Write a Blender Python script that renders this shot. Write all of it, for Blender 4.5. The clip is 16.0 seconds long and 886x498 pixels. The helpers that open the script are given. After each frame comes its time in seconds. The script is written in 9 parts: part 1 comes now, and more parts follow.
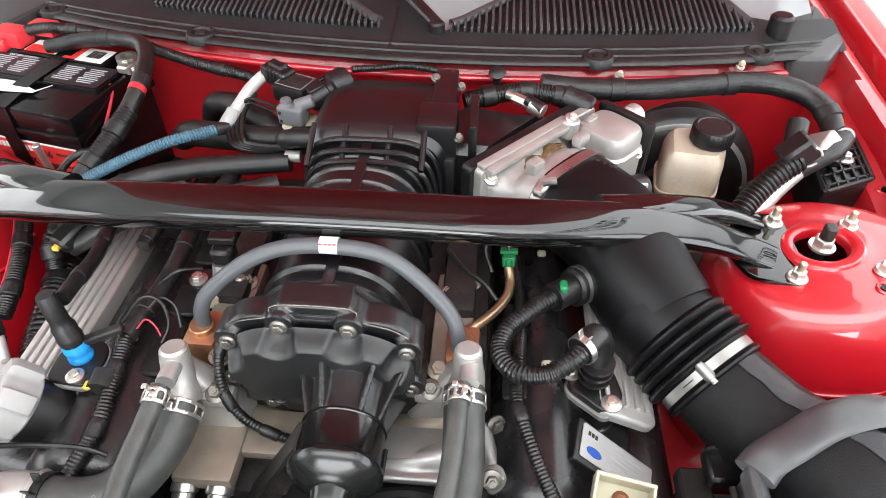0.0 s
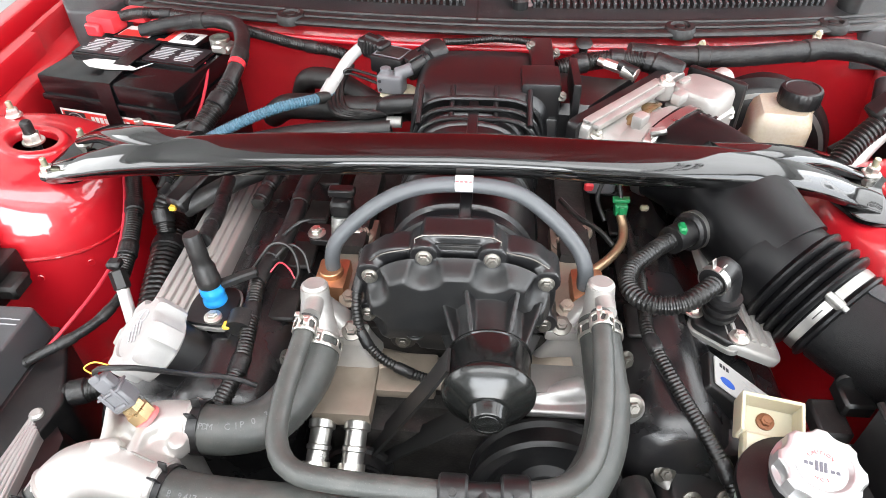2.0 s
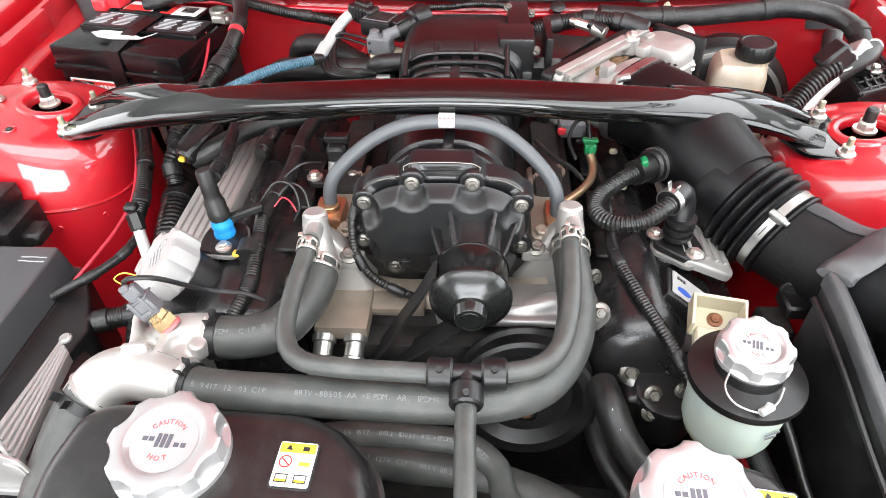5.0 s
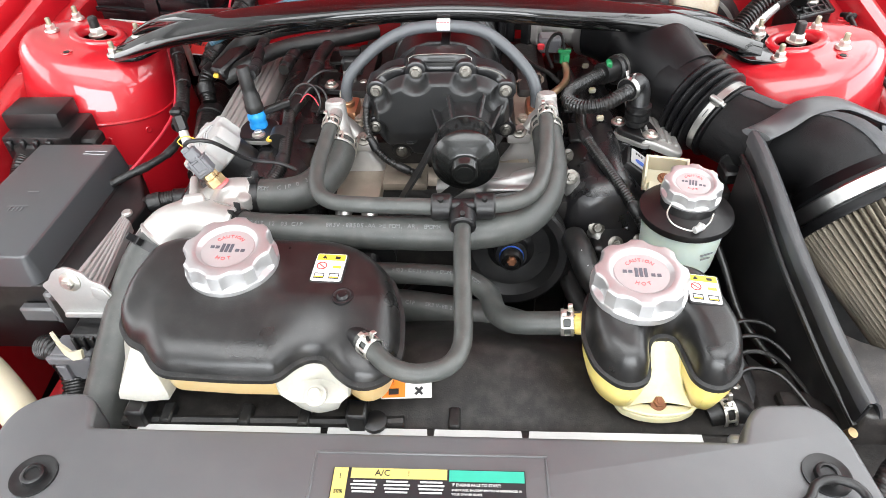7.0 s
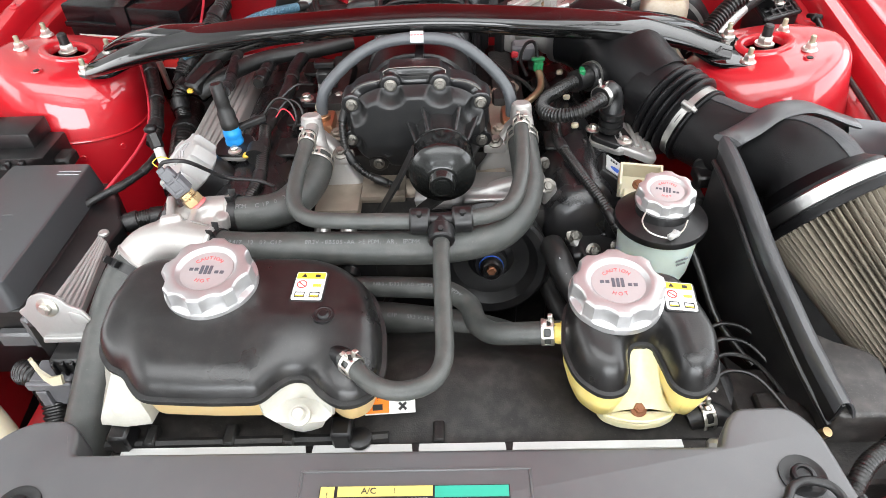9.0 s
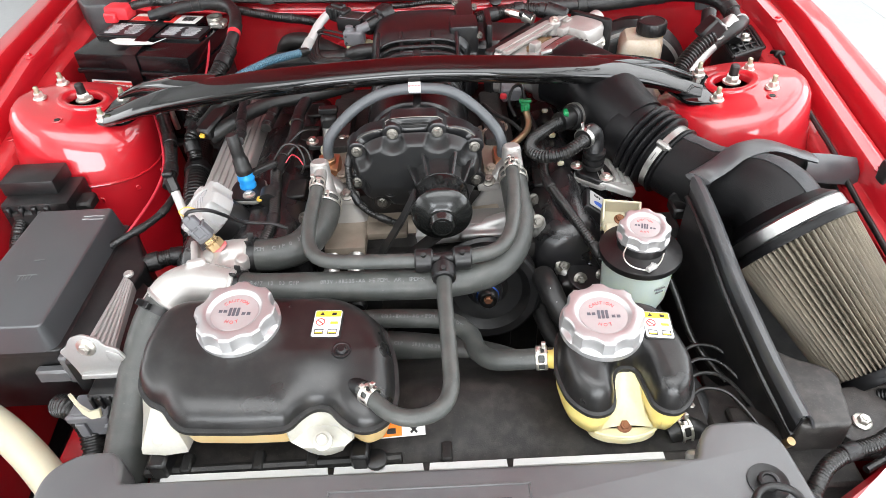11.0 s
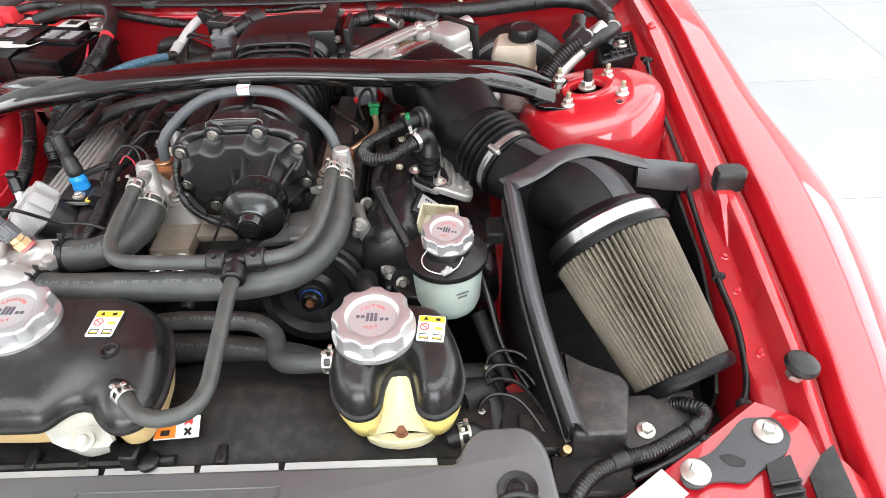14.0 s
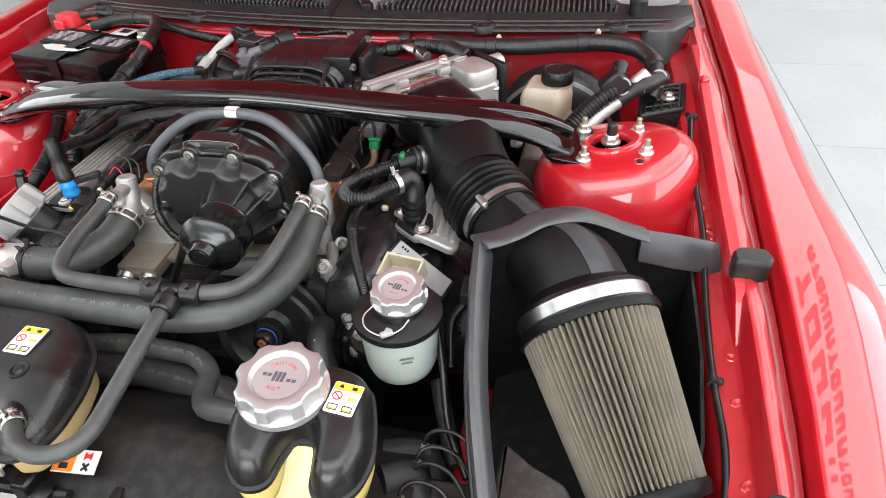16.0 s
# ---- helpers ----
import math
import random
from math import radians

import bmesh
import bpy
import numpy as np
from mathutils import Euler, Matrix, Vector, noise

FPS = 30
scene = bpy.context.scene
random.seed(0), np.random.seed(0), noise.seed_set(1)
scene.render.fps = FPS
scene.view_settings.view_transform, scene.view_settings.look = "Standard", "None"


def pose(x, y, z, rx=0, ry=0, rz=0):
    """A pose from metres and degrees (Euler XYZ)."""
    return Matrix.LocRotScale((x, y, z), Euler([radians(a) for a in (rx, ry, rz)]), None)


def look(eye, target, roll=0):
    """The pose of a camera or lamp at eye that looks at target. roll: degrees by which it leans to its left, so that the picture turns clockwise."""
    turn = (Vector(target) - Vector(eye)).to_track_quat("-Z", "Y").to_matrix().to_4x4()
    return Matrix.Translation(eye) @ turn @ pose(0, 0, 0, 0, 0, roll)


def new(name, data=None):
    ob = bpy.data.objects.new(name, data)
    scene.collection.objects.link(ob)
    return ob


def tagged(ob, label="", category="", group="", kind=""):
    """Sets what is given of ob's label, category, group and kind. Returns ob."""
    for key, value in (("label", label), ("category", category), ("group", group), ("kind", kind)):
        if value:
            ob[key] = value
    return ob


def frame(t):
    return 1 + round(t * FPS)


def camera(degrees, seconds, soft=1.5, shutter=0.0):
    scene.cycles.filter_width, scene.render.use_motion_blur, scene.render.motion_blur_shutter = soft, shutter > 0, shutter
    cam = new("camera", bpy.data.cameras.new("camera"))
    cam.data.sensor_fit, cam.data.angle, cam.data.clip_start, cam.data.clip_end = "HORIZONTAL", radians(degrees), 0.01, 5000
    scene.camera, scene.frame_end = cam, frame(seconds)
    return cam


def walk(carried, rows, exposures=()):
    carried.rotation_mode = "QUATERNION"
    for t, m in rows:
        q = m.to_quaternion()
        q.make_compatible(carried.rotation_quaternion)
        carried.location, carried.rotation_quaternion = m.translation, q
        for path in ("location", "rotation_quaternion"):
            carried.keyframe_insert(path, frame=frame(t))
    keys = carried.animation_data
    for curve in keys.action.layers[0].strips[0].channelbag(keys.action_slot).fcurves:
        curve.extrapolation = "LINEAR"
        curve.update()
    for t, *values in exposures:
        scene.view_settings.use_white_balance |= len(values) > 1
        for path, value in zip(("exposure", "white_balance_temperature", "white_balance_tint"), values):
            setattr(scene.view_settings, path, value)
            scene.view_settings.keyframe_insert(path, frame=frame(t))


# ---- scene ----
cam = camera(68.6, 16.0, soft=0.35)
PATH = [
    (0, (0.166, 0.053, 1.37), (0.051, 1.502, -0.004), -0.0),
    (0.5, (0.085, 0.038, 1.376), (-0.05, 1.532, 0.053), -0.6),
    (1, (0.051, 0.028, 1.37), (-0.092, 1.531, 0.058), -1.1),
    (1.5, (0.05, 0.019, 1.349), (-0.092, 1.525, 0.041), -1.2),
    (2, (0.051, -0.027, 1.32), (-0.084, 1.478, 0.009), -1.1),
    (2.5, (0.05, -0.046, 1.3), (-0.081, 1.454, -0.016), -1.4),
    (3, (0.052, -0.061, 1.31), (-0.075, 1.441, -0.004), -1.6),
    (5.5, (0.076, -0.162, 1.314), (-0.036, 1.339, -0.003), -1.9),
    (6, (0.089, -0.217, 1.308), (-0.022, 1.284, -0.009), -2.1),
    (6.5, (0.093, -0.306, 1.311), (-0.015, 1.199, -0.002), -2.0),
    (7, (0.069, -0.338, 1.294), (-0.029, 1.166, -0.021), -2.1),
    (7.5, (0.078, -0.339, 1.297), (-0.01, 1.165, -0.019), -2.3),
    (8, (0.097, -0.327, 1.284), (0.029, 1.178, -0.031), -2.4),
    (8.5, (0.081, -0.329, 1.293), (0.03, 1.174, -0.026), -2.4),
    (9, (0.073, -0.33, 1.31), (0.028, 1.17, -0.012), -2.5),
    (9.2, (0.071, -0.329, 1.33), (0.024, 1.168, 0.004), -2.8),
    (11.3, (0.059, -0.366, 1.394), (0.057, 1.148, 0.087), -3.1),
    (11.5, (0.061, -0.364, 1.398), (0.059, 1.14, 0.08), -3.3),
    (12, (0.074, -0.374, 1.395), (0.075, 1.134, 0.081), -3.3),
    (12.5, (0.076, -0.385, 1.387), (0.081, 1.123, 0.074), -3.4),
    (13, (0.123, -0.409, 1.391), (0.124, 1.099, 0.078), -3.5),
    (13.5, (0.215, -0.41, 1.38), (0.222, 1.102, 0.072), -3.3),
    (14, (0.314, -0.37, 1.367), (0.281, 1.163, 0.083), -3.0),
    (14.5, (0.397, -0.347, 1.34), (0.237, 1.189, 0.069), -2.8),
    (15, (0.459, -0.297, 1.336), (0.237, 1.24, 0.076), -2.8),
    (15.5, (0.469, -0.269, 1.326), (0.198, 1.281, 0.092), -2.6),
    (16, (0.471, -0.268, 1.338), (0.138, 1.289, 0.127), -2.7),
]
walk(cam, [(t, look(eye, target, roll)) for t, eye, target, roll in PATH], [(0.0, -0.25), (1.5, -0.06), (2.0, 0.09), (2.5, 0.03), (3.0, 0.07), (5.5, 0.02), (6.0, -0.06), (7.0, -0.2), (9.0, -0.35), (12.5, -0.3), (14.5, -0.5), (16.0, -0.6)])

# ---- light: a white showroom, daylight from its front and side glazing, a bright ceiling ----
world = bpy.data.worlds.new("world")
scene.world = world
world.use_nodes = True
sky = world.node_tree.nodes.new("ShaderNodeTexSky")
sky.sky_type, sky.sun_disc = "NISHITA", False
sky.sun_elevation, sky.sun_rotation = radians(40), radians(150)
world.node_tree.links.new(sky.outputs["Color"], world.node_tree.nodes["Background"].inputs["Color"])
world.node_tree.nodes["Background"].inputs["Strength"].default_value = 0.1


def area(name, m, sx, sy, watts, color):
    la = bpy.data.lights.new(name, "AREA")
    la.shape, la.size, la.size_y, la.energy, la.color = "RECTANGLE", sx, sy, watts, color
    ob = new(name, la)
    ob.matrix_basis = m
    return ob


area("front_glazing_light", look((0.0, -5.4, 1.85), (0, 0, 1.5)), 6.4, 2.3, 540, (0.94, 0.97, 1.0))
area("side_glazing_light", look((5.4, 0.5, 1.9), (0, 0.5, 1.2)), 7.0, 2.4, 300, (0.94, 0.97, 1.0))
# unseen weak fill lamp, added; the west wall behind it has no opening
area("far_side_fill_light", look((-5.4, 0.5, 2.2), (0, 0.5, 1.2)), 6.0, 1.6, 130, (0.97, 0.98, 1.0))
area("ceiling_panel_light", look((0.0, -1.55, 3.56), (0.0, -1.549, 0)), 6.0, 2.3, 235, (0.97, 0.985, 1.0))
# unseen lamp, added so that the right wing mirrors something bright
area("wing_reflection_light", look((3.3, 2.0, 3.56), (3.3, 2.001, 0)), 4.2, 8.4, 340, (0.97, 0.985, 1.0))


# ---- building helpers ----
WORLD = {}


def thing(name, label, category, at=(0, 0, 0), group="", kind=""):
    ob = new(name)
    ob.empty_display_size = 0.02
    ob.matrix_basis = Matrix.Translation(at)
    WORLD[ob] = Matrix.Translation(at)
    return tagged(ob, label, category, group, kind)


def finish(name, bm, mat, smooth=38):
    bmesh.ops.recalc_face_normals(bm, faces=bm.faces)
    me = bpy.data.meshes.new(name)
    bm.to_mesh(me)
    bm.free()
    for m in mat if isinstance(mat, (list, tuple)) else [mat]:
        me.materials.append(m)
    if smooth:
        me.polygons.foreach_set("use_smooth", [True] * len(me.polygons))
        me.set_sharp_from_angle(angle=radians(smooth))
    return me


def part(name, bm, mat, parent, label="", smooth=38):
    """One mesh, given in world places, under a thing or a part."""
    ob = new(name, finish(name, bm, mat, smooth))
    ob.parent = parent
    ob.matrix_parent_inverse = WORLD[parent].inverted()
    WORLD[ob] = Matrix.Identity(4)
    return tagged(ob, label)


def xf(bm, m):
    bmesh.ops.transform(bm, matrix=m, verts=bm.verts)
    return bm


def join(*bms):
    out = bms[0]
    for b in bms[1:]:
        me = bpy.data.meshes.new("tmp")
        b.to_mesh(me)
        b.free()
        out.from_mesh(me)
        bpy.data.meshes.remove(me)
    return out


def aim(p, d, up=(0, 0, 1)):
    """A pose at p whose z axis points along d."""
    d = Vector(d).normalized()
    x = Vector(up).cross(d)
    if x.length < 1e-4:
        x = Vector((1, 0, 0))
    x.normalize()
    y = d.cross(x)
    return Matrix.Translation(p) @ Matrix((x, y, d)).transposed().to_4x4()


def box(c, s, bevel=0.003, seg=2, m=None, taper=1.0):
    bm = bmesh.new()
    bmesh.ops.create_cube(bm, size=1)
    for v in bm.verts:
        k = taper if v.co.z > 0 else 1
        v.co = Vector((v.co.x * s[0] * k, v.co.y * s[1] * k, v.co.z * s[2]))
    if bevel:
        bmesh.ops.bevel(bm, geom=bm.edges[:], offset=bevel, segments=seg, profile=0.6, affect="EDGES")
    bmesh.ops.translate(bm, verts=bm.verts, vec=c)
    if m:
        xf(bm, m)
    return bm


def loft(rings, cap=True, closed=True):
    bm = bmesh.new()
    vs = [[bm.verts.new(p) for p in r] for r in rings]
    n = len(vs[0])
    for a, b in zip(vs, vs[1:]):
        for i in range(n if closed else n - 1):
            j = (i + 1) % n
            bm.faces.new((a[i], a[j], b[j], b[i]))
    if cap:
        bm.faces.new(vs[0])
        bm.faces.new(vs[-1])
    return bm


def lathe(profile, seg=32, m=None, lobes=None, ring=False):
    """profile: (radius, height) pairs up the z axis. lobes(angle, index) scales the radius."""
    rings = []
    for k, (r, z) in enumerate(profile):
        loop = []
        for i in range(seg):
            a = 2 * math.pi * i / seg
            q = max(r, 1e-5) * (lobes(a, k) if lobes else 1)
            loop.append((q * math.cos(a), q * math.sin(a), z))
        rings.append(loop)
    bm = loft(rings + rings[:1], cap=False) if ring else loft(rings)
    if ring:
        bmesh.ops.remove_doubles(bm, verts=bm.verts, dist=1e-7)
    return xf(bm, m) if m else bm


def rod(p0, p1, r, seg=16, r1=None, bevel=0.0):
    p0, p1 = Vector(p0), Vector(p1)
    h = (p1 - p0).length
    r1 = r if r1 is None else r1
    b = min(bevel, r * 0.5, h * 0.4)
    prof = [(r - b, 0), (r, b), (r1, h - b), (r1 - b, h)] if b else [(r, 0), (r1, h)]
    return lathe(prof, seg, aim(p0, p1 - p0))


def spline(pts, step=0.006):
    """A smooth curve through the points, in about even steps."""
    P = [Vector(p) for p in pts]
    P = [P[0] * 2 - P[1]] + P + [P[-1] * 2 - P[-2]]
    out = []
    for i in range(1, len(P) - 2):
        a, b, c, d = P[i - 1:i + 3]
        n = max(2, int((c - b).length / step))
        for k in range(n):
            t = k / n
            out.append(0.5 * (2 * b + (c - a) * t + (2 * a - 5 * b + 4 * c - d) * t * t + (3 * b - a - 3 * c + d) * t ** 3))
    out.append(P[-2])
    return out


def frames(line):
    """A turning-free frame at each point of a line: (point, side, up, ahead)."""
    out, u = [], None
    for i, p in enumerate(line):
        d = (line[min(i + 1, len(line) - 1)] - line[max(i - 1, 0)]).normalized()
        if u is None:
            u = Vector((0, 0, 1)) if abs(d.z) < 0.9 else Vector((0, 1, 0))
        u = (u - d * u.dot(d)).normalized()
        out.append((p, d.cross(u), u, d))
    return out


def tube(pts, r, seg=14, step=0.006, ribs=None, flat=1.0, radii=None):
    """A hose or pipe along a smooth line. ribs: (pitch, depth) of its corrugation; radii: radius at each given point."""
    if ribs:
        step = ribs[0] / 4
    line = spline(pts, step) if len(pts) > 2 else [Vector(pts[0]).lerp(Vector(pts[1]), k / max(1, int((Vector(pts[1]) - Vector(pts[0])).length / step))) for k in range(max(1, int((Vector(pts[1]) - Vector(pts[0])).length / step)) + 1)]
    rings, way = [], 0.0
    fr = frames(line)
    for k, (p, s, u, d) in enumerate(fr):
        way += (p - line[k - 1]).length if k else 0
        q = r
        if radii:
            f = k / (len(fr) - 1) * (len(radii) - 1)
            i = min(int(f), len(radii) - 2)
            q = radii[i] + (radii[i + 1] - radii[i]) * (f - i)
        if ribs:
            q -= ribs[1] * (1 if k % 4 in (0, 1) else 0)
        rings.append([p + (s * math.cos(a) + u * math.sin(a) * flat) * q for a in (2 * math.pi * i / seg for i in range(seg))])
    return loft(rings)


def fused(bm, voxel=0.0025, rounds=4):
    """Overlapping solids melted into one casting with soft fillets."""
    bmesh.ops.recalc_face_normals(bm, faces=bm.faces)
    me = bpy.data.meshes.new("fused")
    bm.to_mesh(me)
    bm.free()
    ob = new("fused", me)
    melt = ob.modifiers.new("melt", "REMESH")
    melt.mode, melt.voxel_size = "VOXEL", voxel
    ease = ob.modifiers.new("ease", "SMOOTH")
    ease.factor, ease.iterations = 0.5, rounds
    bpy.context.view_layer.update()
    made = bpy.data.meshes.new_from_object(ob.evaluated_get(bpy.context.evaluated_depsgraph_get()))
    bpy.data.objects.remove(ob)
    out = bmesh.new()
    out.from_mesh(made)
    bpy.data.meshes.remove(made)
    bpy.data.meshes.remove(me)
    return out


def rounded(outline, r, n=5):
    """A closed outline with its corners rounded; r is one radius or one for each corner."""
    P = [Vector(p) for p in outline]
    out = []
    for i, p in enumerate(P):
        a, b = P[i - 1], P[(i + 1) % len(P)]
        ri = r[i] if isinstance(r, (list, tuple)) else r
        k = min(ri, (a - p).length * 0.49, (b - p).length * 0.49)
        s, e = p + (a - p).normalized() * k, p + (b - p).normalized() * k
        for j in range(n + 1):
            t = j / n
            out.append(s.lerp(p, t).lerp(p.lerp(e, t), t))
    return out


def inset(P, d):
    """The outline P moved inwards by d."""
    n = len(P)
    area = sum(P[i].x * P[(i + 1) % n].y - P[(i + 1) % n].x * P[i].y for i in range(n))
    sg = 1 if area > 0 else -1
    out = []
    for i in range(n):
        t = (P[(i + 1) % n] - P[i - 1]).normalized()
        out.append(P[i] + Vector((-t.y, t.x)) * d * sg)
    return out


def prism(outline, z0, z1, r=0.01, bevel=0.003, m=None, n=5, foot=0.0, steps=4):
    """A plate or block of that outline, its corners rounded by r and its upper edge by bevel."""
    P = rounded([Vector(p[:2]) for p in outline], r, n) if r else [Vector(p[:2]) for p in outline]
    rings = [[(p.x, p.y, z0) for p in (inset(P, -foot) if foot else P)]]
    for k in range(steps + 1):
        a = math.pi / 2 * k / steps
        Q = inset(P, bevel * (1 - math.cos(a))) if bevel else P
        rings.append([(p.x, p.y, z1 - bevel + bevel * math.sin(a)) for p in Q])
        if not bevel:
            break
    bm = loft(rings)
    return xf(bm, m) if m else bm


def dome(outline, height, cell=0.003):
    """A moulded top over an outline: height(x, y, d) gives z, where d is the distance from the edge."""
    P = np.array([(p[0], p[1]) for p in outline])
    A, B = P, np.roll(P, -1, axis=0)
    x0, y0 = P.min(axis=0) - cell
    x1, y1 = P.max(axis=0) + cell
    gx, gy = np.arange(x0, x1 + cell, cell), np.arange(y0, y1 + cell, cell)
    X, Y = np.meshgrid(gx, gy, indexing="ij")
    Q = np.stack([X.ravel(), Y.ravel()], axis=1)
    best, near, inside = np.full(len(Q), 9.0), np.zeros_like(Q), np.zeros(len(Q), bool)
    for a, b in zip(A, B):
        d = b - a
        t = np.clip(((Q - a) @ d) / max(d @ d, 1e-12), 0, 1)
        c = a + t[:, None] * d
        r = np.hypot(*(Q - c).T)
        m = r < best
        best[m], near[m] = r[m], c[m]
        if a[1] != b[1]:
            m = (a[1] > Q[:, 1]) != (b[1] > Q[:, 1])
            inside ^= m & (Q[:, 0] < (b[0] - a[0]) * (Q[:, 1] - a[1]) / (b[1] - a[1]) + a[0])
    n = len(gy)
    bm, made = bmesh.new(), {}

    def vert(k):
        if k not in made:
            p, d = (Q[k], best[k]) if inside[k] else (near[k], 0.0)
            made[k] = bm.verts.new((p[0], p[1], height(p[0], p[1], d)))
        return made[k]
    for i in range(len(gx) - 1):
        for j in range(n - 1):
            ks = (i * n + j, (i + 1) * n + j, (i + 1) * n + j + 1, i * n + j + 1)
            if any(inside[k] for k in ks):
                bm.faces.new([vert(k) for k in ks])
    bmesh.ops.remove_doubles(bm, verts=bm.verts, dist=2e-5)
    return bm


def sheet(f, nu, nv, thick=0.0):
    """A skin f(u, v), u and v from 0 to 1, with thickness."""
    bm = bmesh.new()
    g = [[bm.verts.new(f(i / nu, j / nv)) for j in range(nv + 1)] for i in range(nu + 1)]
    faces = [bm.faces.new((g[i][j], g[i + 1][j], g[i + 1][j + 1], g[i][j + 1])) for i in range(nu) for j in range(nv)]
    if thick:
        bmesh.ops.solidify(bm, geom=faces, thickness=thick)
    return bm


def strip(lines, thick):
    """A plate through lines of points, with thickness."""
    bm = bmesh.new()
    g = [[bm.verts.new(p) for p in ln] for ln in lines]
    faces = [bm.faces.new((a[i], a[i + 1], b[i + 1], b[i])) for a, b in zip(g, g[1:]) for i in range(len(a) - 1)]
    bmesh.ops.recalc_face_normals(bm, faces=bm.faces)
    bmesh.ops.solidify(bm, geom=faces, thickness=thick)
    return bm


def letters(body, size, m, depth=0.0004, align="CENTER", stretch=1.0, bold=0.0):
    cu = bpy.data.curves.new("letters", "FONT")
    cu.body, cu.size, cu.extrude, cu.align_x, cu.align_y, cu.offset = body, size, depth, align, "CENTER", bold
    cu.resolution_u = 2
    ob = bpy.data.objects.new("letters", cu)
    scene.collection.objects.link(ob)
    bpy.context.view_layer.update()
    me = bpy.data.meshes.new_from_object(ob.evaluated_get(bpy.context.evaluated_depsgraph_get()))
    bpy.data.objects.remove(ob)
    bpy.data.curves.remove(cu)
    bm = bmesh.new()
    bm.from_mesh(me)
    bpy.data.meshes.remove(me)
    bmesh.ops.scale(bm, vec=(stretch, 1, 1), verts=bm.verts)
    return xf(bm, m)


def flat_bar(x, y, w, h, m, z=0.0):
    return box((0, 0, 0), (w, h, 0.0006), 0, 1, m @ Matrix.Translation((x, y, z)))


def hexbolt(p, d, r=0.007, washer=1.6):
    """A flanged hexagon bolt head that sits at p and points along d."""
    m = aim(p, d)
    head = lathe([(r, 0.001), (r, r * 0.95), (r * 0.85, r * 1.1)], 6, m)
    return join(lathe([(r * washer, -0.001), (r * washer, 0.0012), (r * 1.05, 0.0026)], 20, m), head, lathe([(r * 0.5, r * 1.05), (r * 0.45, r * 1.25)], 12, m))


# ---- materials ----
def mat(name, color, rough=0.5, metal=0.0, vary=0.12, grain=400.0, bump=0.05, blot=14.0, rvary=0.12, coat=0.0, sss=0.0, trans=0.0, coat_rough=0.04, second=None, spec=0.5, per_piece=0.0, dust=0.0):
    ma = bpy.data.materials.new(name)
    ma.use_nodes = True
    nt = ma.node_tree
    N, L = nt.nodes, nt.links
    b = N["Principled BSDF"]
    tc = N.new("ShaderNodeTexCoord")

    def noise_node(scale, detail):
        t = N.new("ShaderNodeTexNoise")
        t.inputs["Scale"].default_value, t.inputs["Detail"].default_value = scale, detail
        L.new(tc.outputs["Object"], t.inputs["Vector"])
        return t.outputs["Fac"]

    coarse, fine = noise_node(blot, 4), noise_node(grain, 3)
    mix = N.new("ShaderNodeMix")
    mix.data_type = "RGBA"
    c = Vector(color[:3])
    d = Vector(second) if second else c * (1 - vary)
    e = c if second else c * (1 + vary)
    mix.inputs["A"].default_value = (*d, 1)
    mix.inputs["B"].default_value = (*e, 1)
    add = N.new("ShaderNodeMath")
    add.operation = "MULTIPLY_ADD"
    L.new(coarse, add.inputs[0])
    add.inputs[1].default_value = 1.6
    sub = N.new("ShaderNodeMath")
    sub.operation = "MULTIPLY_ADD"
    L.new(fine, sub.inputs[0])
    sub.inputs[1].default_value, sub.inputs[2].default_value = 0.6, -0.6
    L.new(sub.outputs[0], add.inputs[2])
    add.use_clamp = True
    L.new(add.outputs[0], mix.inputs["Factor"])
    col = mix.outputs["Result"]
    if per_piece:
        inf = N.new("ShaderNodeObjectInfo")
        hs = N.new("ShaderNodeHueSaturation")
        mm = N.new("ShaderNodeMapRange")
        mm.inputs["To Min"].default_value, mm.inputs["To Max"].default_value = 1 - per_piece, 1 + per_piece
        L.new(inf.outputs["Random"], mm.inputs["Value"])
        L.new(mm.outputs["Result"], hs.inputs["Value"])
        L.new(col, hs.inputs["Color"])
        col = hs.outputs["Color"]
    if dust:
        dn = noise_node(60, 6)
        rp = N.new("ShaderNodeMapRange")
        rp.inputs["From Min"].default_value, rp.inputs["From Max"].default_value = 0.45, 0.75
        rp.inputs["To Max"].default_value = dust
        L.new(dn, rp.inputs["Value"])
        sp = N.new("ShaderNodeMapRange")
        sp.inputs["From Min"].default_value, sp.inputs["From Max"].default_value = 0.68, 0.73
        sp.inputs["To Max"].default_value = min(0.25, dust * 2.2)
        L.new(noise_node(800, 1), sp.inputs["Value"])
        top = N.new("ShaderNodeMath")
        top.operation = "MAXIMUM"
        L.new(rp.outputs["Result"], top.inputs[0])
        L.new(sp.outputs["Result"], top.inputs[1])
        dm = N.new("ShaderNodeMix")
        dm.data_type = "RGBA"
        dm.inputs["B"].default_value = (0.30, 0.27, 0.24, 1)
        L.new(top.outputs[0], dm.inputs["Factor"])
        L.new(col, dm.inputs["A"])
        col = dm.outputs["Result"]
    L.new(col, b.inputs["Base Color"])
    rr = N.new("ShaderNodeMapRange")
    rr.inputs["To Min"].default_value, rr.inputs["To Max"].default_value = max(0.02, rough - rvary), min(1, rough + rvary)
    L.new(coarse, rr.inputs["Value"])
    L.new(rr.outputs["Result"], b.inputs["Roughness"])
    b.inputs["Metallic"].default_value = metal
    b.inputs["Specular IOR Level"].default_value = spec
    b.inputs["Coat IOR"].default_value = 1.65
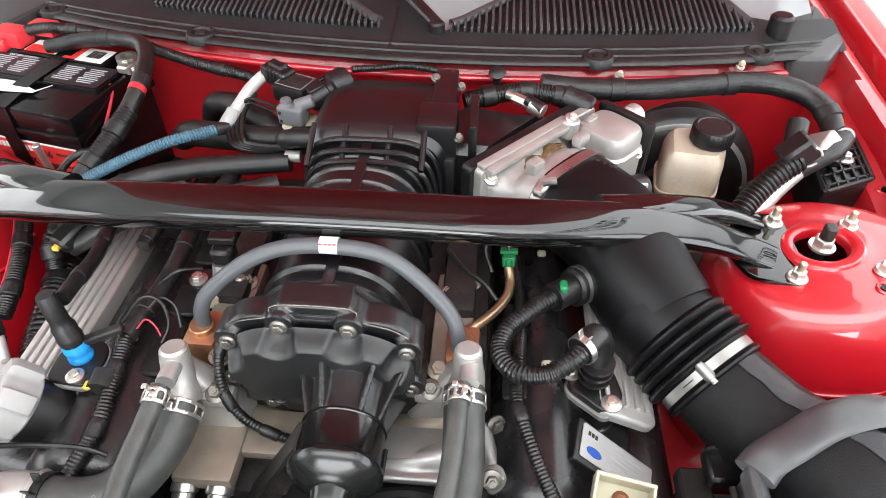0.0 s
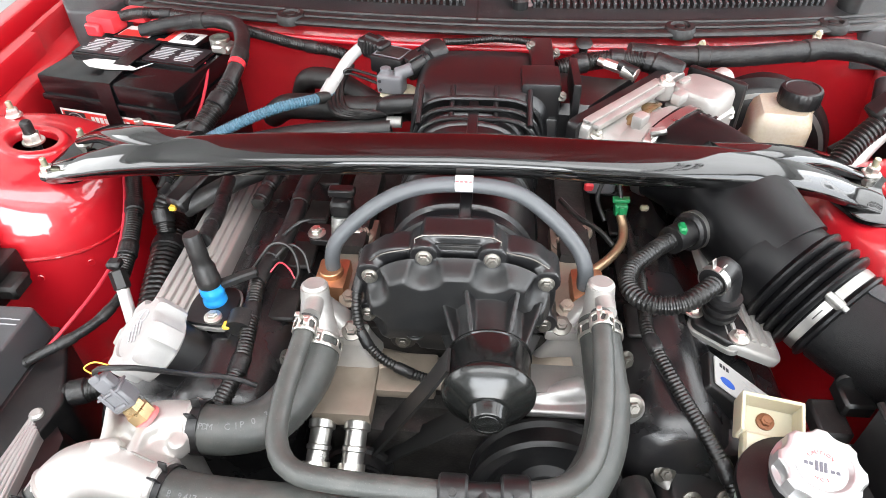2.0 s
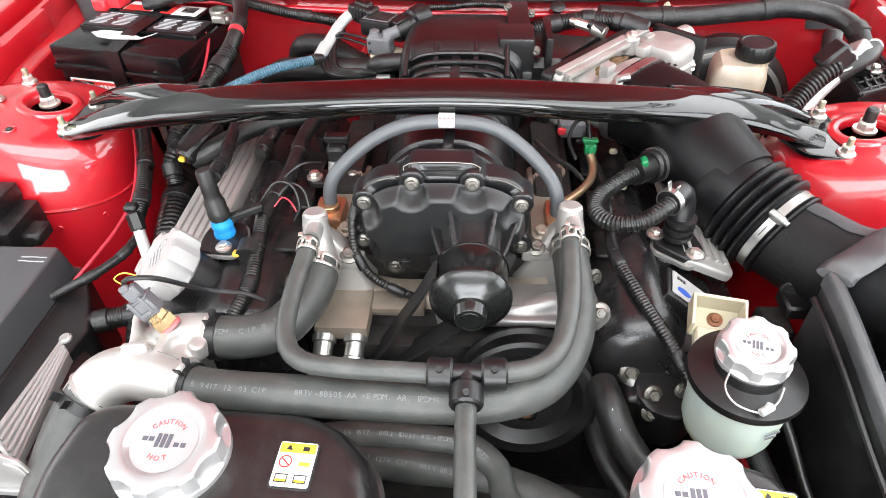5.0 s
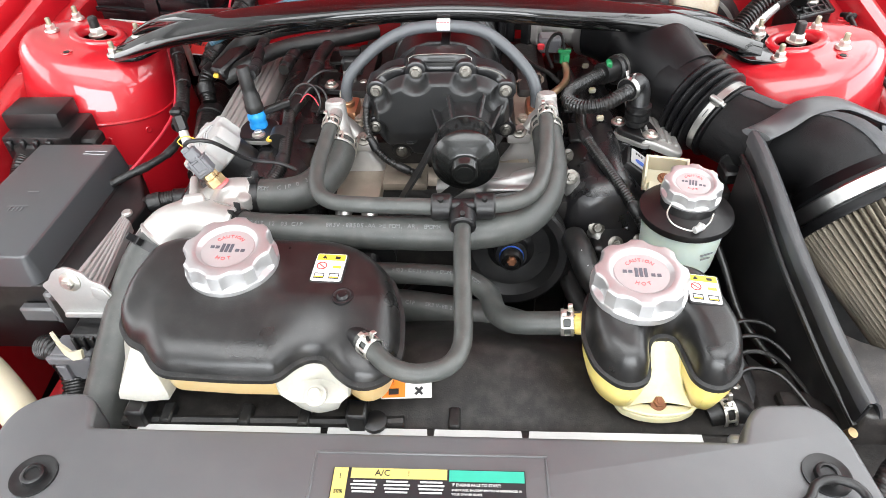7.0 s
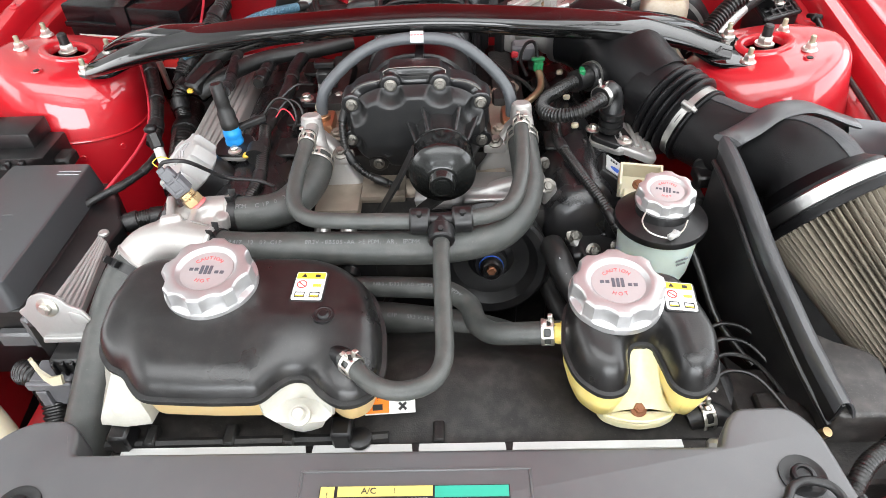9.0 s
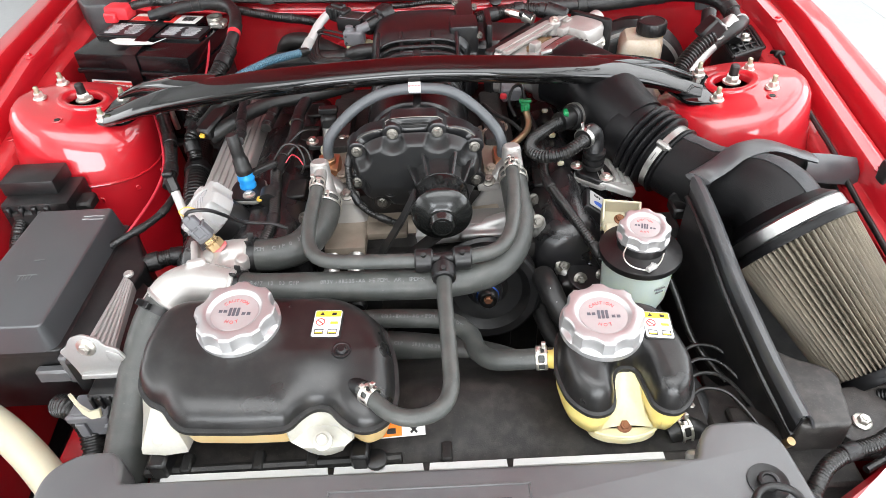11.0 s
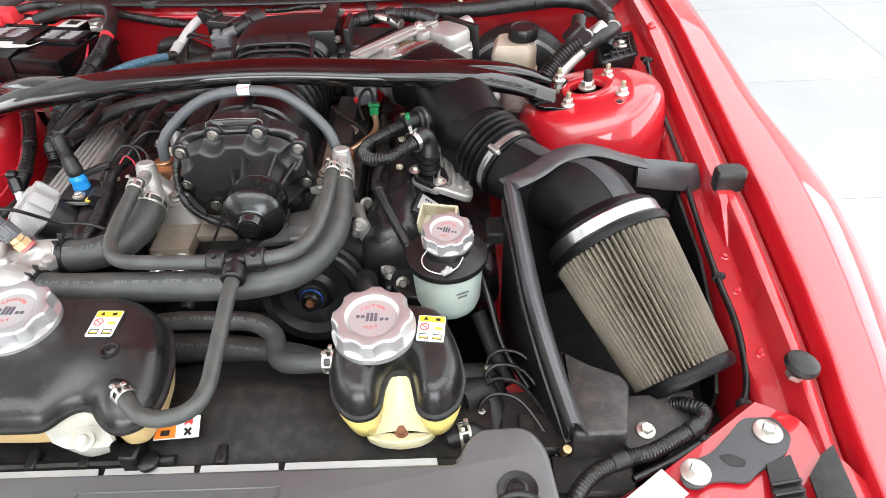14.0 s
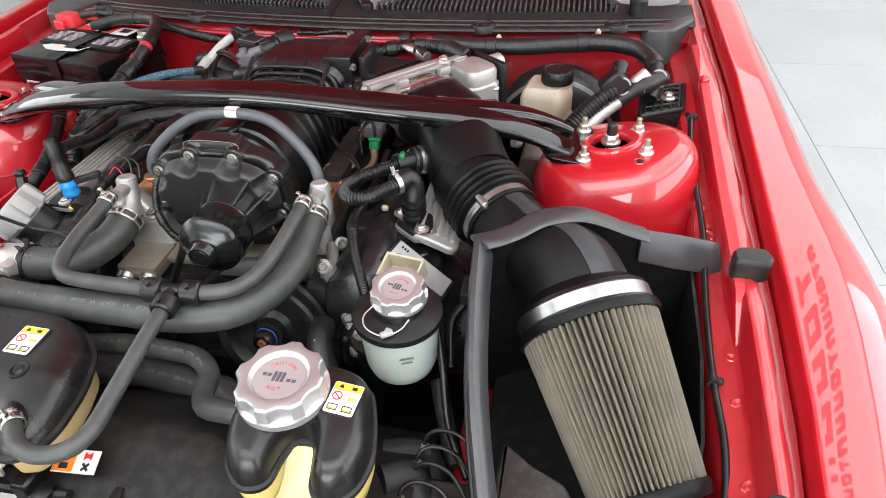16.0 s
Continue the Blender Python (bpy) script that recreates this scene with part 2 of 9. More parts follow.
    b.inputs["Coat Weight"].default_value, b.inputs["Coat Roughness"].default_value = coat, coat_rough
    b.inputs["Transmission Weight"].default_value = trans
    if sss:
        b.inputs["Subsurface Weight"].default_value = sss
        b.inputs["Subsurface Radius"].default_value = (0.02, 0.015, 0.008)
        b.inputs["Subsurface Scale"].default_value = 0.5
    if bump:
        bn = N.new("ShaderNodeBump")
        bn.inputs["Strength"].default_value, bn.inputs["Distance"].default_value = min(1, bump * 4), 0.0006
        L.new(fine, bn.inputs["Height"])
        L.new(bn.outputs["Normal"], b.inputs["Normal"])
    return ma


RED = mat("red_paint", (0.47, 0.005, 0.013), 0.42, 0, 0.06, 900, 0.004, 6, 0.06, coat=1.0, coat_rough=0.02)
RED.node_tree.nodes["Principled BSDF"].inputs["Coat IOR"].default_value = 1.68
RED_DULL = mat("red_inner_paint", (0.42, 0.006, 0.012), 0.45, 0, 0.16, 500, 0.02, 14, 0.1, coat=0.9, coat_rough=0.05, dust=0.03)
GLOSS = mat("gloss_black_coat", (0.003, 0.003, 0.003), 0.05, 0, 0.2, 500, 0.0, 8, 0.02, coat=0.4, coat_rough=0.015, spec=0.5)
SATIN = mat("satin_black_casting", (0.006, 0.006, 0.0066), 0.30, 0, 0.25, 700, 0.06, 20, 0.06, spec=0.7)
PLASTIC = mat("black_plastic", (0.0055, 0.0055, 0.006), 0.38, 0, 0.25, 900, 0.05, 18, 0.10, dust=0.03)
TANK_BLACK = mat("soft_tank_plastic", (0.009, 0.0086, 0.0086), 0.31, 0, 0.3, 900, 0.05, 16, 0.14, spec=0.6, dust=0.035)
PLASTIC_GREY = mat("grey_black_plastic", (0.087, 0.088, 0.091), 0.36, 0, 0.15, 1500, 0.05, 12, 0.06, spec=0.8, dust=0.03)
PLASTIC_DULL = mat("dull_black_plastic", (0.005, 0.005, 0.005), 0.55, 0, 0.3, 600, 0.08, 25, 0.1, dust=0.06)
COWL = mat("cowl_plastic", (0.040, 0.041, 0.043), 0.36, 0, 0.2, 900, 0.08, 9, 0.08, dust=0.04)
RUBBER = mat("rubber", (0.007, 0.007, 0.007), 0.45, 0, 0.25, 500, 0.05, 22, 0.1, dust=0.05)
HOSE = mat("grey_rubber_hose", (0.046, 0.049, 0.046), 0.42, 0, 0.25, 900, 0.08, 40, 0.10, dust=0.09)
HOSE_GREY = mat("pale_grey_hose", (0.075, 0.080, 0.086), 0.42, 0, 0.1, 700, 0.03, 20, 0.06)
LOOM = mat("loom_black", (0.005, 0.005, 0.005), 0.32, 0, 0.25, 400, 0.05, 30, 0.12, dust=0.05)
TAPE = mat("cloth_tape", (0.006, 0.006, 0.0066), 0.4, 0, 0.4, 260, 0.3, 90, 0.2, dust=0.05)
BLUE_LOOM = mat("blue_loom", (0.06, 0.135, 0.19), 0.42, 0, 0.15, 400, 0.04, 30, 0.1)
CAST = mat("cast_aluminium", (0.46, 0.445, 0.425), 0.44, 0.6, 0.12, 1500, 0.10, 40, 0.10, dust=0.14)
CAST_GREY = mat("grey_cast_aluminium", (0.28, 0.275, 0.262), 0.45, 0.6, 0.25, 1400, 0.10, 30, 0.1, dust=0.25)
CAST_TAN = mat("tan_metal", (0.27, 0.225, 0.18), 0.42, 0.45, 0.25, 1300, 0.08, 40, 0.12, dust=0.15)
BRASS = mat("copper_block", (0.50, 0.27, 0.15), 0.35, 0.85, 0.2, 380, 0.1, 22, 0.1)
BILLET = mat("machined_aluminium", (0.51, 0.505, 0.505), 0.31, 0.72, 0.06, 300, 0.03, 10, 0.06)
BILLET_FACE = mat("turned_aluminium", (0.53, 0.515, 0.515), 0.36, 0.55, 0.06, 300, 0.03, 12, 0.06)
ALLOY = mat("folded_aluminium", (0.40, 0.395, 0.385), 0.40, 0.65, 0.1, 350, 0.05, 12, 0.08, dust=0.05)
CAM_BLACK = mat("moulded_cam_cover", (0.009, 0.009, 0.010), 0.27, 0, 0.25, 700, 0.05, 18, 0.08, spec=0.6, dust=0.03)
COIL = mat("painted_grey_metal", (0.46, 0.45, 0.43), 0.40, 0.65, 0.08, 600, 0.06, 14, 0.06)
ZINC = mat("zinc_plate", (0.62, 0.60, 0.55), 0.32, 0.9, 0.1, 500, 0.06, 40, 0.1)
YELLOW_ZINC = mat("yellow_zinc_plate", (0.42, 0.30, 0.16), 0.3, 0.9, 0.12, 500, 0.05, 40, 0.1)
STEEL = mat("band_steel", (0.50, 0.49, 0.47), 0.30, 0.95, 0.08, 500, 0.04, 30, 0.08)
RUST = mat("rusted_bolt", (0.24, 0.10, 0.05), 0.6, 0.5, 0.3, 500, 0.2, 90, 0.1)
PORCELAIN = mat("white_plastic", (0.34, 0.336, 0.327), 0.46, 0, 0.10, 700, 0.05, 30, 0.08, sss=0.04)
MILKY = mat("milky_plastic", (0.44, 0.425, 0.375), 0.30, 0, 0.16, 260, 0.03, 16, 0.08, sss=0.12)
COOLANT = mat("coolant_seen_through_plastic", (0.71, 0.55, 0.13), 0.32, 0, 0.06, 260, 0.03, 9, 0.08, sss=0.3, second=(0.72, 0.60, 0.24))
AMBER = mat("amber_plastic", (0.66, 0.44, 0.16), 0.36, 0, 0.08, 260, 0.03, 9, 0.08, sss=0.3, second=(0.62, 0.50, 0.30))
MINT = mat("pale_green_plastic", (0.52, 0.60, 0.55), 0.34, 0, 0.06, 260, 0.03, 12, 0.08, sss=0.3)
TANK_WHITE = mat("stained_reservoir", (0.50, 0.45, 0.38), 0.4, 0, 0.1, 260, 0.04, 18, 0.08, sss=0.25, second=(0.34, 0.25, 0.16))
CREAM = mat("cream_plastic", (0.50, 0.46, 0.34), 0.42, 0, 0.06, 300, 0.03, 12, 0.08, sss=0.2)
PIPE_WHITE = mat("white_pipe", (0.48, 0.47, 0.46), 0.45, 0.2, 0.08, 300, 0.04, 20, 0.1)
BLUE = mat("blue_plastic", (0.02, 0.27, 0.68), 0.35, 0, 0.1, 300, 0.02, 30)
GREEN = mat("green_plastic", (0.008, 0.17, 0.055), 0.4, 0, 0.1, 300, 0.02, 30)
RED_PLASTIC = mat("red_plastic", (0.60, 0.03, 0.04), 0.4, 0, 0.1, 300, 0.03, 20)
GREY_PLASTIC = mat("grey_plastic", (0.12, 0.12, 0.128), 0.45, 0, 0.1, 300, 0.03, 20)
RED_WIRE = mat("red_wire", (0.55, 0.03, 0.05), 0.4)
YELLOW_BIT = mat("yellow_plastic", (0.70, 0.45, 0.05), 0.5)
PAPER = mat("white_label", (0.68, 0.68, 0.66), 0.4, 0, 0.03, 300, 0.0, 10, 0.05)
INK = mat("black_ink", (0.012, 0.012, 0.014), 0.45, 0, 0.1, 300, 0.0)
RED_INK = mat("red_ink", (0.62, 0.035, 0.03), 0.45, 0, 0.06, 300, 0.0)
PALE_RED_INK = mat("pale_red_ink", (0.55, 0.14, 0.14), 0.5, 0, 0.06, 300, 0.0)
ORANGE_INK = mat("orange_ink", (0.85, 0.22, 0.02), 0.45, 0, 0.06, 300, 0.0)
YELLOW_INK = mat("yellow_ink", (0.66, 0.50, 0.04), 0.45, 0, 0.06, 300, 0.0)
GREEN_INK = mat("green_ink", (0.01, 0.40, 0.28), 0.45, 0, 0.06, 300, 0.0)
BLUE_INK = mat("blue_ink", (0.02, 0.08, 0.38), 0.45, 0, 0.06, 300, 0.0)
GREY_INK = mat("grey_ink", (0.42, 0.43, 0.44), 0.5, 0, 0.06, 300, 0.0)
FAINT_INK = mat("faint_grey_ink", (0.155, 0.16, 0.162), 0.55, 0, 0.06, 300, 0.0)
PLEAT = mat("oiled_cotton_gauze", (0.185, 0.155, 0.112), 0.75, 0, 0.2, 1500, 0.4, 26, 0.08, second=(0.105, 0.092, 0.072))
WALL = mat("white_wall_paint", (0.80, 0.80, 0.79), 0.6, 0, 0.03, 60, 0.02, 1, 0.05)
DARK_IRON = mat("dark_iron", (0.03, 0.028, 0.027), 0.5, 0.5, 0.4, 300, 0.2, 26, 0.12, dust=0.1)
BELT = mat("drive_belt", (0.014, 0.014, 0.014), 0.45, 0, 0.2, 400, 0.04, 30)
BRAID = mat("braided_hose", (0.02, 0.02, 0.021), 0.5, 0, 0.3, 900, 0.5, 60, 0.1)
# opaque pale grey: the bright reflection on the glass is put into its colour
GLASS = mat("windscreen_glass", (0.46, 0.49, 0.50), 0.05, 0, 0.05, 30, 0.0, 3, 0.02, trans=0.0, spec=0.9, coat=1.0)


# ---- the room ----
def room():
    floor = tagged(new("floor", finish("floor", box((0, 1, -0.06), (16, 18, 0.1), 0), FLOOR_JOINT)), "pale grey polished showroom floor", "floor", kind="structure")
    WORLD[floor] = Matrix.Identity(4)
    tile = finish("tile", box((0, 0, 0), (0.898, 0.898, 0.012), 0.0006, 1), FLOOR)
    for i in range(-7, 6):
        for j in range(-7, 9):
            ob = new("tile", tile)
            ob.parent = floor
            ob.location = (0.9 * i + 1.045, 0.9 * j + 1.0, -0.006)
    H = 3.6
    for name, c, s in (("wall_west", (-6.1, 1, H / 2), (0.2, 16, H)), ("wall_north", (0, 8.1, H / 2), (12, 0.2, H))):
        tagged(new(name, finish(name, box(c, s, 0), WALL)), "plain white painted showroom wall", "wall", kind="structure")
    # front and side walls with glazed openings
    for name, pieces in (
        ("wall_south", [((0, -6.1, 0.25), (12, 0.2, 0.5)), ((0, -6.1, 3.5), (12, 0.2, 0.2)), ((-5.1, -6.1, 1.95), (1.8, 0.2, 2.9)), ((5.1, -6.1, 1.95), (1.8, 0.2, 2.9))]),
        ("wall_east", [((6.1, 1, 0.25), (0.2, 16, 0.5)), ((6.1, 1, 3.5), (0.2, 16, 0.2)), ((6.1, -5.05, 1.95), (0.2, 3.9, 2.9)), ((6.1, 6.5, 1.95), (0.2, 5.0, 2.9))]),
    ):
        tagged(new(name, finish(name, join(*[box(c, s, 0) for c, s in pieces]), WALL)), "white wall with a wide glazed opening", "wall", kind="structure")
    tagged(new("ceiling", finish("ceiling", box((0, 1, H + 0.1), (12.4, 16.4, 0.2), 0), WALL)), "plain white ceiling", "ceiling", kind="structure")


FLOOR = mat("pale_floor_tile", (0.42, 0.43, 0.435), 0.30, 0, 0.12, 40, 0.01, 1.6, 0.06, per_piece=0.04)
FLOOR_JOINT = mat("floor_joint", (0.36, 0.365, 0.37), 0.5)
room()


def hanging_sign():
    """Two rows of plain dark blocks on wires under the ceiling, seen mirrored in the wing."""
    t = thing("hanging_sign", "sign of dark blocks hung on wires under the ceiling", "sign", (2.2, 3.0, 3.3))
    X = 2.2

    def glyph(kind, y, z, w, h):
        s = w * 0.26
        left, right = box((X, y - w / 2 + s / 2, z), (0.02, s, h), 0), box((X, y + w / 2 - s / 2, z), (0.02, s, h), 0)
        top, low = box((X, y, z + h / 2 - s / 2), (0.024, w, s), 0), box((X, y, z - h / 2 + s / 2), (0.024, w, s), 0)
        pick = ((left, right, top), (left, right, top, low), (left, right, low), (top, box((X, y, z), (0.02, s, h), 0)), (left, right, low))[kind]
        for b in (left, right, top, low):
            if b not in pick:
                b.free()
        return join(*pick)
    for z, h, w, pitch, y0, n in ((2.90, 0.23, 0.19, 0.270, -0.45, 10), (2.66, 0.105, 0.072, 0.106, -0.90, 29)):
        for k in range(n):
            part("block", glyph((k * 7 + n) % 5, y0 + pitch * k, z, w, h), INK, t)
        part("wire", rod((X, y0 - 0.3, z), (X, y0 + pitch * n, z), 0.003, 6), STEEL, t)
        for y in (y0 - 0.3, y0 + pitch * n):
            part("hanger", rod((X, y, z), (X, y, 3.605), 0.003, 6), STEEL, t)


hanging_sign()


# ---- the car's body ----
def ledge_z(y):
    return float(np.interp(y, [-0.4, -0.1, 0.0, 0.1, 0.44, 0.8, 1.2], [0.70, 0.758, 0.776, 0.800, 0.852, 0.910, 0.935]))


def cowl_y(x):
    return 0.880 + 0.36 * (x - 0.10) ** 2


def cowl_z(x):
    return 0.945 - 0.07 * (x - 0.05) ** 2


car = thing("car", "red car body, its engine bay open", "car", (0, 1.0, 0.3))


def side_panels(sx):
    """Inner wing, ledge and outer wing of one side; sx is 1 or -1."""
    ys = [-0.45 + 0.05 * i for i in range(38)]

    def lean(y):
        return float(np.interp(y, [-0.4, 0.05, 0.2, 0.35], [0.034, 0.017, 0.005, 0.0]))

    def inner(y):
        z = ledge_z(y)
        return [(sx * (x if x < 0.66 else 0.66 + (x - 0.66) * (0.915 - lean(y) / 0.0835)), y, z + dz + (0.0016 * noise.noise((x * 40, y * 11, 3.0 + sx)) + 0.0006 * noise.noise((x * 90, y * 45, 7.0)) if 0.655 < x < 0.73 else 0.0)) for x, dz in ((0.640, -0.40), (0.648, -0.2), (0.654, -0.062), (0.658, -0.052), (0.664, -0.049), (0.684, -0.047), (0.690, -0.042), (0.695, -0.016), (0.699, -0.010), (0.706, -0.009), (0.712, -0.011), (0.717, -0.013), (0.7195, -0.018), (0.7205, -0.034), (0.724, -0.038), (0.733, -0.039), (0.740, -0.037), (0.7435, -0.045))]

    def outer(y):
        z = ledge_z(y)
        k = float(np.interp(y, [-0.4, -0.1, 0.1, 0.3, 0.42, 0.6, 0.8, 1.2], [0.3, 0.62, 0.8, 0.95, 0.96, 0.72, 0.62, 0.62]))
        return [(sx * (0.7365 - lean(y) + 1.17 * k * dx), y, z + dz) for dx, dz in ((0, -0.050), (0, -0.004), (0.002, 0.0005), (0.005, 0.0016), (0.009, 0.0012), (0.052, -0.0046), (0.057, -0.0056), (0.066, -0.0088), (0.085, -0.019), (0.108, -0.037), (0.128, -0.065), (0.145, -0.11), (0.158, -0.18), (0.165, -0.30), (0.16, -0.5))]

    part("inner_wing", strip([inner(-0.05 + 0.0125 * i) for i in range(117)], 0.0018), RED_DULL, car)
    part("outer_wing", strip([outer(y) for y in ys], 0.0018), RED, car)
    # spot welds and seam bolts on the ledge
    for k, y in enumerate((0.14, 0.232, 0.29, 0.46, 0.485, 0.50, 0.535, 0.62, 0.75)):
        x = 0.676 + 0.004 * math.sin(7 * k)
        part("dimple", lathe([(0.0070, 0), (0.0055, 0.0016), (0.0035, 0.0012), (0.001, 0.0004)], 14, aim((sx * x, y, ledge_z(y) - 0.0475), (0, -0.15, 1)), lambda a, i: 1 + 0.2 * math.sin(2 * a + k)), RED, car)
    rail = [0.295 + 0.02 * i for i in range(33)]
    part("ledge_rail", strip([[(sx * x, y, ledge_z(y) + dz - 0.6 * max(0.0, 0.36 - y)) for y in rail] for x, dz in ((0.682, -0.0450), (0.6835, -0.0120), (0.6850, -0.0095), (0.6965, -0.0085), (0.6985, -0.0120), (0.7000, -0.0300))], 0.0016), RED, car)
    for y in (0.40, 0.80, 0.10):
        part("ledge_bolt", hexbolt((sx * 0.691, y, ledge_z(y) - 0.0085), (0, 0, 1), 0.0050, 1.8), RED, car)


side_panels(1)
side_panels(-1)


def tower(cx, cy, cz, sx):
    """A strut tower with its top plate, opening, studs and strut rod."""
    prof = [(0.0265, -0.012), (0.0268, -0.004), (0.0285, -0.0005), (0.032, 0.001), (0.0385, 0.001), (0.0405, -0.0005), (0.0415, -0.004), (0.044, -0.0055), (0.060, -0.0065), (0.085, -0.008), (0.096, -0.012), (0.104, -0.020), (0.111, -0.032), (0.118, -0.05), (0.126, -0.09), (0.133, -0.14), (0.140, -0.22), (0.15, -0.42)]
    rings = []
    for r, dz in prof:
        ring = []
        for i in range(64):
            a = 2 * math.pi * i / 64
            q = r
            if r > 0.08:
                q = r * (1 + (0.10 if math.cos(a) * sx > 0 else -0.14 * min(1, -dz * 12)) * abs(math.cos(a)) ** 3 + 0.10 * max(0, -math.sin(a)) * min(1, -dz * 6))
            x, y = cx + q * math.cos(a), cy + q * math.sin(a)
            ring.append((x, y, cz + dz + ((x - cx) * sx * 0.20 - (y - cy) * 0.08) * (1 if r < 0.115 else 0.4)))
        rings.append(ring)
    t = part("strut_tower", loft(rings, cap=False), RED, car)
    for a in (-100 if sx < 0 else -62,):
        r = 0.078
        x, y = cx + r * math.cos(radians(a)), cy + r * math.sin(radians(a))
        part("dimple", lathe([(0.0062, 0.0), (0.0068, 0.0012), (0.0078, 0.0014), (0.0090, 0.0)], 24, Matrix.Translation((x, y, cz - 0.0075 + (x - cx) * sx * 0.20 - (y - cy) * 0.08)), ring=True), RED, t)
        part("drain_hole", rod((x, y, cz - 0.0075 + (x - cx) * sx * 0.20 - (y - cy) * 0.08), (x, y, cz - 0.0060 + (x - cx) * sx * 0.20 - (y - cy) * 0.08), 0.0045, 18), PLASTIC_DULL, t)
    lip = []
    for i in range(28):
        a = radians(-178 + 176 * i / 27)
        q = 0.1275 * (1 + (0.10 if math.cos(a) * sx > 0 else -0.14) * abs(math.cos(a)) ** 3 + 0.10 * max(0, -math.sin(a)) * min(1, 0.1 * 6))
        lip.append((cx + q * math.cos(a), cy + q * math.sin(a), cz - 0.098 + 0.006 * math.sin(3 * a)))
    part("seam", tube(lip, 0.0022, 8, 0.012), RED, t)
    for a in (-150, -125, -100, -75, -50, -25):
        q = 0.1300 * (1 + (0.10 if math.cos(radians(a)) * sx > 0 else -0.14) * abs(math.cos(radians(a))) ** 3 + 0.06 * max(0, -math.sin(radians(a))))
        d = Vector((math.cos(radians(a)), math.sin(radians(a)), 0.1))
        part("spot_weld", lathe([(0.005, 0), (0.004, 0.0012), (0.001, 0.0008)], 14, aim((cx + q * d.x * 1.035, cy + q * d.y * 1.035, cz - 0.118), d)), RED, t)
    part("well", rod((cx, cy, cz - 0.05), (cx, cy, cz - 0.045), 0.036, 24), PLASTIC_DULL, t)
    return t


STUD = mat("greenish_zinc", (0.42, 0.42, 0.30), 0.35, 0.7, 0.15, 500, 0.05, 40, 0.1)
TOWERS = ((-0.546, 0.664, 0.880, -1), (0.541, 0.607, 0.883, 1))
STUDS = {-1: ((-0.606, 0.722), (-0.614, 0.655), (-0.486, 0.676), (-0.496, 0.605)), 1: ((0.503, 0.652), (0.503, 0.562), (0.581, 0.642), (0.587, 0.563))}
for cx, cy, cz, sx in TOWERS:
    t = tower(cx, cy, cz, sx)
    top = t
    part("strut_rod", join(rod((cx, cy, cz - 0.046), (cx, cy, cz + 0.022), 0.0066, 20), rod((cx, cy, cz + 0.005), (cx, cy, cz + 0.027), 0.0074, 20, bevel=0.002)), RUBBER, top, "black capped strut rod")
    part("rod_nut", join(lathe([(0.0140, 0), (0.0140, 0.003)], 24, Matrix.Translation((cx, cy, cz - 0.004))), lathe([(0.0108, 0), (0.0108, 0.010), (0.0092, 0.012)], 6, Matrix.Translation((cx, cy, cz - 0.002)))), ZINC, top, "zinc plated nut")
    for x, y in STUDS[sx]:
        z = cz - 0.007 + (x - cx) * sx * 0.20 - (y - cy) * 0.08
        if x * sx < abs(cx):
            z = 0.869 if sx < 0 else 0.8735
        s = thing("tower_stud", "zinc stud and flanged nut on the tower", "stud", (x, y, z), "tower studs")
        part("nut", join(lathe([(0.0112, 0), (0.0112, 0.0016), (0.0095, 0.0035)], 24, Matrix.Translation((x, y, z))), lathe([(0.0078, 0.002), (0.0078, 0.010), (0.0064, 0.0115)], 6, Matrix.Translation((x, y, z)))), ZINC, s)
        part("stud", rod((x, y, z), (x, y, z + 0.022), 0.0039, 12, bevel=0.001), STUD, s, "greenish yellow stud end")


def firewall():
    def f(u, v):
        x = -0.72 + 1.44 * u
        z = cowl_z(x) - 0.006 - 0.42 * v
        y = cowl_y(x) + 0.012
        y += 0.012 * math.exp(-((v - 0.05) / 0.03) ** 2) * -1
        y += -0.105 * min(v, 0.42)
        return (x, y, z)
    part("firewall", sheet(f, 60, 40, 0.002), RED, car)
    xs = [-0.64 + 0.064 * i for i in range(21)]
    part("firewall_bead", tube([(x, cowl_y(x) - 0.001, cowl_z(x) - 0.026) for x in xs], 0.0055, 10, 0.02), RED, car)
    for x in (-0.12, 0.08, 0.40, 0.50):
        part("stamping", lathe([(0.022, 0), (0.020, 0.003), (0.012, 0.0035), (0.010, 0.001), (0.001, 0.001)], 28, aim((x, cowl_y(x) - 0.0105, cowl_z(x) - 0.100), (0, -1, 0.25))), RED, car)


firewall()


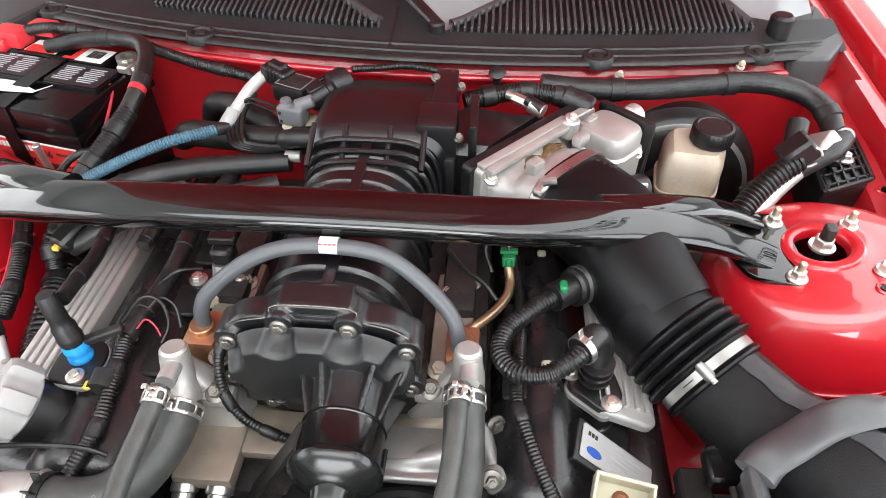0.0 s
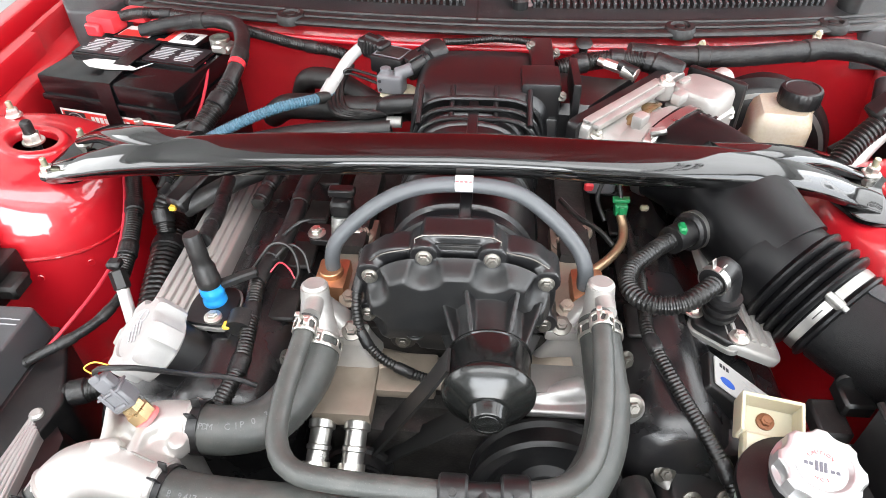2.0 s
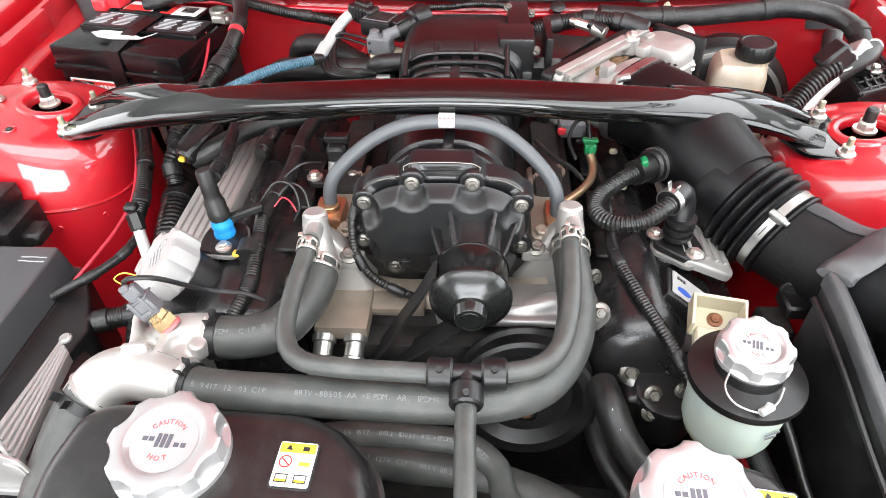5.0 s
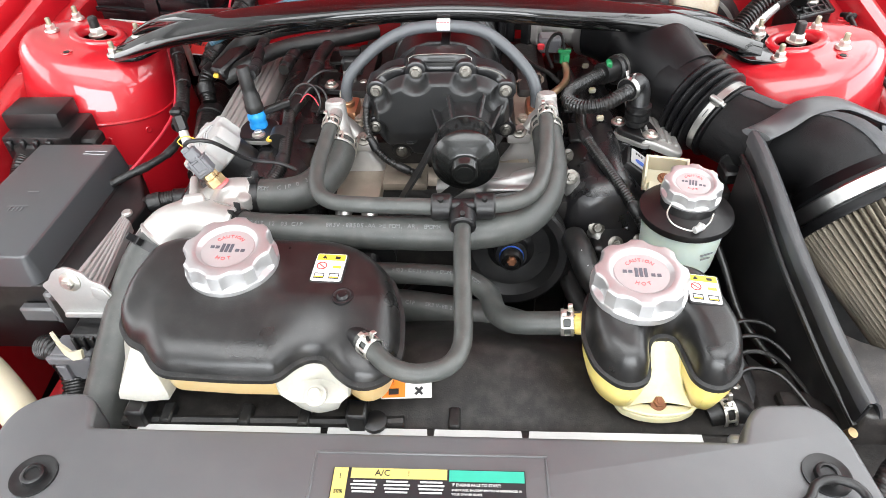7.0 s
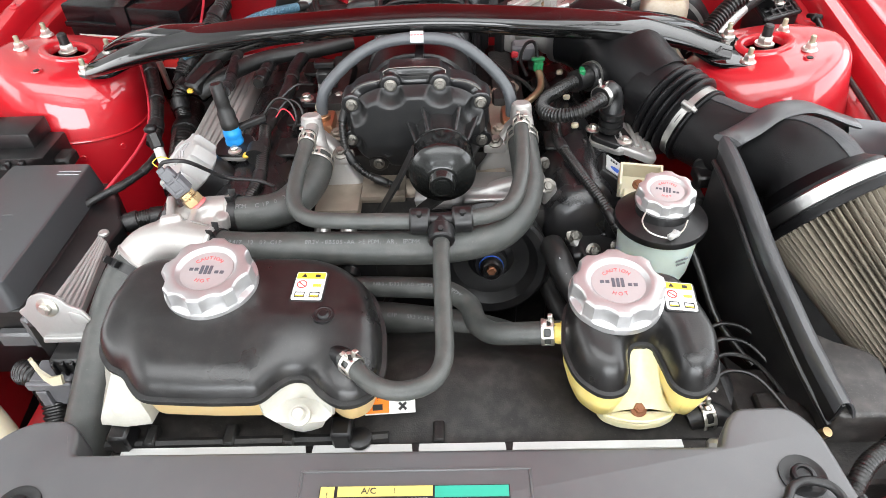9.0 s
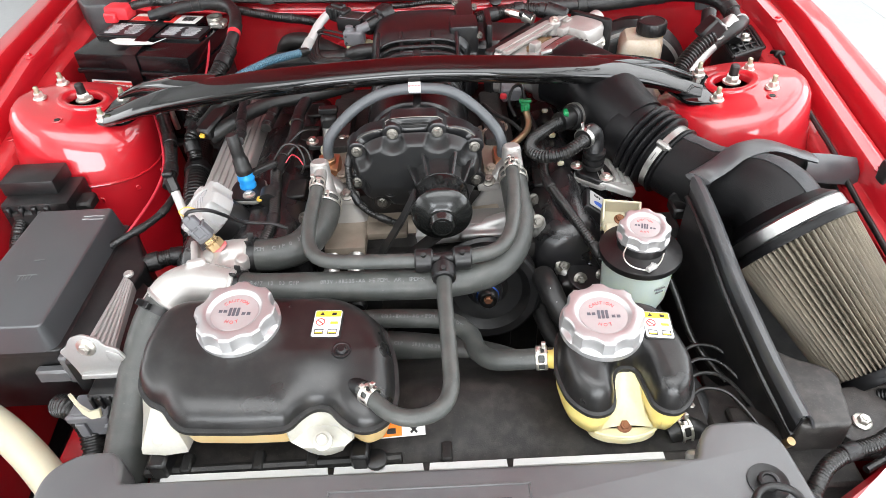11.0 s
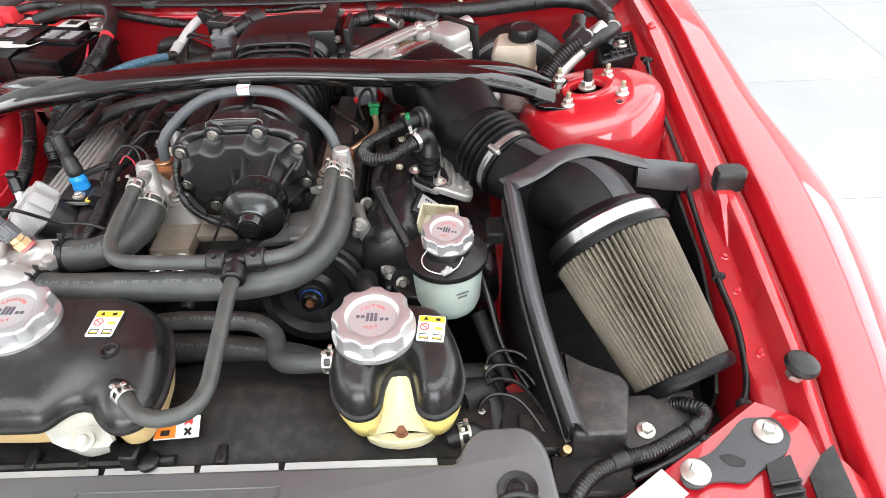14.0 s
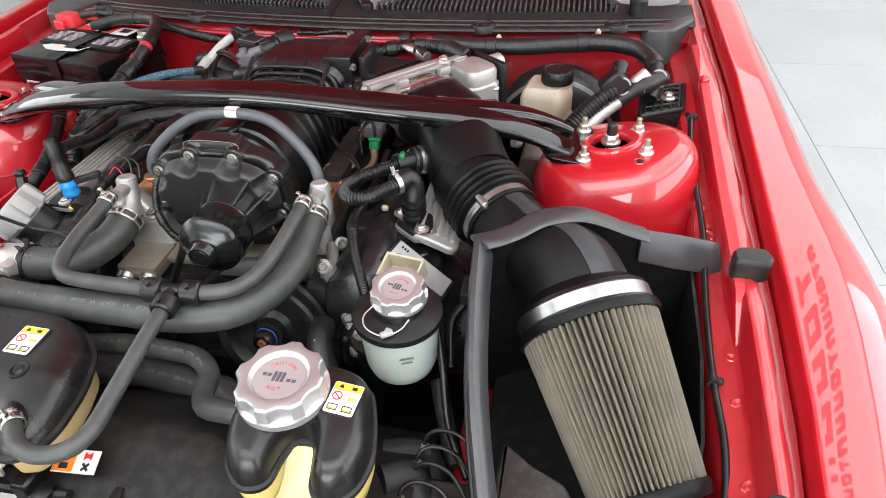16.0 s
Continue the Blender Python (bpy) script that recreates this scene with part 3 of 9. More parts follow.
def cowl():
    c = thing("cowl_panel", "black plastic cowl panel with slotted vents below the windscreen", "cowl panel", (0, 1.0, 0.9))

    def z_at(x, d):
        return cowl_z(x) + float(np.interp(d, [0, 0.012, 0.05, 0.07, 0.21, 0.26], [-0.004, 0.003, 0.010, 0.013, 0.032, 0.026]))

    def f(u, v):
        x = -0.70 + 1.40 * u
        d = 0.005 + float(np.interp(x, [-0.7, -0.40, -0.02, 0.0, 0.085, 0.11, 0.205, 0.515, 0.56, 0.60, 0.7], [0.10, 0.22, 0.195, 0.18, 0.06, 0.06, 0.172, 0.165, 0.095, 0.08, 0.08])) * v
        return (x, cowl_y(x) + d, z_at(x, d))
    part("panel", sheet(f, 70, 16, 0.003), COWL, c)
    # the seal strip with its three ridges
    seal = part("seal", tube([(x, cowl_y(x) + 0.002, cowl_z(x) - 0.001) for x in [-0.66 + 0.06 * i for i in range(23)]], 0.010, 12, 0.02, flat=0.55), RUBBER, c)
    for d, dz, r in ((0.016, 0.006, 0.0045), (0.030, 0.009, 0.0045)):
        part("ridge", tube([(x, cowl_y(x) + d, cowl_z(x) + dz - 0.003) for x in [-0.66 + 0.06 * i for i in range(23)]], r, 8, 0.02, flat=0.7), RUBBER, seal)
    for x in (-0.55, -0.262, 0.314, 0.551):
        m = Matrix.Translation((x, cowl_y(x) + 0.010, cowl_z(x) - 0.001))
        part("clip", lathe([(0.023, -0.004), (0.023, 0.004), (0.020, 0.009), (0.014, 0.010), (0.012, 0.006), (0.008, 0.006), (0.007, 0.009), (0.003, 0.0095)], 28, m), PLASTIC_DULL, c)
    # centre joint
    part("joint", strip([[(0.022, cowl_y(0.02) + d, z_at(0.02, d) + 0.0025) for d in (0.0, 0.02, 0.05, 0.08, 0.12)], [(0.025, cowl_y(0.02) + d, z_at(0.02, d) + 0.0025) for d in (0.0, 0.02, 0.05, 0.08, 0.12)]], 0.001), RUBBER, c)
    # slotted vents: a dark opening with a bar between each two slots
    for x0, x1, side in ((-0.362, 0.002, -1), (0.107, 0.552, 1)):
        n = int((x1 - x0) / 0.0098)

        def reach(x):
            e = min(1.0, (x1 - x) / 0.10) if side < 0 else min(1.0, (x - x0) / 0.095, (x1 + 0.004 - x) / 0.045)
            return 0.066 + 0.094 * max(0.06, e)
        well = strip([[(x, cowl_y(x) + d, z_at(x, d) + 0.0008) for x in [x0 + (x1 - x0) * i / n for i in range(n + 1)]] for d in (0.062,)] + [[(x, cowl_y(x) + reach(x), z_at(x, reach(x)) + 0.0008) for x in [x0 + (x1 - x0) * i / n for i in range(n + 1)]]], 0.0006)
        vent = part("vent", well, PLASTIC_DULL, c)
        for i in range(n + 1):
            x = x0 + (x1 - x0) * i / n
            a, b = Vector((x, cowl_y(x) + 0.061, z_at(x, 0.061) + 0.0045)), Vector((x, cowl_y(x) + reach(x), z_at(x, reach(x)) + 0.0045))
            me = box((0, 0, 0), (0.0038, 0.009, (b - a).length), 0.0008, 1, aim(a, b - a) @ Matrix.Translation((0, 0, (b - a).length / 2)))
            part("slat", me, COWL, vent)
        part("rim", tube([(x, cowl_y(x) + reach(x) + 0.004, z_at(x, reach(x)) + 0.004) for x in [x0 + (x1 - x0) * i / 24 for i in range(25)]], 0.0085, 10, 0.02, flat=0.8), COWL, vent)
    # end pieces beside the wings
    for sx, y0 in ((-1, 1.02), (1, 1.0)):
        P = [(sx * 0.56, y0 + 0.10), (sx * 0.60, y0 - 0.035), (sx * 0.655, y0 - 0.035), (sx * 0.70, y0 + 0.03), (sx * 0.70, y0 + 0.16)]
        part("end_piece", prism(P, 0.86, 0.925, 0.012, 0.006), COWL, c)
    return c


cowl()


def windscreen():
    w = thing("windscreen", "raked windscreen glass above the cowl, its pale reflection painted in", "windscreen", (0, 1.15, 0.93))

    def f(u, v):
        x = -0.68 + 1.36 * u
        return (x, cowl_y(x) + 0.075 + 0.6 * v, cowl_z(x) - 0.012 + 0.24 * v)
    part("pane", sheet(f, 40, 6, 0.005), GLASS, w)
    part("lower_seal", tube([f(i / 24, 0.02) for i in range(25)], 0.006, 8, 0.02), RUBBER, w, "black rubber seal along the glass")
    a = thing("wiper", "black wiper arm lying on the cowl", "wiper", (0.09, 0.97, 0.95))
    part("arm", tube([(0.086, 0.948, 0.966), (0.03, 1.02, 0.985), (-0.09, 1.16, 1.03)], 0.010, 10, 0.01, flat=0.6), PLASTIC, a)
    part("pivot", rod((0.086, 0.945, 0.945), (0.086, 0.945, 0.970), 0.012, 20, bevel=0.003), PLASTIC, a)
    b = thing("wiper_pivot", "black wiper pivot cap beside the vent", "wiper pivot", (0.60, 1.11, 0.93))
    part("cap", rod((0.592, 1.02, 0.925), (0.592, 1.02, 0.965), 0.017, 20, bevel=0.004), PLASTIC, b)


windscreen()


def hood():
    h = thing("bonnet", "red bonnet raised on its hinges over the engine bay", "bonnet", (0, 1.14, 0.97))
    a = radians(58)

    def f(u, v):
        x = -0.74 + 1.48 * u
        d = 1.42 * v
        y, z = 1.16 + 0.12 * (x / 0.74) ** 2 - d * math.cos(a), 0.99 + d * math.sin(a)
        b = 0.02 * math.exp(-((abs(x) - 0.35) / 0.06) ** 2) - 0.012 * math.exp(-((v - 0.5) / 0.1) ** 2)
        return (x * (1 - 0.08 * v), y - b * math.sin(a), z - b * math.cos(a))
    part("skin", sheet(f, 30, 20, 0.02), RED, h)


hood()

# dark undertray that closes the bay below
part("undertray", box((0, 0.45, 0.36), (1.34, 1.25, 0.02), 0.002, 1), PLASTIC_DULL, car)
for sx in (-1, 1):
    part("lower_side", box((sx * 0.665, 0.4, 0.42), (0.02, 1.3, 0.22), 0.002, 1), PLASTIC_DULL, car)
part("lower_rear", box((0, 1.0, 0.46), (1.34, 0.02, 0.22), 0.002, 1), PLASTIC_DULL, car)
part("lower_front", box((0, -0.14, 0.52), (1.3, 0.02, 0.36), 0.002, 1), PLASTIC_DULL, car)


# ---- the front: radiator cover, tanks and their hoses ----
# label inks whitened to hold the glancing reflection in their colour
SHEEN_YELLOW = mat("sheen_yellow_ink", (0.55, 0.47, 0.14), 0.4, 0, 0.06, 300, 0.0)
SHEEN_GREEN = mat("sheen_green_ink", (0.03, 0.34, 0.24), 0.4, 0, 0.06, 300, 0.0)


def radiator_cover():
    c = thing("radiator_cover", "black plastic radiator cover with a warning label", "radiator cover", (0, -0.08, 0.70))
    P = [(-0.375, -0.16), (-0.375, 0.012), (-0.345, 0.034), (-0.308, 0.034), (-0.294, 0.022), (-0.288, -0.004), (0.308, -0.006), (0.318, 0.018), (0.332, 0.034), (0.385, 0.036), (0.402, 0.01), (0.418, -0.16)]
    r = [0.03, 0.03, 0.03, 0.012, 0.012, 0.004, 0.004, 0.012, 0.012, 0.03, 0.03, 0.03]
    part("cover", prism(P, 0.742, 0.7805, r, 0.006), PLASTIC_GREY, c)
    part("front_lip", tube([(-0.30, -0.098, 0.7795), (-0.2, -0.088, 0.7795), (0.3, -0.088, 0.7795), (0.36, -0.105, 0.7795)], 0.004, 10, 0.02), PLASTIC, c)
    part("panel_frame", join(*[box(q, s, 0.0008, 1) for q, s in (((0.031, -0.0265, 0.7808), (0.205, 0.0025, 0.002)), ((-0.070, -0.056, 0.7808), (0.0025, 0.058, 0.002)), ((0.132, -0.056, 0.7808), (0.0025, 0.058, 0.002)))]), PLASTIC_GREY, c)
    for x, y in ((-0.315, -0.056), (0.367, -0.038)):
        part("dish", lathe([(0.020, -0.002), (0.020, 0.0018), (0.0175, 0.0016), (0.0155, 0.0006), (0.0105, 0.0006), (0.0100, 0.0045), (0.0085, 0.0055), (0.0065, 0.0055), (0.0058, 0.0035), (0.001, 0.0035)], 36, Matrix.Translation((x, y, 0.7805))), PLASTIC, c)
    # the label: yellow and green heads over small print
    lab = thing("warning_label", "yellow and green printed service label on the cover", "label", (0.03, -0.055, 0.781))
    m = Matrix.Translation((0.0305, -0.0605, 0.7818)) @ Matrix.Diagonal((0.94, 0.94, 1, 1))
    part("paper", flat_bar(0, 0, 0.176, 0.040, m), INK, lab, "dark label ground")
    part("yellow_head", join(flat_bar(-0.0805, 0.003, 0.013, 0.033, m, 0.0006), flat_bar(-0.027, 0.0145, 0.088, 0.010, m, 0.0006)), SHEEN_YELLOW, lab)
    part("green_head", flat_bar(0.053, 0.0135, 0.068, 0.011, m, 0.0006), SHEEN_GREEN, lab)
    part("print", join(letters("A/C", 0.0085, m @ Matrix.Translation((-0.042, 0.0145, 0.0011))), *[letters("!", 0.007, m @ Matrix.Translation((x, y, 0.0011))) for x, y in ((-0.0805, 0.011), (-0.018, 0.0145))], letters("50%", 0.005, m @ Matrix.Translation((-0.0805, -0.004, 0.0011)))), INK, lab, "black print")
    small = [letters("SAE J639", 0.0042, m @ Matrix.Translation((-0.056, -0.013, 0.0011))), letters("R-134A", 0.0042, m @ Matrix.Translation((0.004, -0.013, 0.0011))), letters("IF ENGINE FAILS TO START:", 0.0036, m @ Matrix.Translation((0.0215, 0.0045, 0.0011)), align="LEFT"), letters("CHECK FUEL SHUTOFF SWITCH AS REFERENCED IN", 0.0027, m @ Matrix.Translation((0.0215, -0.0005, 0.0011)), align="LEFT"), letters("YOUR OWNER GUIDE.", 0.0027, m @ Matrix.Translation((0.0215, -0.0045, 0.0011)), align="LEFT")]
    small += [flat_bar(x, 0.0065 - 0.0034 * k, 0.020 + 0.002 * ((k * 5) % 3), 0.0014, m, 0.0009) for x in (-0.058, -0.028, 0.003) for k in range(4)]
    part("small_print", join(*small), PAPER, lab, "pale small print")


radiator_cover()


SHROUD = mat("dusty_shroud_plastic", (0.026, 0.024, 0.023), 0.42, 0, 0.35, 700, 0.10, 16, 0.12, dust=0.14)
FLANGE = mat("bright_folded_aluminium", (0.45, 0.45, 0.44), 0.42, 0.45, 0.08, 350, 0.05, 12, 0.08)


def radiator_edge():
    e = thing("radiator", "aluminium radiator top edge behind the black cover", "radiator", (0.02, 0.02, 0.5))
    part("channel", box((0.014, 0.008, 0.732), (0.612, 0.016, 0.010), 0.002, 1), FLANGE, e)
    for x0, x1 in ((-0.268, -0.079), (-0.077, 0.026), (0.028, 0.118), (0.120, 0.290)):
        part("flange", strip([[(x0, 0.013, 0.731), (x1, 0.013, 0.731)], [(x0 + 0.002, 0.016, 0.742), (x1 - 0.002, 0.016, 0.742)], [(x0 + 0.003, 0.023, 0.744), (x1 - 0.003, 0.023, 0.744)]], 0.0012), FLANGE, e)
    part("side_bead", rod((0.318, -0.002, 0.735), (0.318, 0.018, 0.752), 0.010, 14, bevel=0.003), ALLOY, e)
    part("core", box((0.018, 0.02, 0.56), (0.60, 0.03, 0.35), 0.003, 1), DARK_IRON, e)
    s = thing("fan_shroud", "dusty black plastic fan shroud behind the radiator", "fan shroud", (0.05, 0.1, 0.5))

    def f(u, v):
        x = -0.29 + 0.64 * u
        y = 0.028 + 0.20 * v
        z = 0.737 + 0.030 * math.sin(min(1, v * 2.2) * math.pi / 2) * math.exp(-((x - 0.06) / 0.16) ** 2) - 0.16 * max(0, v - 0.42) ** 1.2
        return (x, y, z)
    part("shell", sheet(f, 40, 20, 0.003), SHROUD, s)
    for x in (-0.24, -0.16, -0.10, 0.05):
        part("rib", box((x, 0.036, 0.742), (0.012, 0.024, 0.012), 0.002, 1), PLASTIC_DULL, s)
    part("rail", tube([(-0.285, 0.030, 0.739), (-0.05, 0.031, 0.741), (0.0, 0.032, 0.743)], 0.006, 8, 0.02), PLASTIC_DULL, s)
    for x in (-0.265, -0.045):
        part("clip_block", box((x, 0.034, 0.752), (0.02, 0.028, 0.026), 0.003, 1), PLASTIC, s)
    part("round_clip", lathe([(0.012, 0), (0.012, 0.005), (0.007, 0.008)], 18, Matrix.Translation((-0.028, 0.028, 0.745))), PLASTIC, s)
    # orange and white fan warning sticker
    st = thing("fan_sticker", "orange and white fan warning sticker on the shroud", "sticker", (0.003, 0.05, 0.765))
    m = Matrix.Translation((0.002, 0.0555, 0.7685)) @ Euler((radians(22), radians(-2), radians(2))).to_matrix().to_4x4()
    part("paper", flat_bar(0, 0, 0.050, 0.024, m), PAPER, st)
    part("orange_half", flat_bar(-0.0125, 0, 0.023, 0.0215, m, 0.0005), ORANGE_INK, st)
    part("symbols", join(letters("!", 0.007, m @ Matrix.Translation((-0.0125, 0.004, 0.0009))), flat_bar(-0.0125, -0.005, 0.010, 0.006, m, 0.0007), *[flat_bar(0.0125, -0.005, 0.010, 0.0026, m @ pose(0, 0, 0, 0, 0, 0) @ Matrix.Translation((0.0125, -0.005, 0)) @ pose(0, 0, 0, 0, 0, a) @ Matrix.Translation((-0.0125, 0.005, 0)), 0.0007) for a in (45, 135)]), INK, st)
    part("red_mark", join(flat_bar(0.0125, 0.006, 0.009, 0.004, m, 0.0007), *[flat_bar(0, 0, 0.011, 0.0014, m @ Matrix.Translation((0.0125, 0.006, 0.0009)) @ pose(0, 0, 0, 0, 0, a)) for a in (40, -40)]), RED_INK, st)


radiator_edge()


CAP_INK = mat("worn_grey_ink", (0.10, 0.10, 0.12), 0.45, 0.2, 0.2, 300, 0.0)


def billet_cap(parent, p, d, k, words=True, turn=0.0):
    """A scalloped billet cap at p, its axis along d; k scales it."""
    m = aim(p, d) @ pose(0, 0, 0, 0, 0, turn) @ Matrix.Diagonal((k, k, k, 1))
    def lob(a, i):
        ph = (a * 8 / (2 * math.pi)) % 1.0 - 0.5
        dip = 0.105 * max(0.0, 1 - (ph / 0.33) ** 2) ** 0.8
        return 1 - dip if 4 <= i <= 8 else (1 - 0.5 * dip if i == 3 else 1)
    prof = [(0.0435, 0.0), (0.0462, 0.0015), (0.0464, 0.0085), (0.0456, 0.0100), (0.0450, 0.0112), (0.0446, 0.0250), (0.0440, 0.0270), (0.0424, 0.0284), (0.0405, 0.0288), (0.0345, 0.0290), (0.0315, 0.0290), (0.0300, 0.0286), (0.0268, 0.0250), (0.0262, 0.0245), (0.001, 0.0245)]
    c = part("filler_cap", lathe(prof, 192, m, lob), BILLET, parent, "scalloped machined aluminium filler cap", smooth=30)
    part("face", lathe([(0.0258, 0.0240), (0.0258, 0.0249), (0.001, 0.0249)], 64, m), BILLET_FACE, c, "recessed turned face")
    z = 0.0252
    bars = [flat_bar(-0.0050 + 0.0044 * q, 0.0, 0.0030, 0.0115, m, z) for q in (0, 1, 2)]
    bars += [flat_bar(-0.0158 + q, 0.0008, 0.0038, 0.0036, m, z) for q in (0, 0.0052)] + [flat_bar(0.0105 + q, -0.0026, 0.0038, 0.0036, m, z) for q in (0, 0.0055)]
    part("maker_mark", join(*bars), CAP_INK, c, "dark block mark")
    arc = []
    for ch, a in zip("CAUTION", (138, 122, 107, 92, 79, 66, 49)):
        a = radians(a)
        arc.append(letters(ch, 0.0060, m @ Matrix.Translation((0.0165 * math.cos(a), 0.0165 * math.sin(a), z)) @ pose(0, 0, 0, 0, 0, math.degrees(a) - 90)))
    for ch, a in zip("HOT", (-112, -90, -68)):
        a = radians(a)
        arc.append(letters(ch, 0.0060, m @ Matrix.Translation((0.0150 * math.cos(a), 0.0150 * math.sin(a), z)) @ pose(0, 0, 0, 0, 0, math.degrees(a) + 90)))
    part("caution_word", join(*arc[:7]), PALE_RED_INK, c, "engraved red word")
    part("hot_word", join(*arc[7:]), PALE_RED_INK, c, "engraved red word")
    return c




def caution_label(m, parent_name="caution_label"):
    t = thing(parent_name, "yellow and white coolant caution label", "label", m.translation, "coolant labels")
    part("paper", prism([(-0.018, -0.022), (0.018, -0.022), (0.018, 0.022), (-0.018, 0.022)], 0, 0.0005, 0.003, 0, m), PAPER, t)
    part("bed", prism([(-0.020, -0.024), (0.020, -0.024), (0.020, 0.024), (-0.020, 0.024)], -0.002, -0.0001, 0.004, 0.0004, m), PLASTIC_DULL, t, "dark moulded bed")
    part("border", join(flat_bar(0, -0.0055, 0.0008, 0.031, m, 0.0006), flat_bar(0, 0.0105, 0.034, 0.0008, m, 0.0006)), GREY_INK, t)
    part("head", flat_bar(0, 0.016, 0.034, 0.0095, m, 0.0005), YELLOW_INK, t)
    part("signs", join(lathe([(0.0034, 0), (0.0034, 0.0005)], 3, m @ Matrix.Translation((-0.008, 0.0155, 0.0008)) @ pose(0, 0, 0, 0, 0, 90)), flat_bar(0.008, 0.0155, 0.006, 0.004, m, 0.0009)), INK, t)
    ring = lathe([(0.0062, 0), (0.0062, 0.0004), (0.0050, 0.0004), (0.0050, 0)], 24, m @ Matrix.Translation((-0.0088, 0.002, 0.0006)), ring=True)
    part("ban_sign", join(ring, flat_bar(-0.0088, 0.002, 0.011, 0.0012, m @ Matrix.Translation((-0.0088, 0.002, 0)) @ pose(0, 0, 0, 0, 0, -40) @ Matrix.Translation((0.0088, -0.002, 0)), 0.0006)), RED_INK, t)
    part("tank_sign", join(*[flat_bar(x, y, 0.010, h, m, 0.0006) for x, y, h in ((-0.0088, -0.0162, 0.0022), (0.0088, -0.0162, 0.0022), (0.0095, 0.0005, 0.004))]), YELLOW_INK, t)
    part("outlines", join(*[flat_bar(x, y, 0.011, 0.0007, m, 0.0009) for x in (-0.0088, 0.0088) for y in (-0.0105, -0.0178)], *[flat_bar(x + d, -0.0142, 0.0007, 0.008, m, 0.0009) for x in (-0.0088, 0.0088) for d in (-0.0055, 0.0055)]), INK, t)


def big_tank():
    t = thing("coolant_tank", "black topped milky coolant expansion tank", "coolant tank", (-0.14, 0.1, 0.765))
    P = [(-0.284, 0.088), (-0.268, 0.068), (-0.249, 0.060), (-0.238, 0.044), (-0.222, 0.031), (-0.16, 0.027), (-0.113, 0.027), (-0.103, 0.042), (-0.088, 0.053), (-0.070, 0.051), (-0.057, 0.034), (-0.035, 0.018), (-0.010, 0.028), (-0.001, 0.058), (-0.004, 0.105), (-0.018, 0.150), (-0.050, 0.180), (-0.08, 0.192), (-0.255, 0.198), (-0.280, 0.18), (-0.288, 0.13)]
    Q = rounded([Vector(p) for p in P], 0.014, 4)

    def seam(y):
        return 0.8165 + 0.06 * max(0, y - 0.05)

    def top(x, y, d):
        z1 = 0.853 - 0.016 * max(0, (0.10 - y) / 0.07) ** 1.2 - 0.008 * max(0, (x + 0.05) / 0.05) ** 1.5
        z1 -= 0.008 * math.exp(-((x + 0.078) / 0.030) ** 2 - ((y - 0.060) / 0.022) ** 2)
        z1 += 0.0035 * math.exp(-((x + 0.174) / 0.06) ** 2 - ((y - 0.135) / 0.05) ** 2)
        z1 -= 0.006 * math.exp(-((x + 0.262) / 0.02) ** 2 - ((y - 0.085) / 0.03) ** 2)
        e = 1 - min(1.0, d / 0.026)
        return seam(y) + (z1 - seam(y)) * (1 - e ** 2.4) ** 0.45
    part("shell", dome(Q, top, 0.0028), TANK_BLACK, t, "soft black plastic shell", smooth=70)
    R0 = inset(Q, -0.004)
    part("seam", loft([[(p.x, p.y, seam(p.y) - 0.005) for p in R0], [(p.x, p.y, seam(p.y)) for p in R0], [(p.x, p.y, seam(p.y) + 0.002) for p in inset(Q, 0.001)]]), PLASTIC_DULL, t)
    LQ = inset(Q, 0.003)
    part("lower_half", loft([[(p.x, p.y, 0.770) for p in inset(LQ, 0.012)], [(p.x, p.y, 0.781) for p in inset(LQ, 0.004)], [(p.x, p.y, seam(p.y) - 0.003) for p in LQ]]), AMBER, t, "amber tinted lower half")
    F0 = [(-0.283, 0.086), (-0.266, 0.062), (-0.246, 0.054), (-0.234, 0.038), (-0.222, 0.050), (-0.25, 0.1)]
    F1 = [(-0.294, 0.080), (-0.282, 0.036), (-0.256, 0.033), (-0.232, 0.036), (-0.226, 0.075), (-0.27, 0.1)]
    part("foot", loft([[(x, y, 0.767) for x, y in F1], [(x, y + 0.002, 0.773) for x, y in F1], [(x, y, 0.813) for x, y in F0]]), MILKY, t, "milky white foot")
    part("foot_bead", lathe([(0.006, 0), (0.006, 0.003), (0.002, 0.005)], 12, aim((-0.262, 0.043, 0.782), (0, -1, 0.6))), MILKY, t)
    A0 = [(-0.114, 0.027, 0.812), (-0.106, 0.039, 0.814), (-0.094, 0.050, 0.815), (-0.080, 0.053, 0.815), (-0.066, 0.048, 0.815), (-0.056, 0.034, 0.814), (-0.046, 0.024, 0.812)]
    A1 = [(-0.112, 0.024, 0.794), (-0.105, 0.034, 0.792), (-0.095, 0.044, 0.791), (-0.080, 0.047, 0.790), (-0.066, 0.043, 0.791), (-0.055, 0.032, 0.792), (-0.048, 0.024, 0.794)]
    A2 = [(-0.104, 0.024, 0.784), (-0.098, 0.022, 0.786), (-0.090, 0.020, 0.788), (-0.080, 0.019, 0.788), (-0.070, 0.020, 0.788), (-0.062, 0.022, 0.786), (-0.056, 0.024, 0.784)]
    A3 = [(-0.098, 0.028, 0.768), (-0.093, 0.026, 0.768), (-0.087, 0.024, 0.768), (-0.080, 0.023, 0.768), (-0.073, 0.024, 0.768), (-0.067, 0.026, 0.768), (-0.062, 0.028, 0.768)]
    part("bolt_recess", strip([A0, A1, A2, A3], 0.003), MILKY, t, "milky white bolt recess")
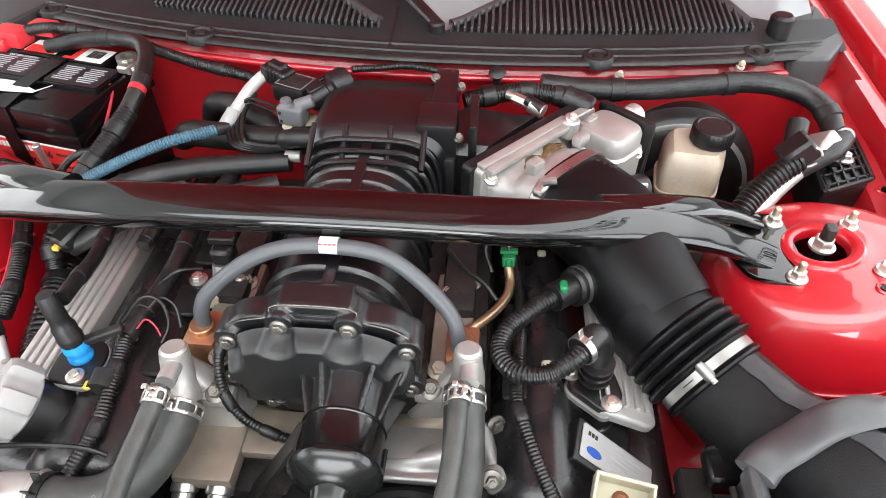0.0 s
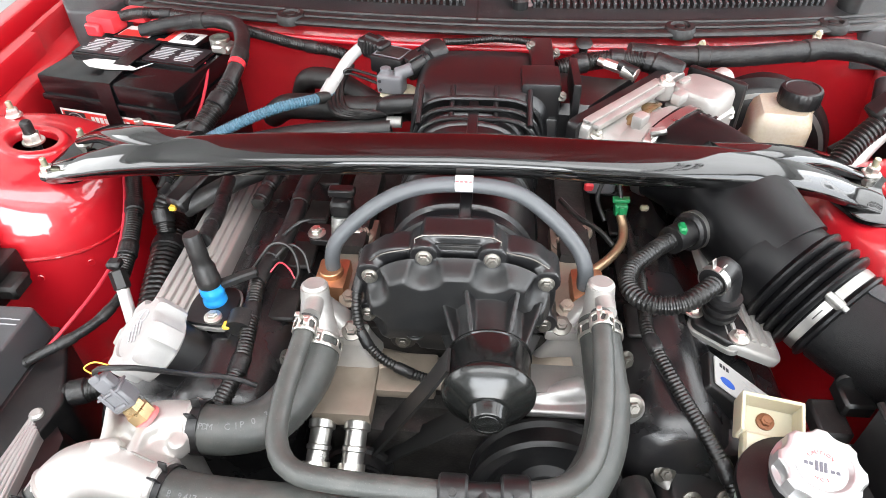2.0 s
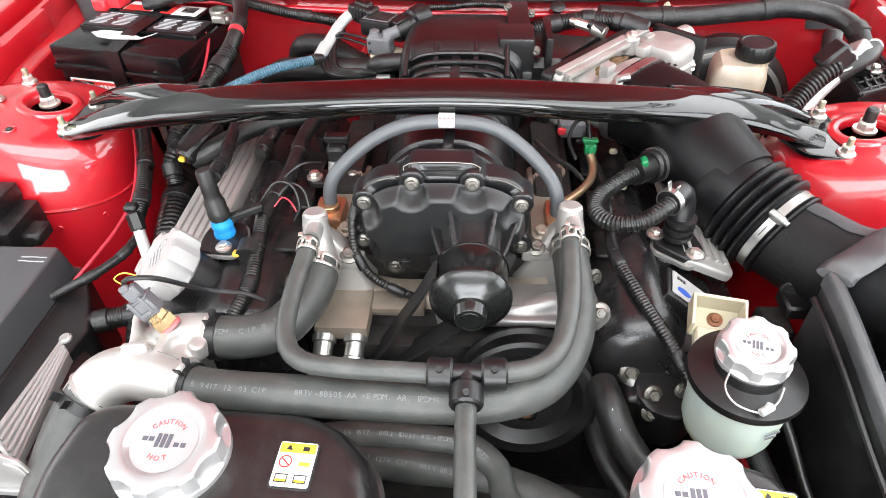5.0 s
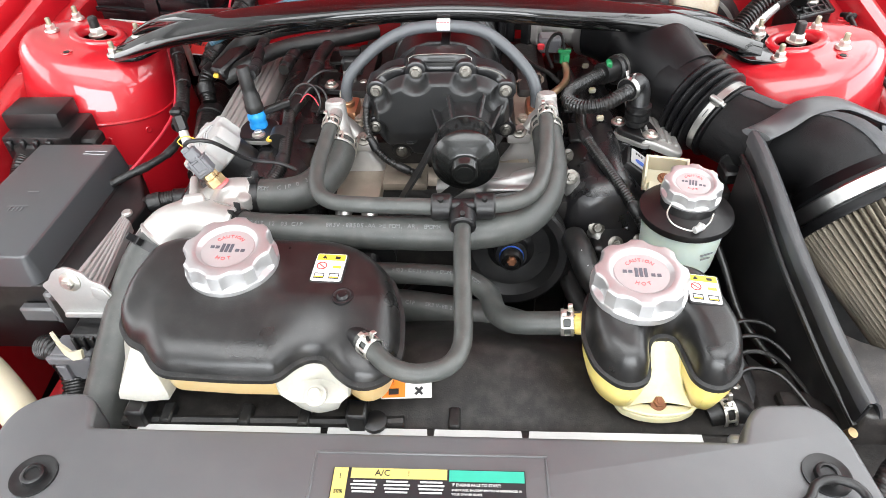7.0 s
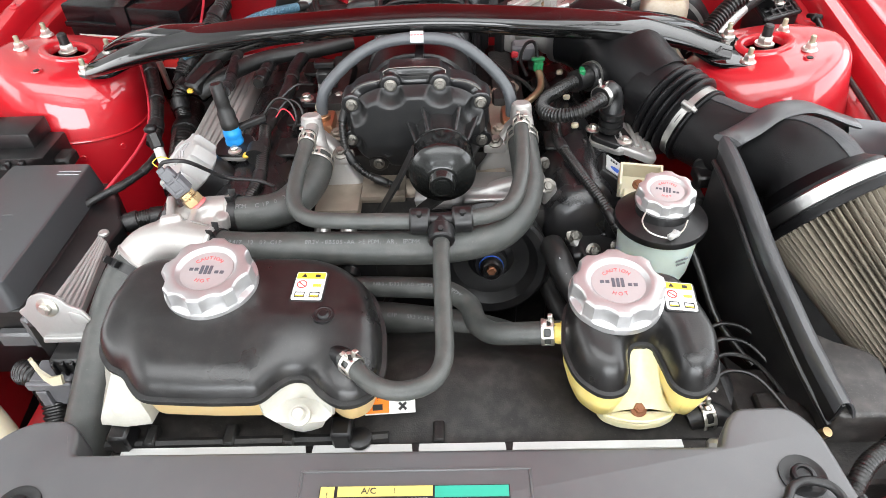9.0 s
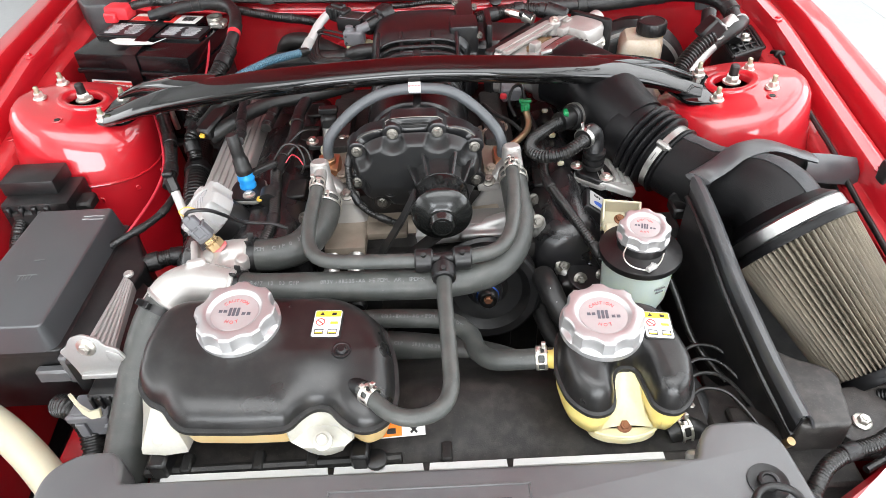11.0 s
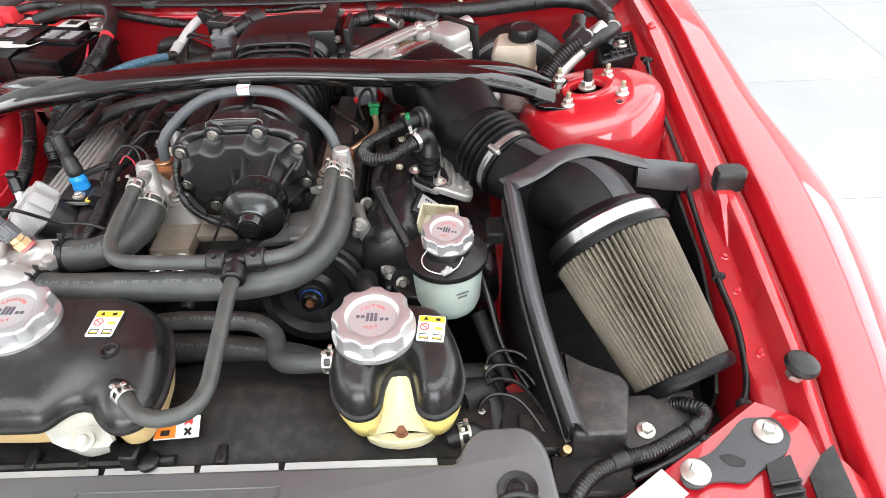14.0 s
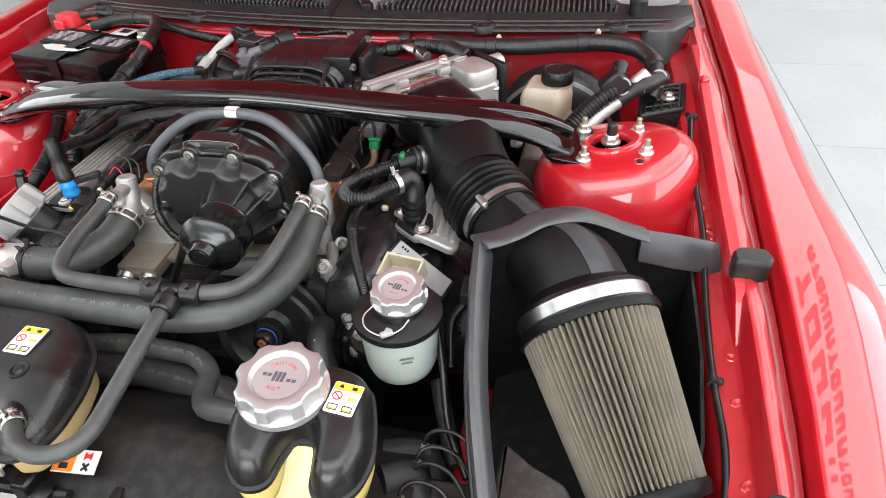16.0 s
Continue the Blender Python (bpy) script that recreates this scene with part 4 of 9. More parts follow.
    part("tab_bolt", lathe([(0.0105, 0.0), (0.0105, 0.003), (0.0065, 0.0035), (0.0065, 0.008), (0.005, 0.010), (0.001, 0.010)], 20, aim((-0.080, 0.027, 0.789), (0, -0.35, 1))), MILKY, t)
    part("plug", lathe([(0.011, -0.003), (0.011, 0.0015), (0.009, 0.002), (0.006, 0.0005), (0.004, 0.003), (0.001, 0.003)], 20, Matrix.Translation((-0.058, 0.098, 0.8515))), PLASTIC, t)
    part("outlet", rod((-0.046, 0.066, 0.832), (-0.026, 0.045, 0.844), 0.0105, 14), PLASTIC, t)
    billet_cap(t, (-0.1755, 0.139, 0.8525), (0.0, -0.05, 1), 1.0, turn=-3)
    caution_label(Matrix.Translation((-0.077, 0.135, 0.8548)) @ Euler((radians(3), 0, radians(-3))).to_matrix().to_4x4() @ Matrix.Diagonal((0.85, 0.85, 1, 1)))


big_tank()


def small_tank():
    t = thing("coolant_tank", "yellow coolant tank with a forked black top shell", "coolant tank", (0.24, 0.08, 0.745))
    P = [(0.182, 0.13), (0.175, 0.084), (0.183, 0.050), (0.205, 0.030), (0.2285, 0.036), (0.2325, 0.070), (0.240, 0.087), (0.262, 0.087), (0.2675, 0.062), (0.2715, 0.037), (0.290, 0.028), (0.312, 0.042), (0.320, 0.075), (0.312, 0.115), (0.300, 0.150), (0.27, 0.162), (0.205, 0.158)]
    Q = rounded([Vector(p) for p in P], 0.013, 4)

    def seam(y):
        return 0.808 + 0.10 * max(0, y - 0.03)

    def top(x, y, d):
        z1 = 0.852 - 0.013 * max(0, (0.10 - y) / 0.07) ** 1.3
        e = 1 - min(1.0, d / 0.019)
        return seam(y) + (z1 - seam(y)) * (1 - e ** 2.3) ** 0.46
    part("shell", dome(Q, top, 0.0025), TANK_BLACK, t, "forked black plastic shell", smooth=70)
    R0 = inset(Q, -0.003)
    part("seam", loft([[(p.x, p.y, seam(p.y) - 0.005) for p in R0], [(p.x, p.y, seam(p.y)) for p in R0], [(p.x, p.y, seam(p.y) + 0.002) for p in inset(Q, 0.001)]]), PLASTIC_DULL, t)
    LQ = inset(Q, 0.002)
    part("lower_half", loft([[(p.x, p.y, 0.757) for p in inset(LQ, 0.014)], [(p.x, p.y, 0.764) for p in inset(LQ, 0.005)], [(p.x, p.y, 0.786) for p in inset(LQ, -0.001)], [(p.x, p.y, seam(p.y) - 0.003) for p in LQ]]), COOLANT, t, "yellow coolant seen through plastic")
    n = 12
    rows = [(0.234, 0.266, 0.076, 0.013, 0.809), (0.231, 0.268, 0.066, 0.016, 0.790), (0.226, 0.272, 0.056, 0.014, 0.772), (0.218, 0.280, 0.048, 0.008, 0.760), (0.212, 0.287, 0.046, 0.004, 0.7565)]
    part("front_web", strip([[(x0 + (x1 - x0) * i / n, y + d * math.sin(math.pi * i / n), z) for i in range(n + 1)] for x0, x1, y, d, z in rows], 0.003), HAZY, t, "hazy front web")
    T = [(0.204, 0.066), (0.212, 0.044), (0.228, 0.036), (0.249, 0.033), (0.270, 0.036), (0.284, 0.044), (0.292, 0.066)]
    part("tab", prism(T, 0.746, 0.754, 0.006, 0.002), HAZY, t, "milky white tab")
    part("tab_rim", tube([(x, y + 0.002, 0.757) for x, y in T], 0.0020, 8, 0.004), HAZY, t)
    part("tab_bolt", hexbolt((0.249, 0.050, 0.757), (0, -0.5, 1), 0.0055, 1.5), RUST, t, "rusted bolt")
    part("inlet", rod((0.200, 0.116, 0.794), (0.172, 0.1265, 0.7875), 0.0122, 16), COOLANT, t)
    billet_cap(t, (0.225, 0.113, 0.8485), (0.0, -0.05, 1), 0.98, turn=-3)
    caution_label(Matrix.Translation((0.2865, 0.111, 0.8530)) @ Euler((radians(2), radians(4), radians(-5))).to_matrix().to_4x4() @ Matrix.Diagonal((0.82, 0.82, 1, 1)))


HAZY = mat("hazy_yellow_plastic", (0.76, 0.66, 0.34), 0.3, 0, 0.06, 260, 0.03, 30, 0.08, sss=0.3, second=(0.74, 0.70, 0.52))
small_tank()


def clamp_band(p, d, r, w=0.010, ears=True):
    """A band clamp round a hose at p, whose axis points along d."""
    m = aim(p, d)
    bm = lathe([(r + 0.0004, -w / 2), (r + 0.0018, -w / 2), (r + 0.0018, w / 2), (r + 0.0004, w / 2)], 28, m, ring=True)
    if ears:
        for s in (-1, 1):
            bm = join(bm, box((0, 0, 0), (0.010, 0.0016, w * 0.8), 0.0004, 1, m @ pose(0, 0, 0, 0, 0, 90 + s * 14) @ Matrix.Translation((r + 0.006, 0, 0))))
    return bm


def window_clamp(p, d, r, turn=90, w=0.014):
    """A spring clamp: two hoops joined by bars, with two pinch tabs turned turn degrees."""
    m = aim(p, d) @ pose(0, 0, 0, 0, 0, turn)
    q = w * 0.5
    hoops = [lathe([(r + 0.0004, z0), (r + 0.0020, z0), (r + 0.0020, z1), (r + 0.0004, z1)], 28, m, ring=True) for z0, z1 in ((-q, -q + w * 0.26), (q - w * 0.26, q))]
    bars = [box((0, 0, 0), (0.0016, 0.0032, w), 0.0004, 1, m @ pose(0, 0, 0, 0, 0, a) @ Matrix.Translation((r + 0.0014, 0, 0))) for a in (-22, 22, 70, 120, 180, 240, 290)]
    tabs = [join(box((0, 0, z), (0.008, 0.0016, w * 0.38), 0.0004, 1, m @ pose(0, 0, 0, 0, 0, a) @ Matrix.Translation((r + 0.005, 0, 0))), box((0.0036, 0.0018 * k, z), (0.0016, 0.0050, w * 0.38), 0.0004, 1, m @ pose(0, 0, 0, 0, 0, a) @ Matrix.Translation((r + 0.005, 0, 0)))) for a, z, k in ((-9, w * 0.22, -1), (9, -w * 0.22, 1))]
    return fused(join(*hoops, *bars, *tabs), 0.0008, 1)


def hose(name, pts, r, mat_, label, clamps=(), ribs=None, seg=16, cat="hose", step=0.008, radii=None):
    t = thing(name, label, cat, pts[0])
    part("sleeve", tube(pts, r, seg, step, ribs, radii=radii), mat_, t)
    for p, d, *dark in clamps:
        part("clamp", clamp_band(p, d, r) if dark else window_clamp(p, d, r), PLASTIC if dark else ZINC, t, "black spring clamp" if dark else "spring steel clamp")
    return t


def hose_print(line, r, text, size, start, mat_, parent, ang=35, pitch=0.62):
    """Characters laid along a hose, ang degrees up from the side that faces the front."""
    fr = frames(spline(line, 0.002))
    way, i, out = 0.0, 1, []
    want = start
    for ch in text:
        while i < len(fr) - 1 and way < want:
            way += (fr[i][0] - fr[i - 1][0]).length
            i += 1
        want += size * pitch
        if ch == " ":
            continue
        p, s, u, d = fr[i]
        a = radians(ang)
        n = Vector((0, -math.cos(a), math.sin(a)))
        n = (n - d * n.dot(d)).normalized()
        m = Matrix.Translation(p + n * (r + 0.0002)) @ Matrix((d, n.cross(d), n)).transposed().to_4x4()
        out.append(letters(ch, size, m, 0.0002))
    part("print", join(*out), mat_, parent, "faded grey print")


UP = [(-0.215, 0.2255, 0.836), (-0.17, 0.216, 0.837), (-0.10, 0.212, 0.838), (-0.02, 0.210, 0.838), (0.06, 0.210, 0.838), (0.115, 0.226, 0.838), (0.146, 0.262, 0.840), (0.160, 0.310, 0.846), (0.160, 0.362, 0.856), (0.158, 0.400, 0.866)]
h = hose("radiator_hose", UP, 0.0188, HOSE, "thick grey rubber radiator hose across the engine", [((-0.197, 0.2215, 0.8365), (1, -0.22, 0), True), ((0.159, 0.388, 0.862), (-0.05, 1, 0.25))])
hose_print(UP, 0.0188, "B 9417 12 03 CIP      8R3V-8B505-AA >EPDM, AR, EPDM<  8 31", 0.0068, 0.03, FAINT_INK, h, 62)
MID = [(-0.202, 0.280, 0.836), (-0.160, 0.279, 0.837), (-0.130, 0.292, 0.838), (-0.112, 0.325, 0.840), (-0.105, 0.352, 0.846), (-0.105, 0.372, 0.853)]
h = hose("radiator_hose", MID, 0.0215, HOSE, "short bent grey radiator hose at the housing", [((-0.190, 0.2798, 0.836), (1, 0, 0.03), True), ((-0.105, 0.366, 0.851), (0.05, 1, 0.3))])
hose_print(MID, 0.0215, "EPDM  CIP 0 35 85", 0.0075, 0.012, FAINT_INK, h, 62)
US = [(-0.106, 0.362, 0.893), (-0.109, 0.33, 0.886), (-0.112, 0.285, 0.878), (-0.108, 0.248, 0.872), (-0.090, 0.226, 0.870), (-0.05, 0.219, 0.870), (0.025, 0.216, 0.870)]
hose("bleed_hose", US, 0.0090, HOSE, "slim grey bleed hose to the tee", [((-0.107, 0.352, 0.891), (0, 1, 0.2))])
US2 = [(0.085, 0.218, 0.870), (0.115, 0.226, 0.870), (0.136, 0.246, 0.872), (0.148, 0.285, 0.878), (0.153, 0.33, 0.886), (0.155, 0.385, 0.892)]
hose("bleed_hose", US2, 0.0090, HOSE, "slim grey bleed hose to the tee", [((0.155, 0.374, 0.891), (0, 1, 0.1))])
ST = [(0.056, 0.200, 0.866), (0.056, 0.16, 0.862), (0.058, 0.09, 0.852), (0.058, 0.045, 0.845), (0.045, 0.022, 0.842), (0.018, 0.014, 0.842), (-0.006, 0.022, 0.843), (-0.026, 0.043, 0.844), (-0.034, 0.052, 0.843)]
hose("bleed_hose", ST, 0.0088, HOSE, "slim grey hose from the tee to the big tank", [((-0.026, 0.043, 0.844), (-0.7, 0.6, 0))])
tee = thing("hose_tee", "black plastic hose tee with ribbed collars", "hose tee", (0.055, 0.215, 0.86))
part("body", join(rod((0.02, 0.216, 0.870), (0.09, 0.218, 0.870), 0.0085, 16), rod((0.056, 0.217, 0.870), (0.056, 0.19, 0.866), 0.0085, 16)), PLASTIC, tee)
for a, b in (((0.022, 0.216, 0.870), (0.044, 0.216, 0.870)), ((0.068, 0.217, 0.870), (0.090, 0.218, 0.870)), ((0.056, 0.206, 0.868), (0.056, 0.186, 0.865))):
    part("collar", rod(a, b, 0.0145, 12, bevel=0.002), PLASTIC, tee)
    q = Vector(a).lerp(Vector(b), 0.5)
    part("peg", rod(q + Vector((0, -0.006, 0.012)), q + Vector((0, -0.008, 0.017)), 0.003, 10), PLASTIC_DULL, tee)
LA = [(-0.10, 0.215, 0.765), (-0.05, 0.222, 0.766), (0.01, 0.220, 0.766), (0.055, 0.214, 0.766), (0.084, 0.190, 0.766), (0.092, 0.160, 0.768), (0.108, 0.138, 0.775), (0.135, 0.130, 0.782), (0.180, 0.1255, 0.7885)]
h = hose("lower_hose", LA, 0.0125, HOSE, "grey S-bent coolant hose to the small tank", [((0.166, 0.1272, 0.7868), (1, -0.1, 0.1))])
hose_print(LA, 0.0125, "8 36 8557  8R33-8D031-AG >EPDM, CSM, EPDM<", 0.006, 0.03, FAINT_INK, h, 60)
LB = [(-0.16, 0.225, 0.70), (-0.06, 0.235, 0.70), (0.04, 0.222, 0.70), (0.12, 0.20, 0.70), (0.20, 0.165, 0.69)]
h = hose("lower_hose", LB, 0.0205, HOSE, "thick grey lower radiator hose low in the bay")
hose_print(LB, 0.0205, "C 8 31 9465 1274 CIP   5R3V-8B286", 0.007, 0.07, FAINT_INK, h, 60)
LD = [(-0.296, 0.224, 0.814), (-0.310, 0.200, 0.797), (-0.320, 0.160, 0.770), (-0.330, 0.105, 0.728), (-0.338, 0.045, 0.682), (-0.340, 0.02, 0.65)]
hose("radiator_hose", LD, 0.0265, HOSE, "thick grey radiator hose dropping behind the cover", [((-0.302, 0.214, 0.807), (-0.45, -0.75, -0.5), True)])


def thermostat_housing():
    t = thing("thermostat_housing", "bright cast aluminium thermostat housing", "housing", (-0.22, 0.26, 0.78))
    shape = join(
        tube([(-0.304, 0.216, 0.806), (-0.286, 0.232, 0.822), (-0.258, 0.236, 0.832), (-0.228, 0.229, 0.836), (-0.197, 0.221, 0.837)], 0.0235, 20, 0.006, radii=[0.026, 0.0275, 0.0265, 0.0245, 0.0225]),
        tube([(-0.256, 0.256, 0.822), (-0.232, 0.276, 0.834), (-0.190, 0.281, 0.836)], 0.024, 18, 0.006, radii=[0.022, 0.024, 0.0225]),
        box((-0.232, 0.253, 0.832), (0.054, 0.052, 0.034), 0.010, 3),
        rod((-0.224, 0.270, 0.825), (-0.230, 0.273, 0.858), 0.0155, 20, bevel=0.002),
        rod((-0.200, 0.256, 0.835), (-0.198, 0.256, 0.853), 0.008, 14),
        box((0, 0, 0), (0.010, 0.052, 0.020), 0.002, 1, Matrix.Translation((-0.258, 0.262, 0.850)) @ pose(0, 0, 0, 8, 0, 14)),
        box((0, 0, 0), (0.024, 0.010, 0.014), 0.002, 1, Matrix.Translation((-0.250, 0.243, 0.858)) @ pose(0, 0, 0, 0, 0, 12)),
        box((0, 0, 0), (0.010, 0.026, 0.012), 0.002, 1, Matrix.Translation((-0.228, 0.250, 0.855))),
        rod((-0.235, 0.28, 0.70), (-0.235, 0.275, 0.83), 0.028, 18))
    part("casting", fused(shape, 0.0022, 5), CAST, t)
    part("parting_seam", tube([(-0.283, 0.250, 0.838), (-0.268, 0.2475, 0.8545), (-0.240, 0.243, 0.8595), (-0.205, 0.232, 0.8585)], 0.0010, 6, 0.004), CAST_GREY, t)
    for p, d, r in (((-0.296, 0.224, 0.814), (-0.72, -0.62, -0.5), 0.0275), ((-0.201, 0.222, 0.837), (1, -0.25, 0), 0.0235), ((-0.196, 0.2808, 0.836), (1, 0.03, 0), 0.0235)):
        part("bead", lathe([(r - 0.001, -0.003), (r + 0.001, 0), (r - 0.001, 0.003)], 28, aim(p, d)), CAST, t)
    s = thing("temperature_sensor", "brass temperature sensor with a grey connector", "sensor", (-0.238, 0.277, 0.858))
    d = Vector((-0.52, 0.10, 0.82))
    p = Vector((-0.229, 0.2725, 0.856))
    part("sealant", lathe([(0.0125, 0), (0.0120, 0.003), (0.010, 0.004)], 20, aim(p, d)), PALE_RED_INK, s, "pink thread sealant")
    part("hexagon", lathe([(0.0105, 0.003), (0.0115, 0.004), (0.0115, 0.013), (0.0095, 0.014), (0.0095, 0.020), (0.0082, 0.021)], 6, aim(p, d)), YELLOW_ZINC, s, "brass hexagon")
    m = aim(p, d) @ pose(0, 0, 0, 0, 0, 25)
    part("connector", join(box((0, 0, 0.030), (0.017, 0.021, 0.020), 0.002, 1, m), box((0, 0.001, 0.047), (0.012, 0.015, 0.016), 0.002, 1, m), *[box((0.0088, y, 0.034), (0.0022, 0.0035, 0.020), 0.0006, 1, m) for y in (-0.006, 0.006)], box((0.0095, 0, 0.026), (0.004, 0.012, 0.004), 0.001, 1, m), box((0, 0, 0.040), (0.019, 0.023, 0.0025), 0.001, 1, m), box((0.004, 0, 0.056), (0.005, 0.009, 0.006), 0.001, 1, m)), GREY_PLASTIC, s, "grey plug")
    q = p + d.normalized() * 0.058
    part("wire", tube([q, q + Vector((0.006, 0.0, 0.008)), q + Vector((0.03, 0.006, 0.004)), (-0.205, 0.312, 0.868), (-0.17, 0.318, 0.858), (-0.15, 0.318, 0.848)], 0.0024, 8, 0.004), TAPE, s)
    part("yellow_wire", tube([q, q + Vector((-0.006, 0, 0.008)), q + Vector((0.004, 0.002, 0.014)), q + Vector((0.016, 0.003, 0.009))], 0.0007, 6, 0.003), YELLOW_BIT, s)


thermostat_housing()


def steering_reservoir():
    cx, cy = 0.305, 0.249
    t = thing("fluid_reservoir", "pale green fluid reservoir with a black lid", "fluid reservoir", (cx, cy, 0.75))
    m = Matrix.Translation((cx, cy, 0))
    part("cup", lathe([(0.030, 0.755), (0.038, 0.762), (0.042, 0.775), (0.0452, 0.825), (0.0460, 0.836)], 40, m), MINT, t, "milky pale green cup")
    part("lid", lathe([(0.046, 0.834), (0.0508, 0.835), (0.0518, 0.839), (0.0508, 0.843), (0.044, 0.846), (0.03, 0.850), (0.028, 0.858), (0.001, 0.858)], 48, m), PLASTIC, t, "black domed lid")
    part("level_marks", join(*[flat_bar(0, 0, w, 0.002, Matrix.Translation((cx + 0.018, cy - 0.0425, 0.806 + k * 0.006)) @ pose(0, 0, 0, 85, 0, 22)) for k, w in ((0, 0.012), (1, 0.016))]), FAINT_INK, t)
    billet_cap(t, (cx + 0.002, cy + 0.006, 0.858), (-0.02, -0.12, 1), 0.70, False, -6)
    l = thing("cap_lanyard", "white wire lanyard hanging from the reservoir cap", "lanyard", (cx, cy - 0.03, 0.85))
    part("loop", tube([(cx - 0.022, cy - 0.012, 0.860), (cx - 0.030, cy - 0.028, 0.857), (cx - 0.024, cy - 0.042, 0.853), (cx - 0.004, cy - 0.048, 0.850), (cx + 0.012, cy - 0.038, 0.851), (cx + 0.020, cy - 0.026, 0.856)], 0.0009, 8, 0.003), ZINC, l)
    part("tag", join(rod((cx - 0.006, cy - 0.050, 0.852), (cx + 0.006, cy - 0.043, 0.853), 0.0038, 10, bevel=0.001), rod((cx - 0.001, cy - 0.047, 0.852), (cx + 0.002, cy - 0.045, 0.858), 0.003, 8)), PORCELAIN, l)
    b = thing("reservoir_bracket", "cream plastic reservoir bracket with a rusty bolt", "bracket", (cx, cy + 0.06, 0.83))
    mm = Matrix.Translation((cx - 0.010, cy + 0.064, 0.848)) @ Euler((radians(18), 0, radians(-12))).to_matrix().to_4x4() @ Matrix.Diagonal((0.78, 0.85, 0.9, 1))
    part("plate", join(box((0, 0, -0.018), (0.064, 0.040, 0.004), 0.001, 1, mm), *[box((x, 0, -0.0045), (0.004, 0.040, 0.030), 0.001, 1, mm) for x in (-0.030, 0.030)], box((0, 0.018, -0.0045), (0.06, 0.004, 0.030), 0.001, 1, mm), box((0, -0.03, -0.012), (0.05, 0.03, 0.02), 0.003, 1, mm)), CREAM, b)
    part("bolt", hexbolt(mm @ Vector((0, 0.002, -0.0155)), mm.to_3x3() @ Vector((0, 0, 1)), 0.0050, 1.5), RUST, b, "rusty bolt")


steering_reservoir()


# ---- the engine ----
def arch_ring(y, cx, hw, zt, zb, n=40, k=2.6):
    """An arched cross-section in the plane of that y: round on top, flat below."""
    out = []
    h = zt - zb
    for i in range(n):
        a = math.pi * i / (n - 1)
        c, s = math.cos(a), math.sin(a)
        out.append((cx + hw * math.copysign(abs(c) ** (2 / k), c), y, zb + h * abs(s) ** (2 / k)))
    return out


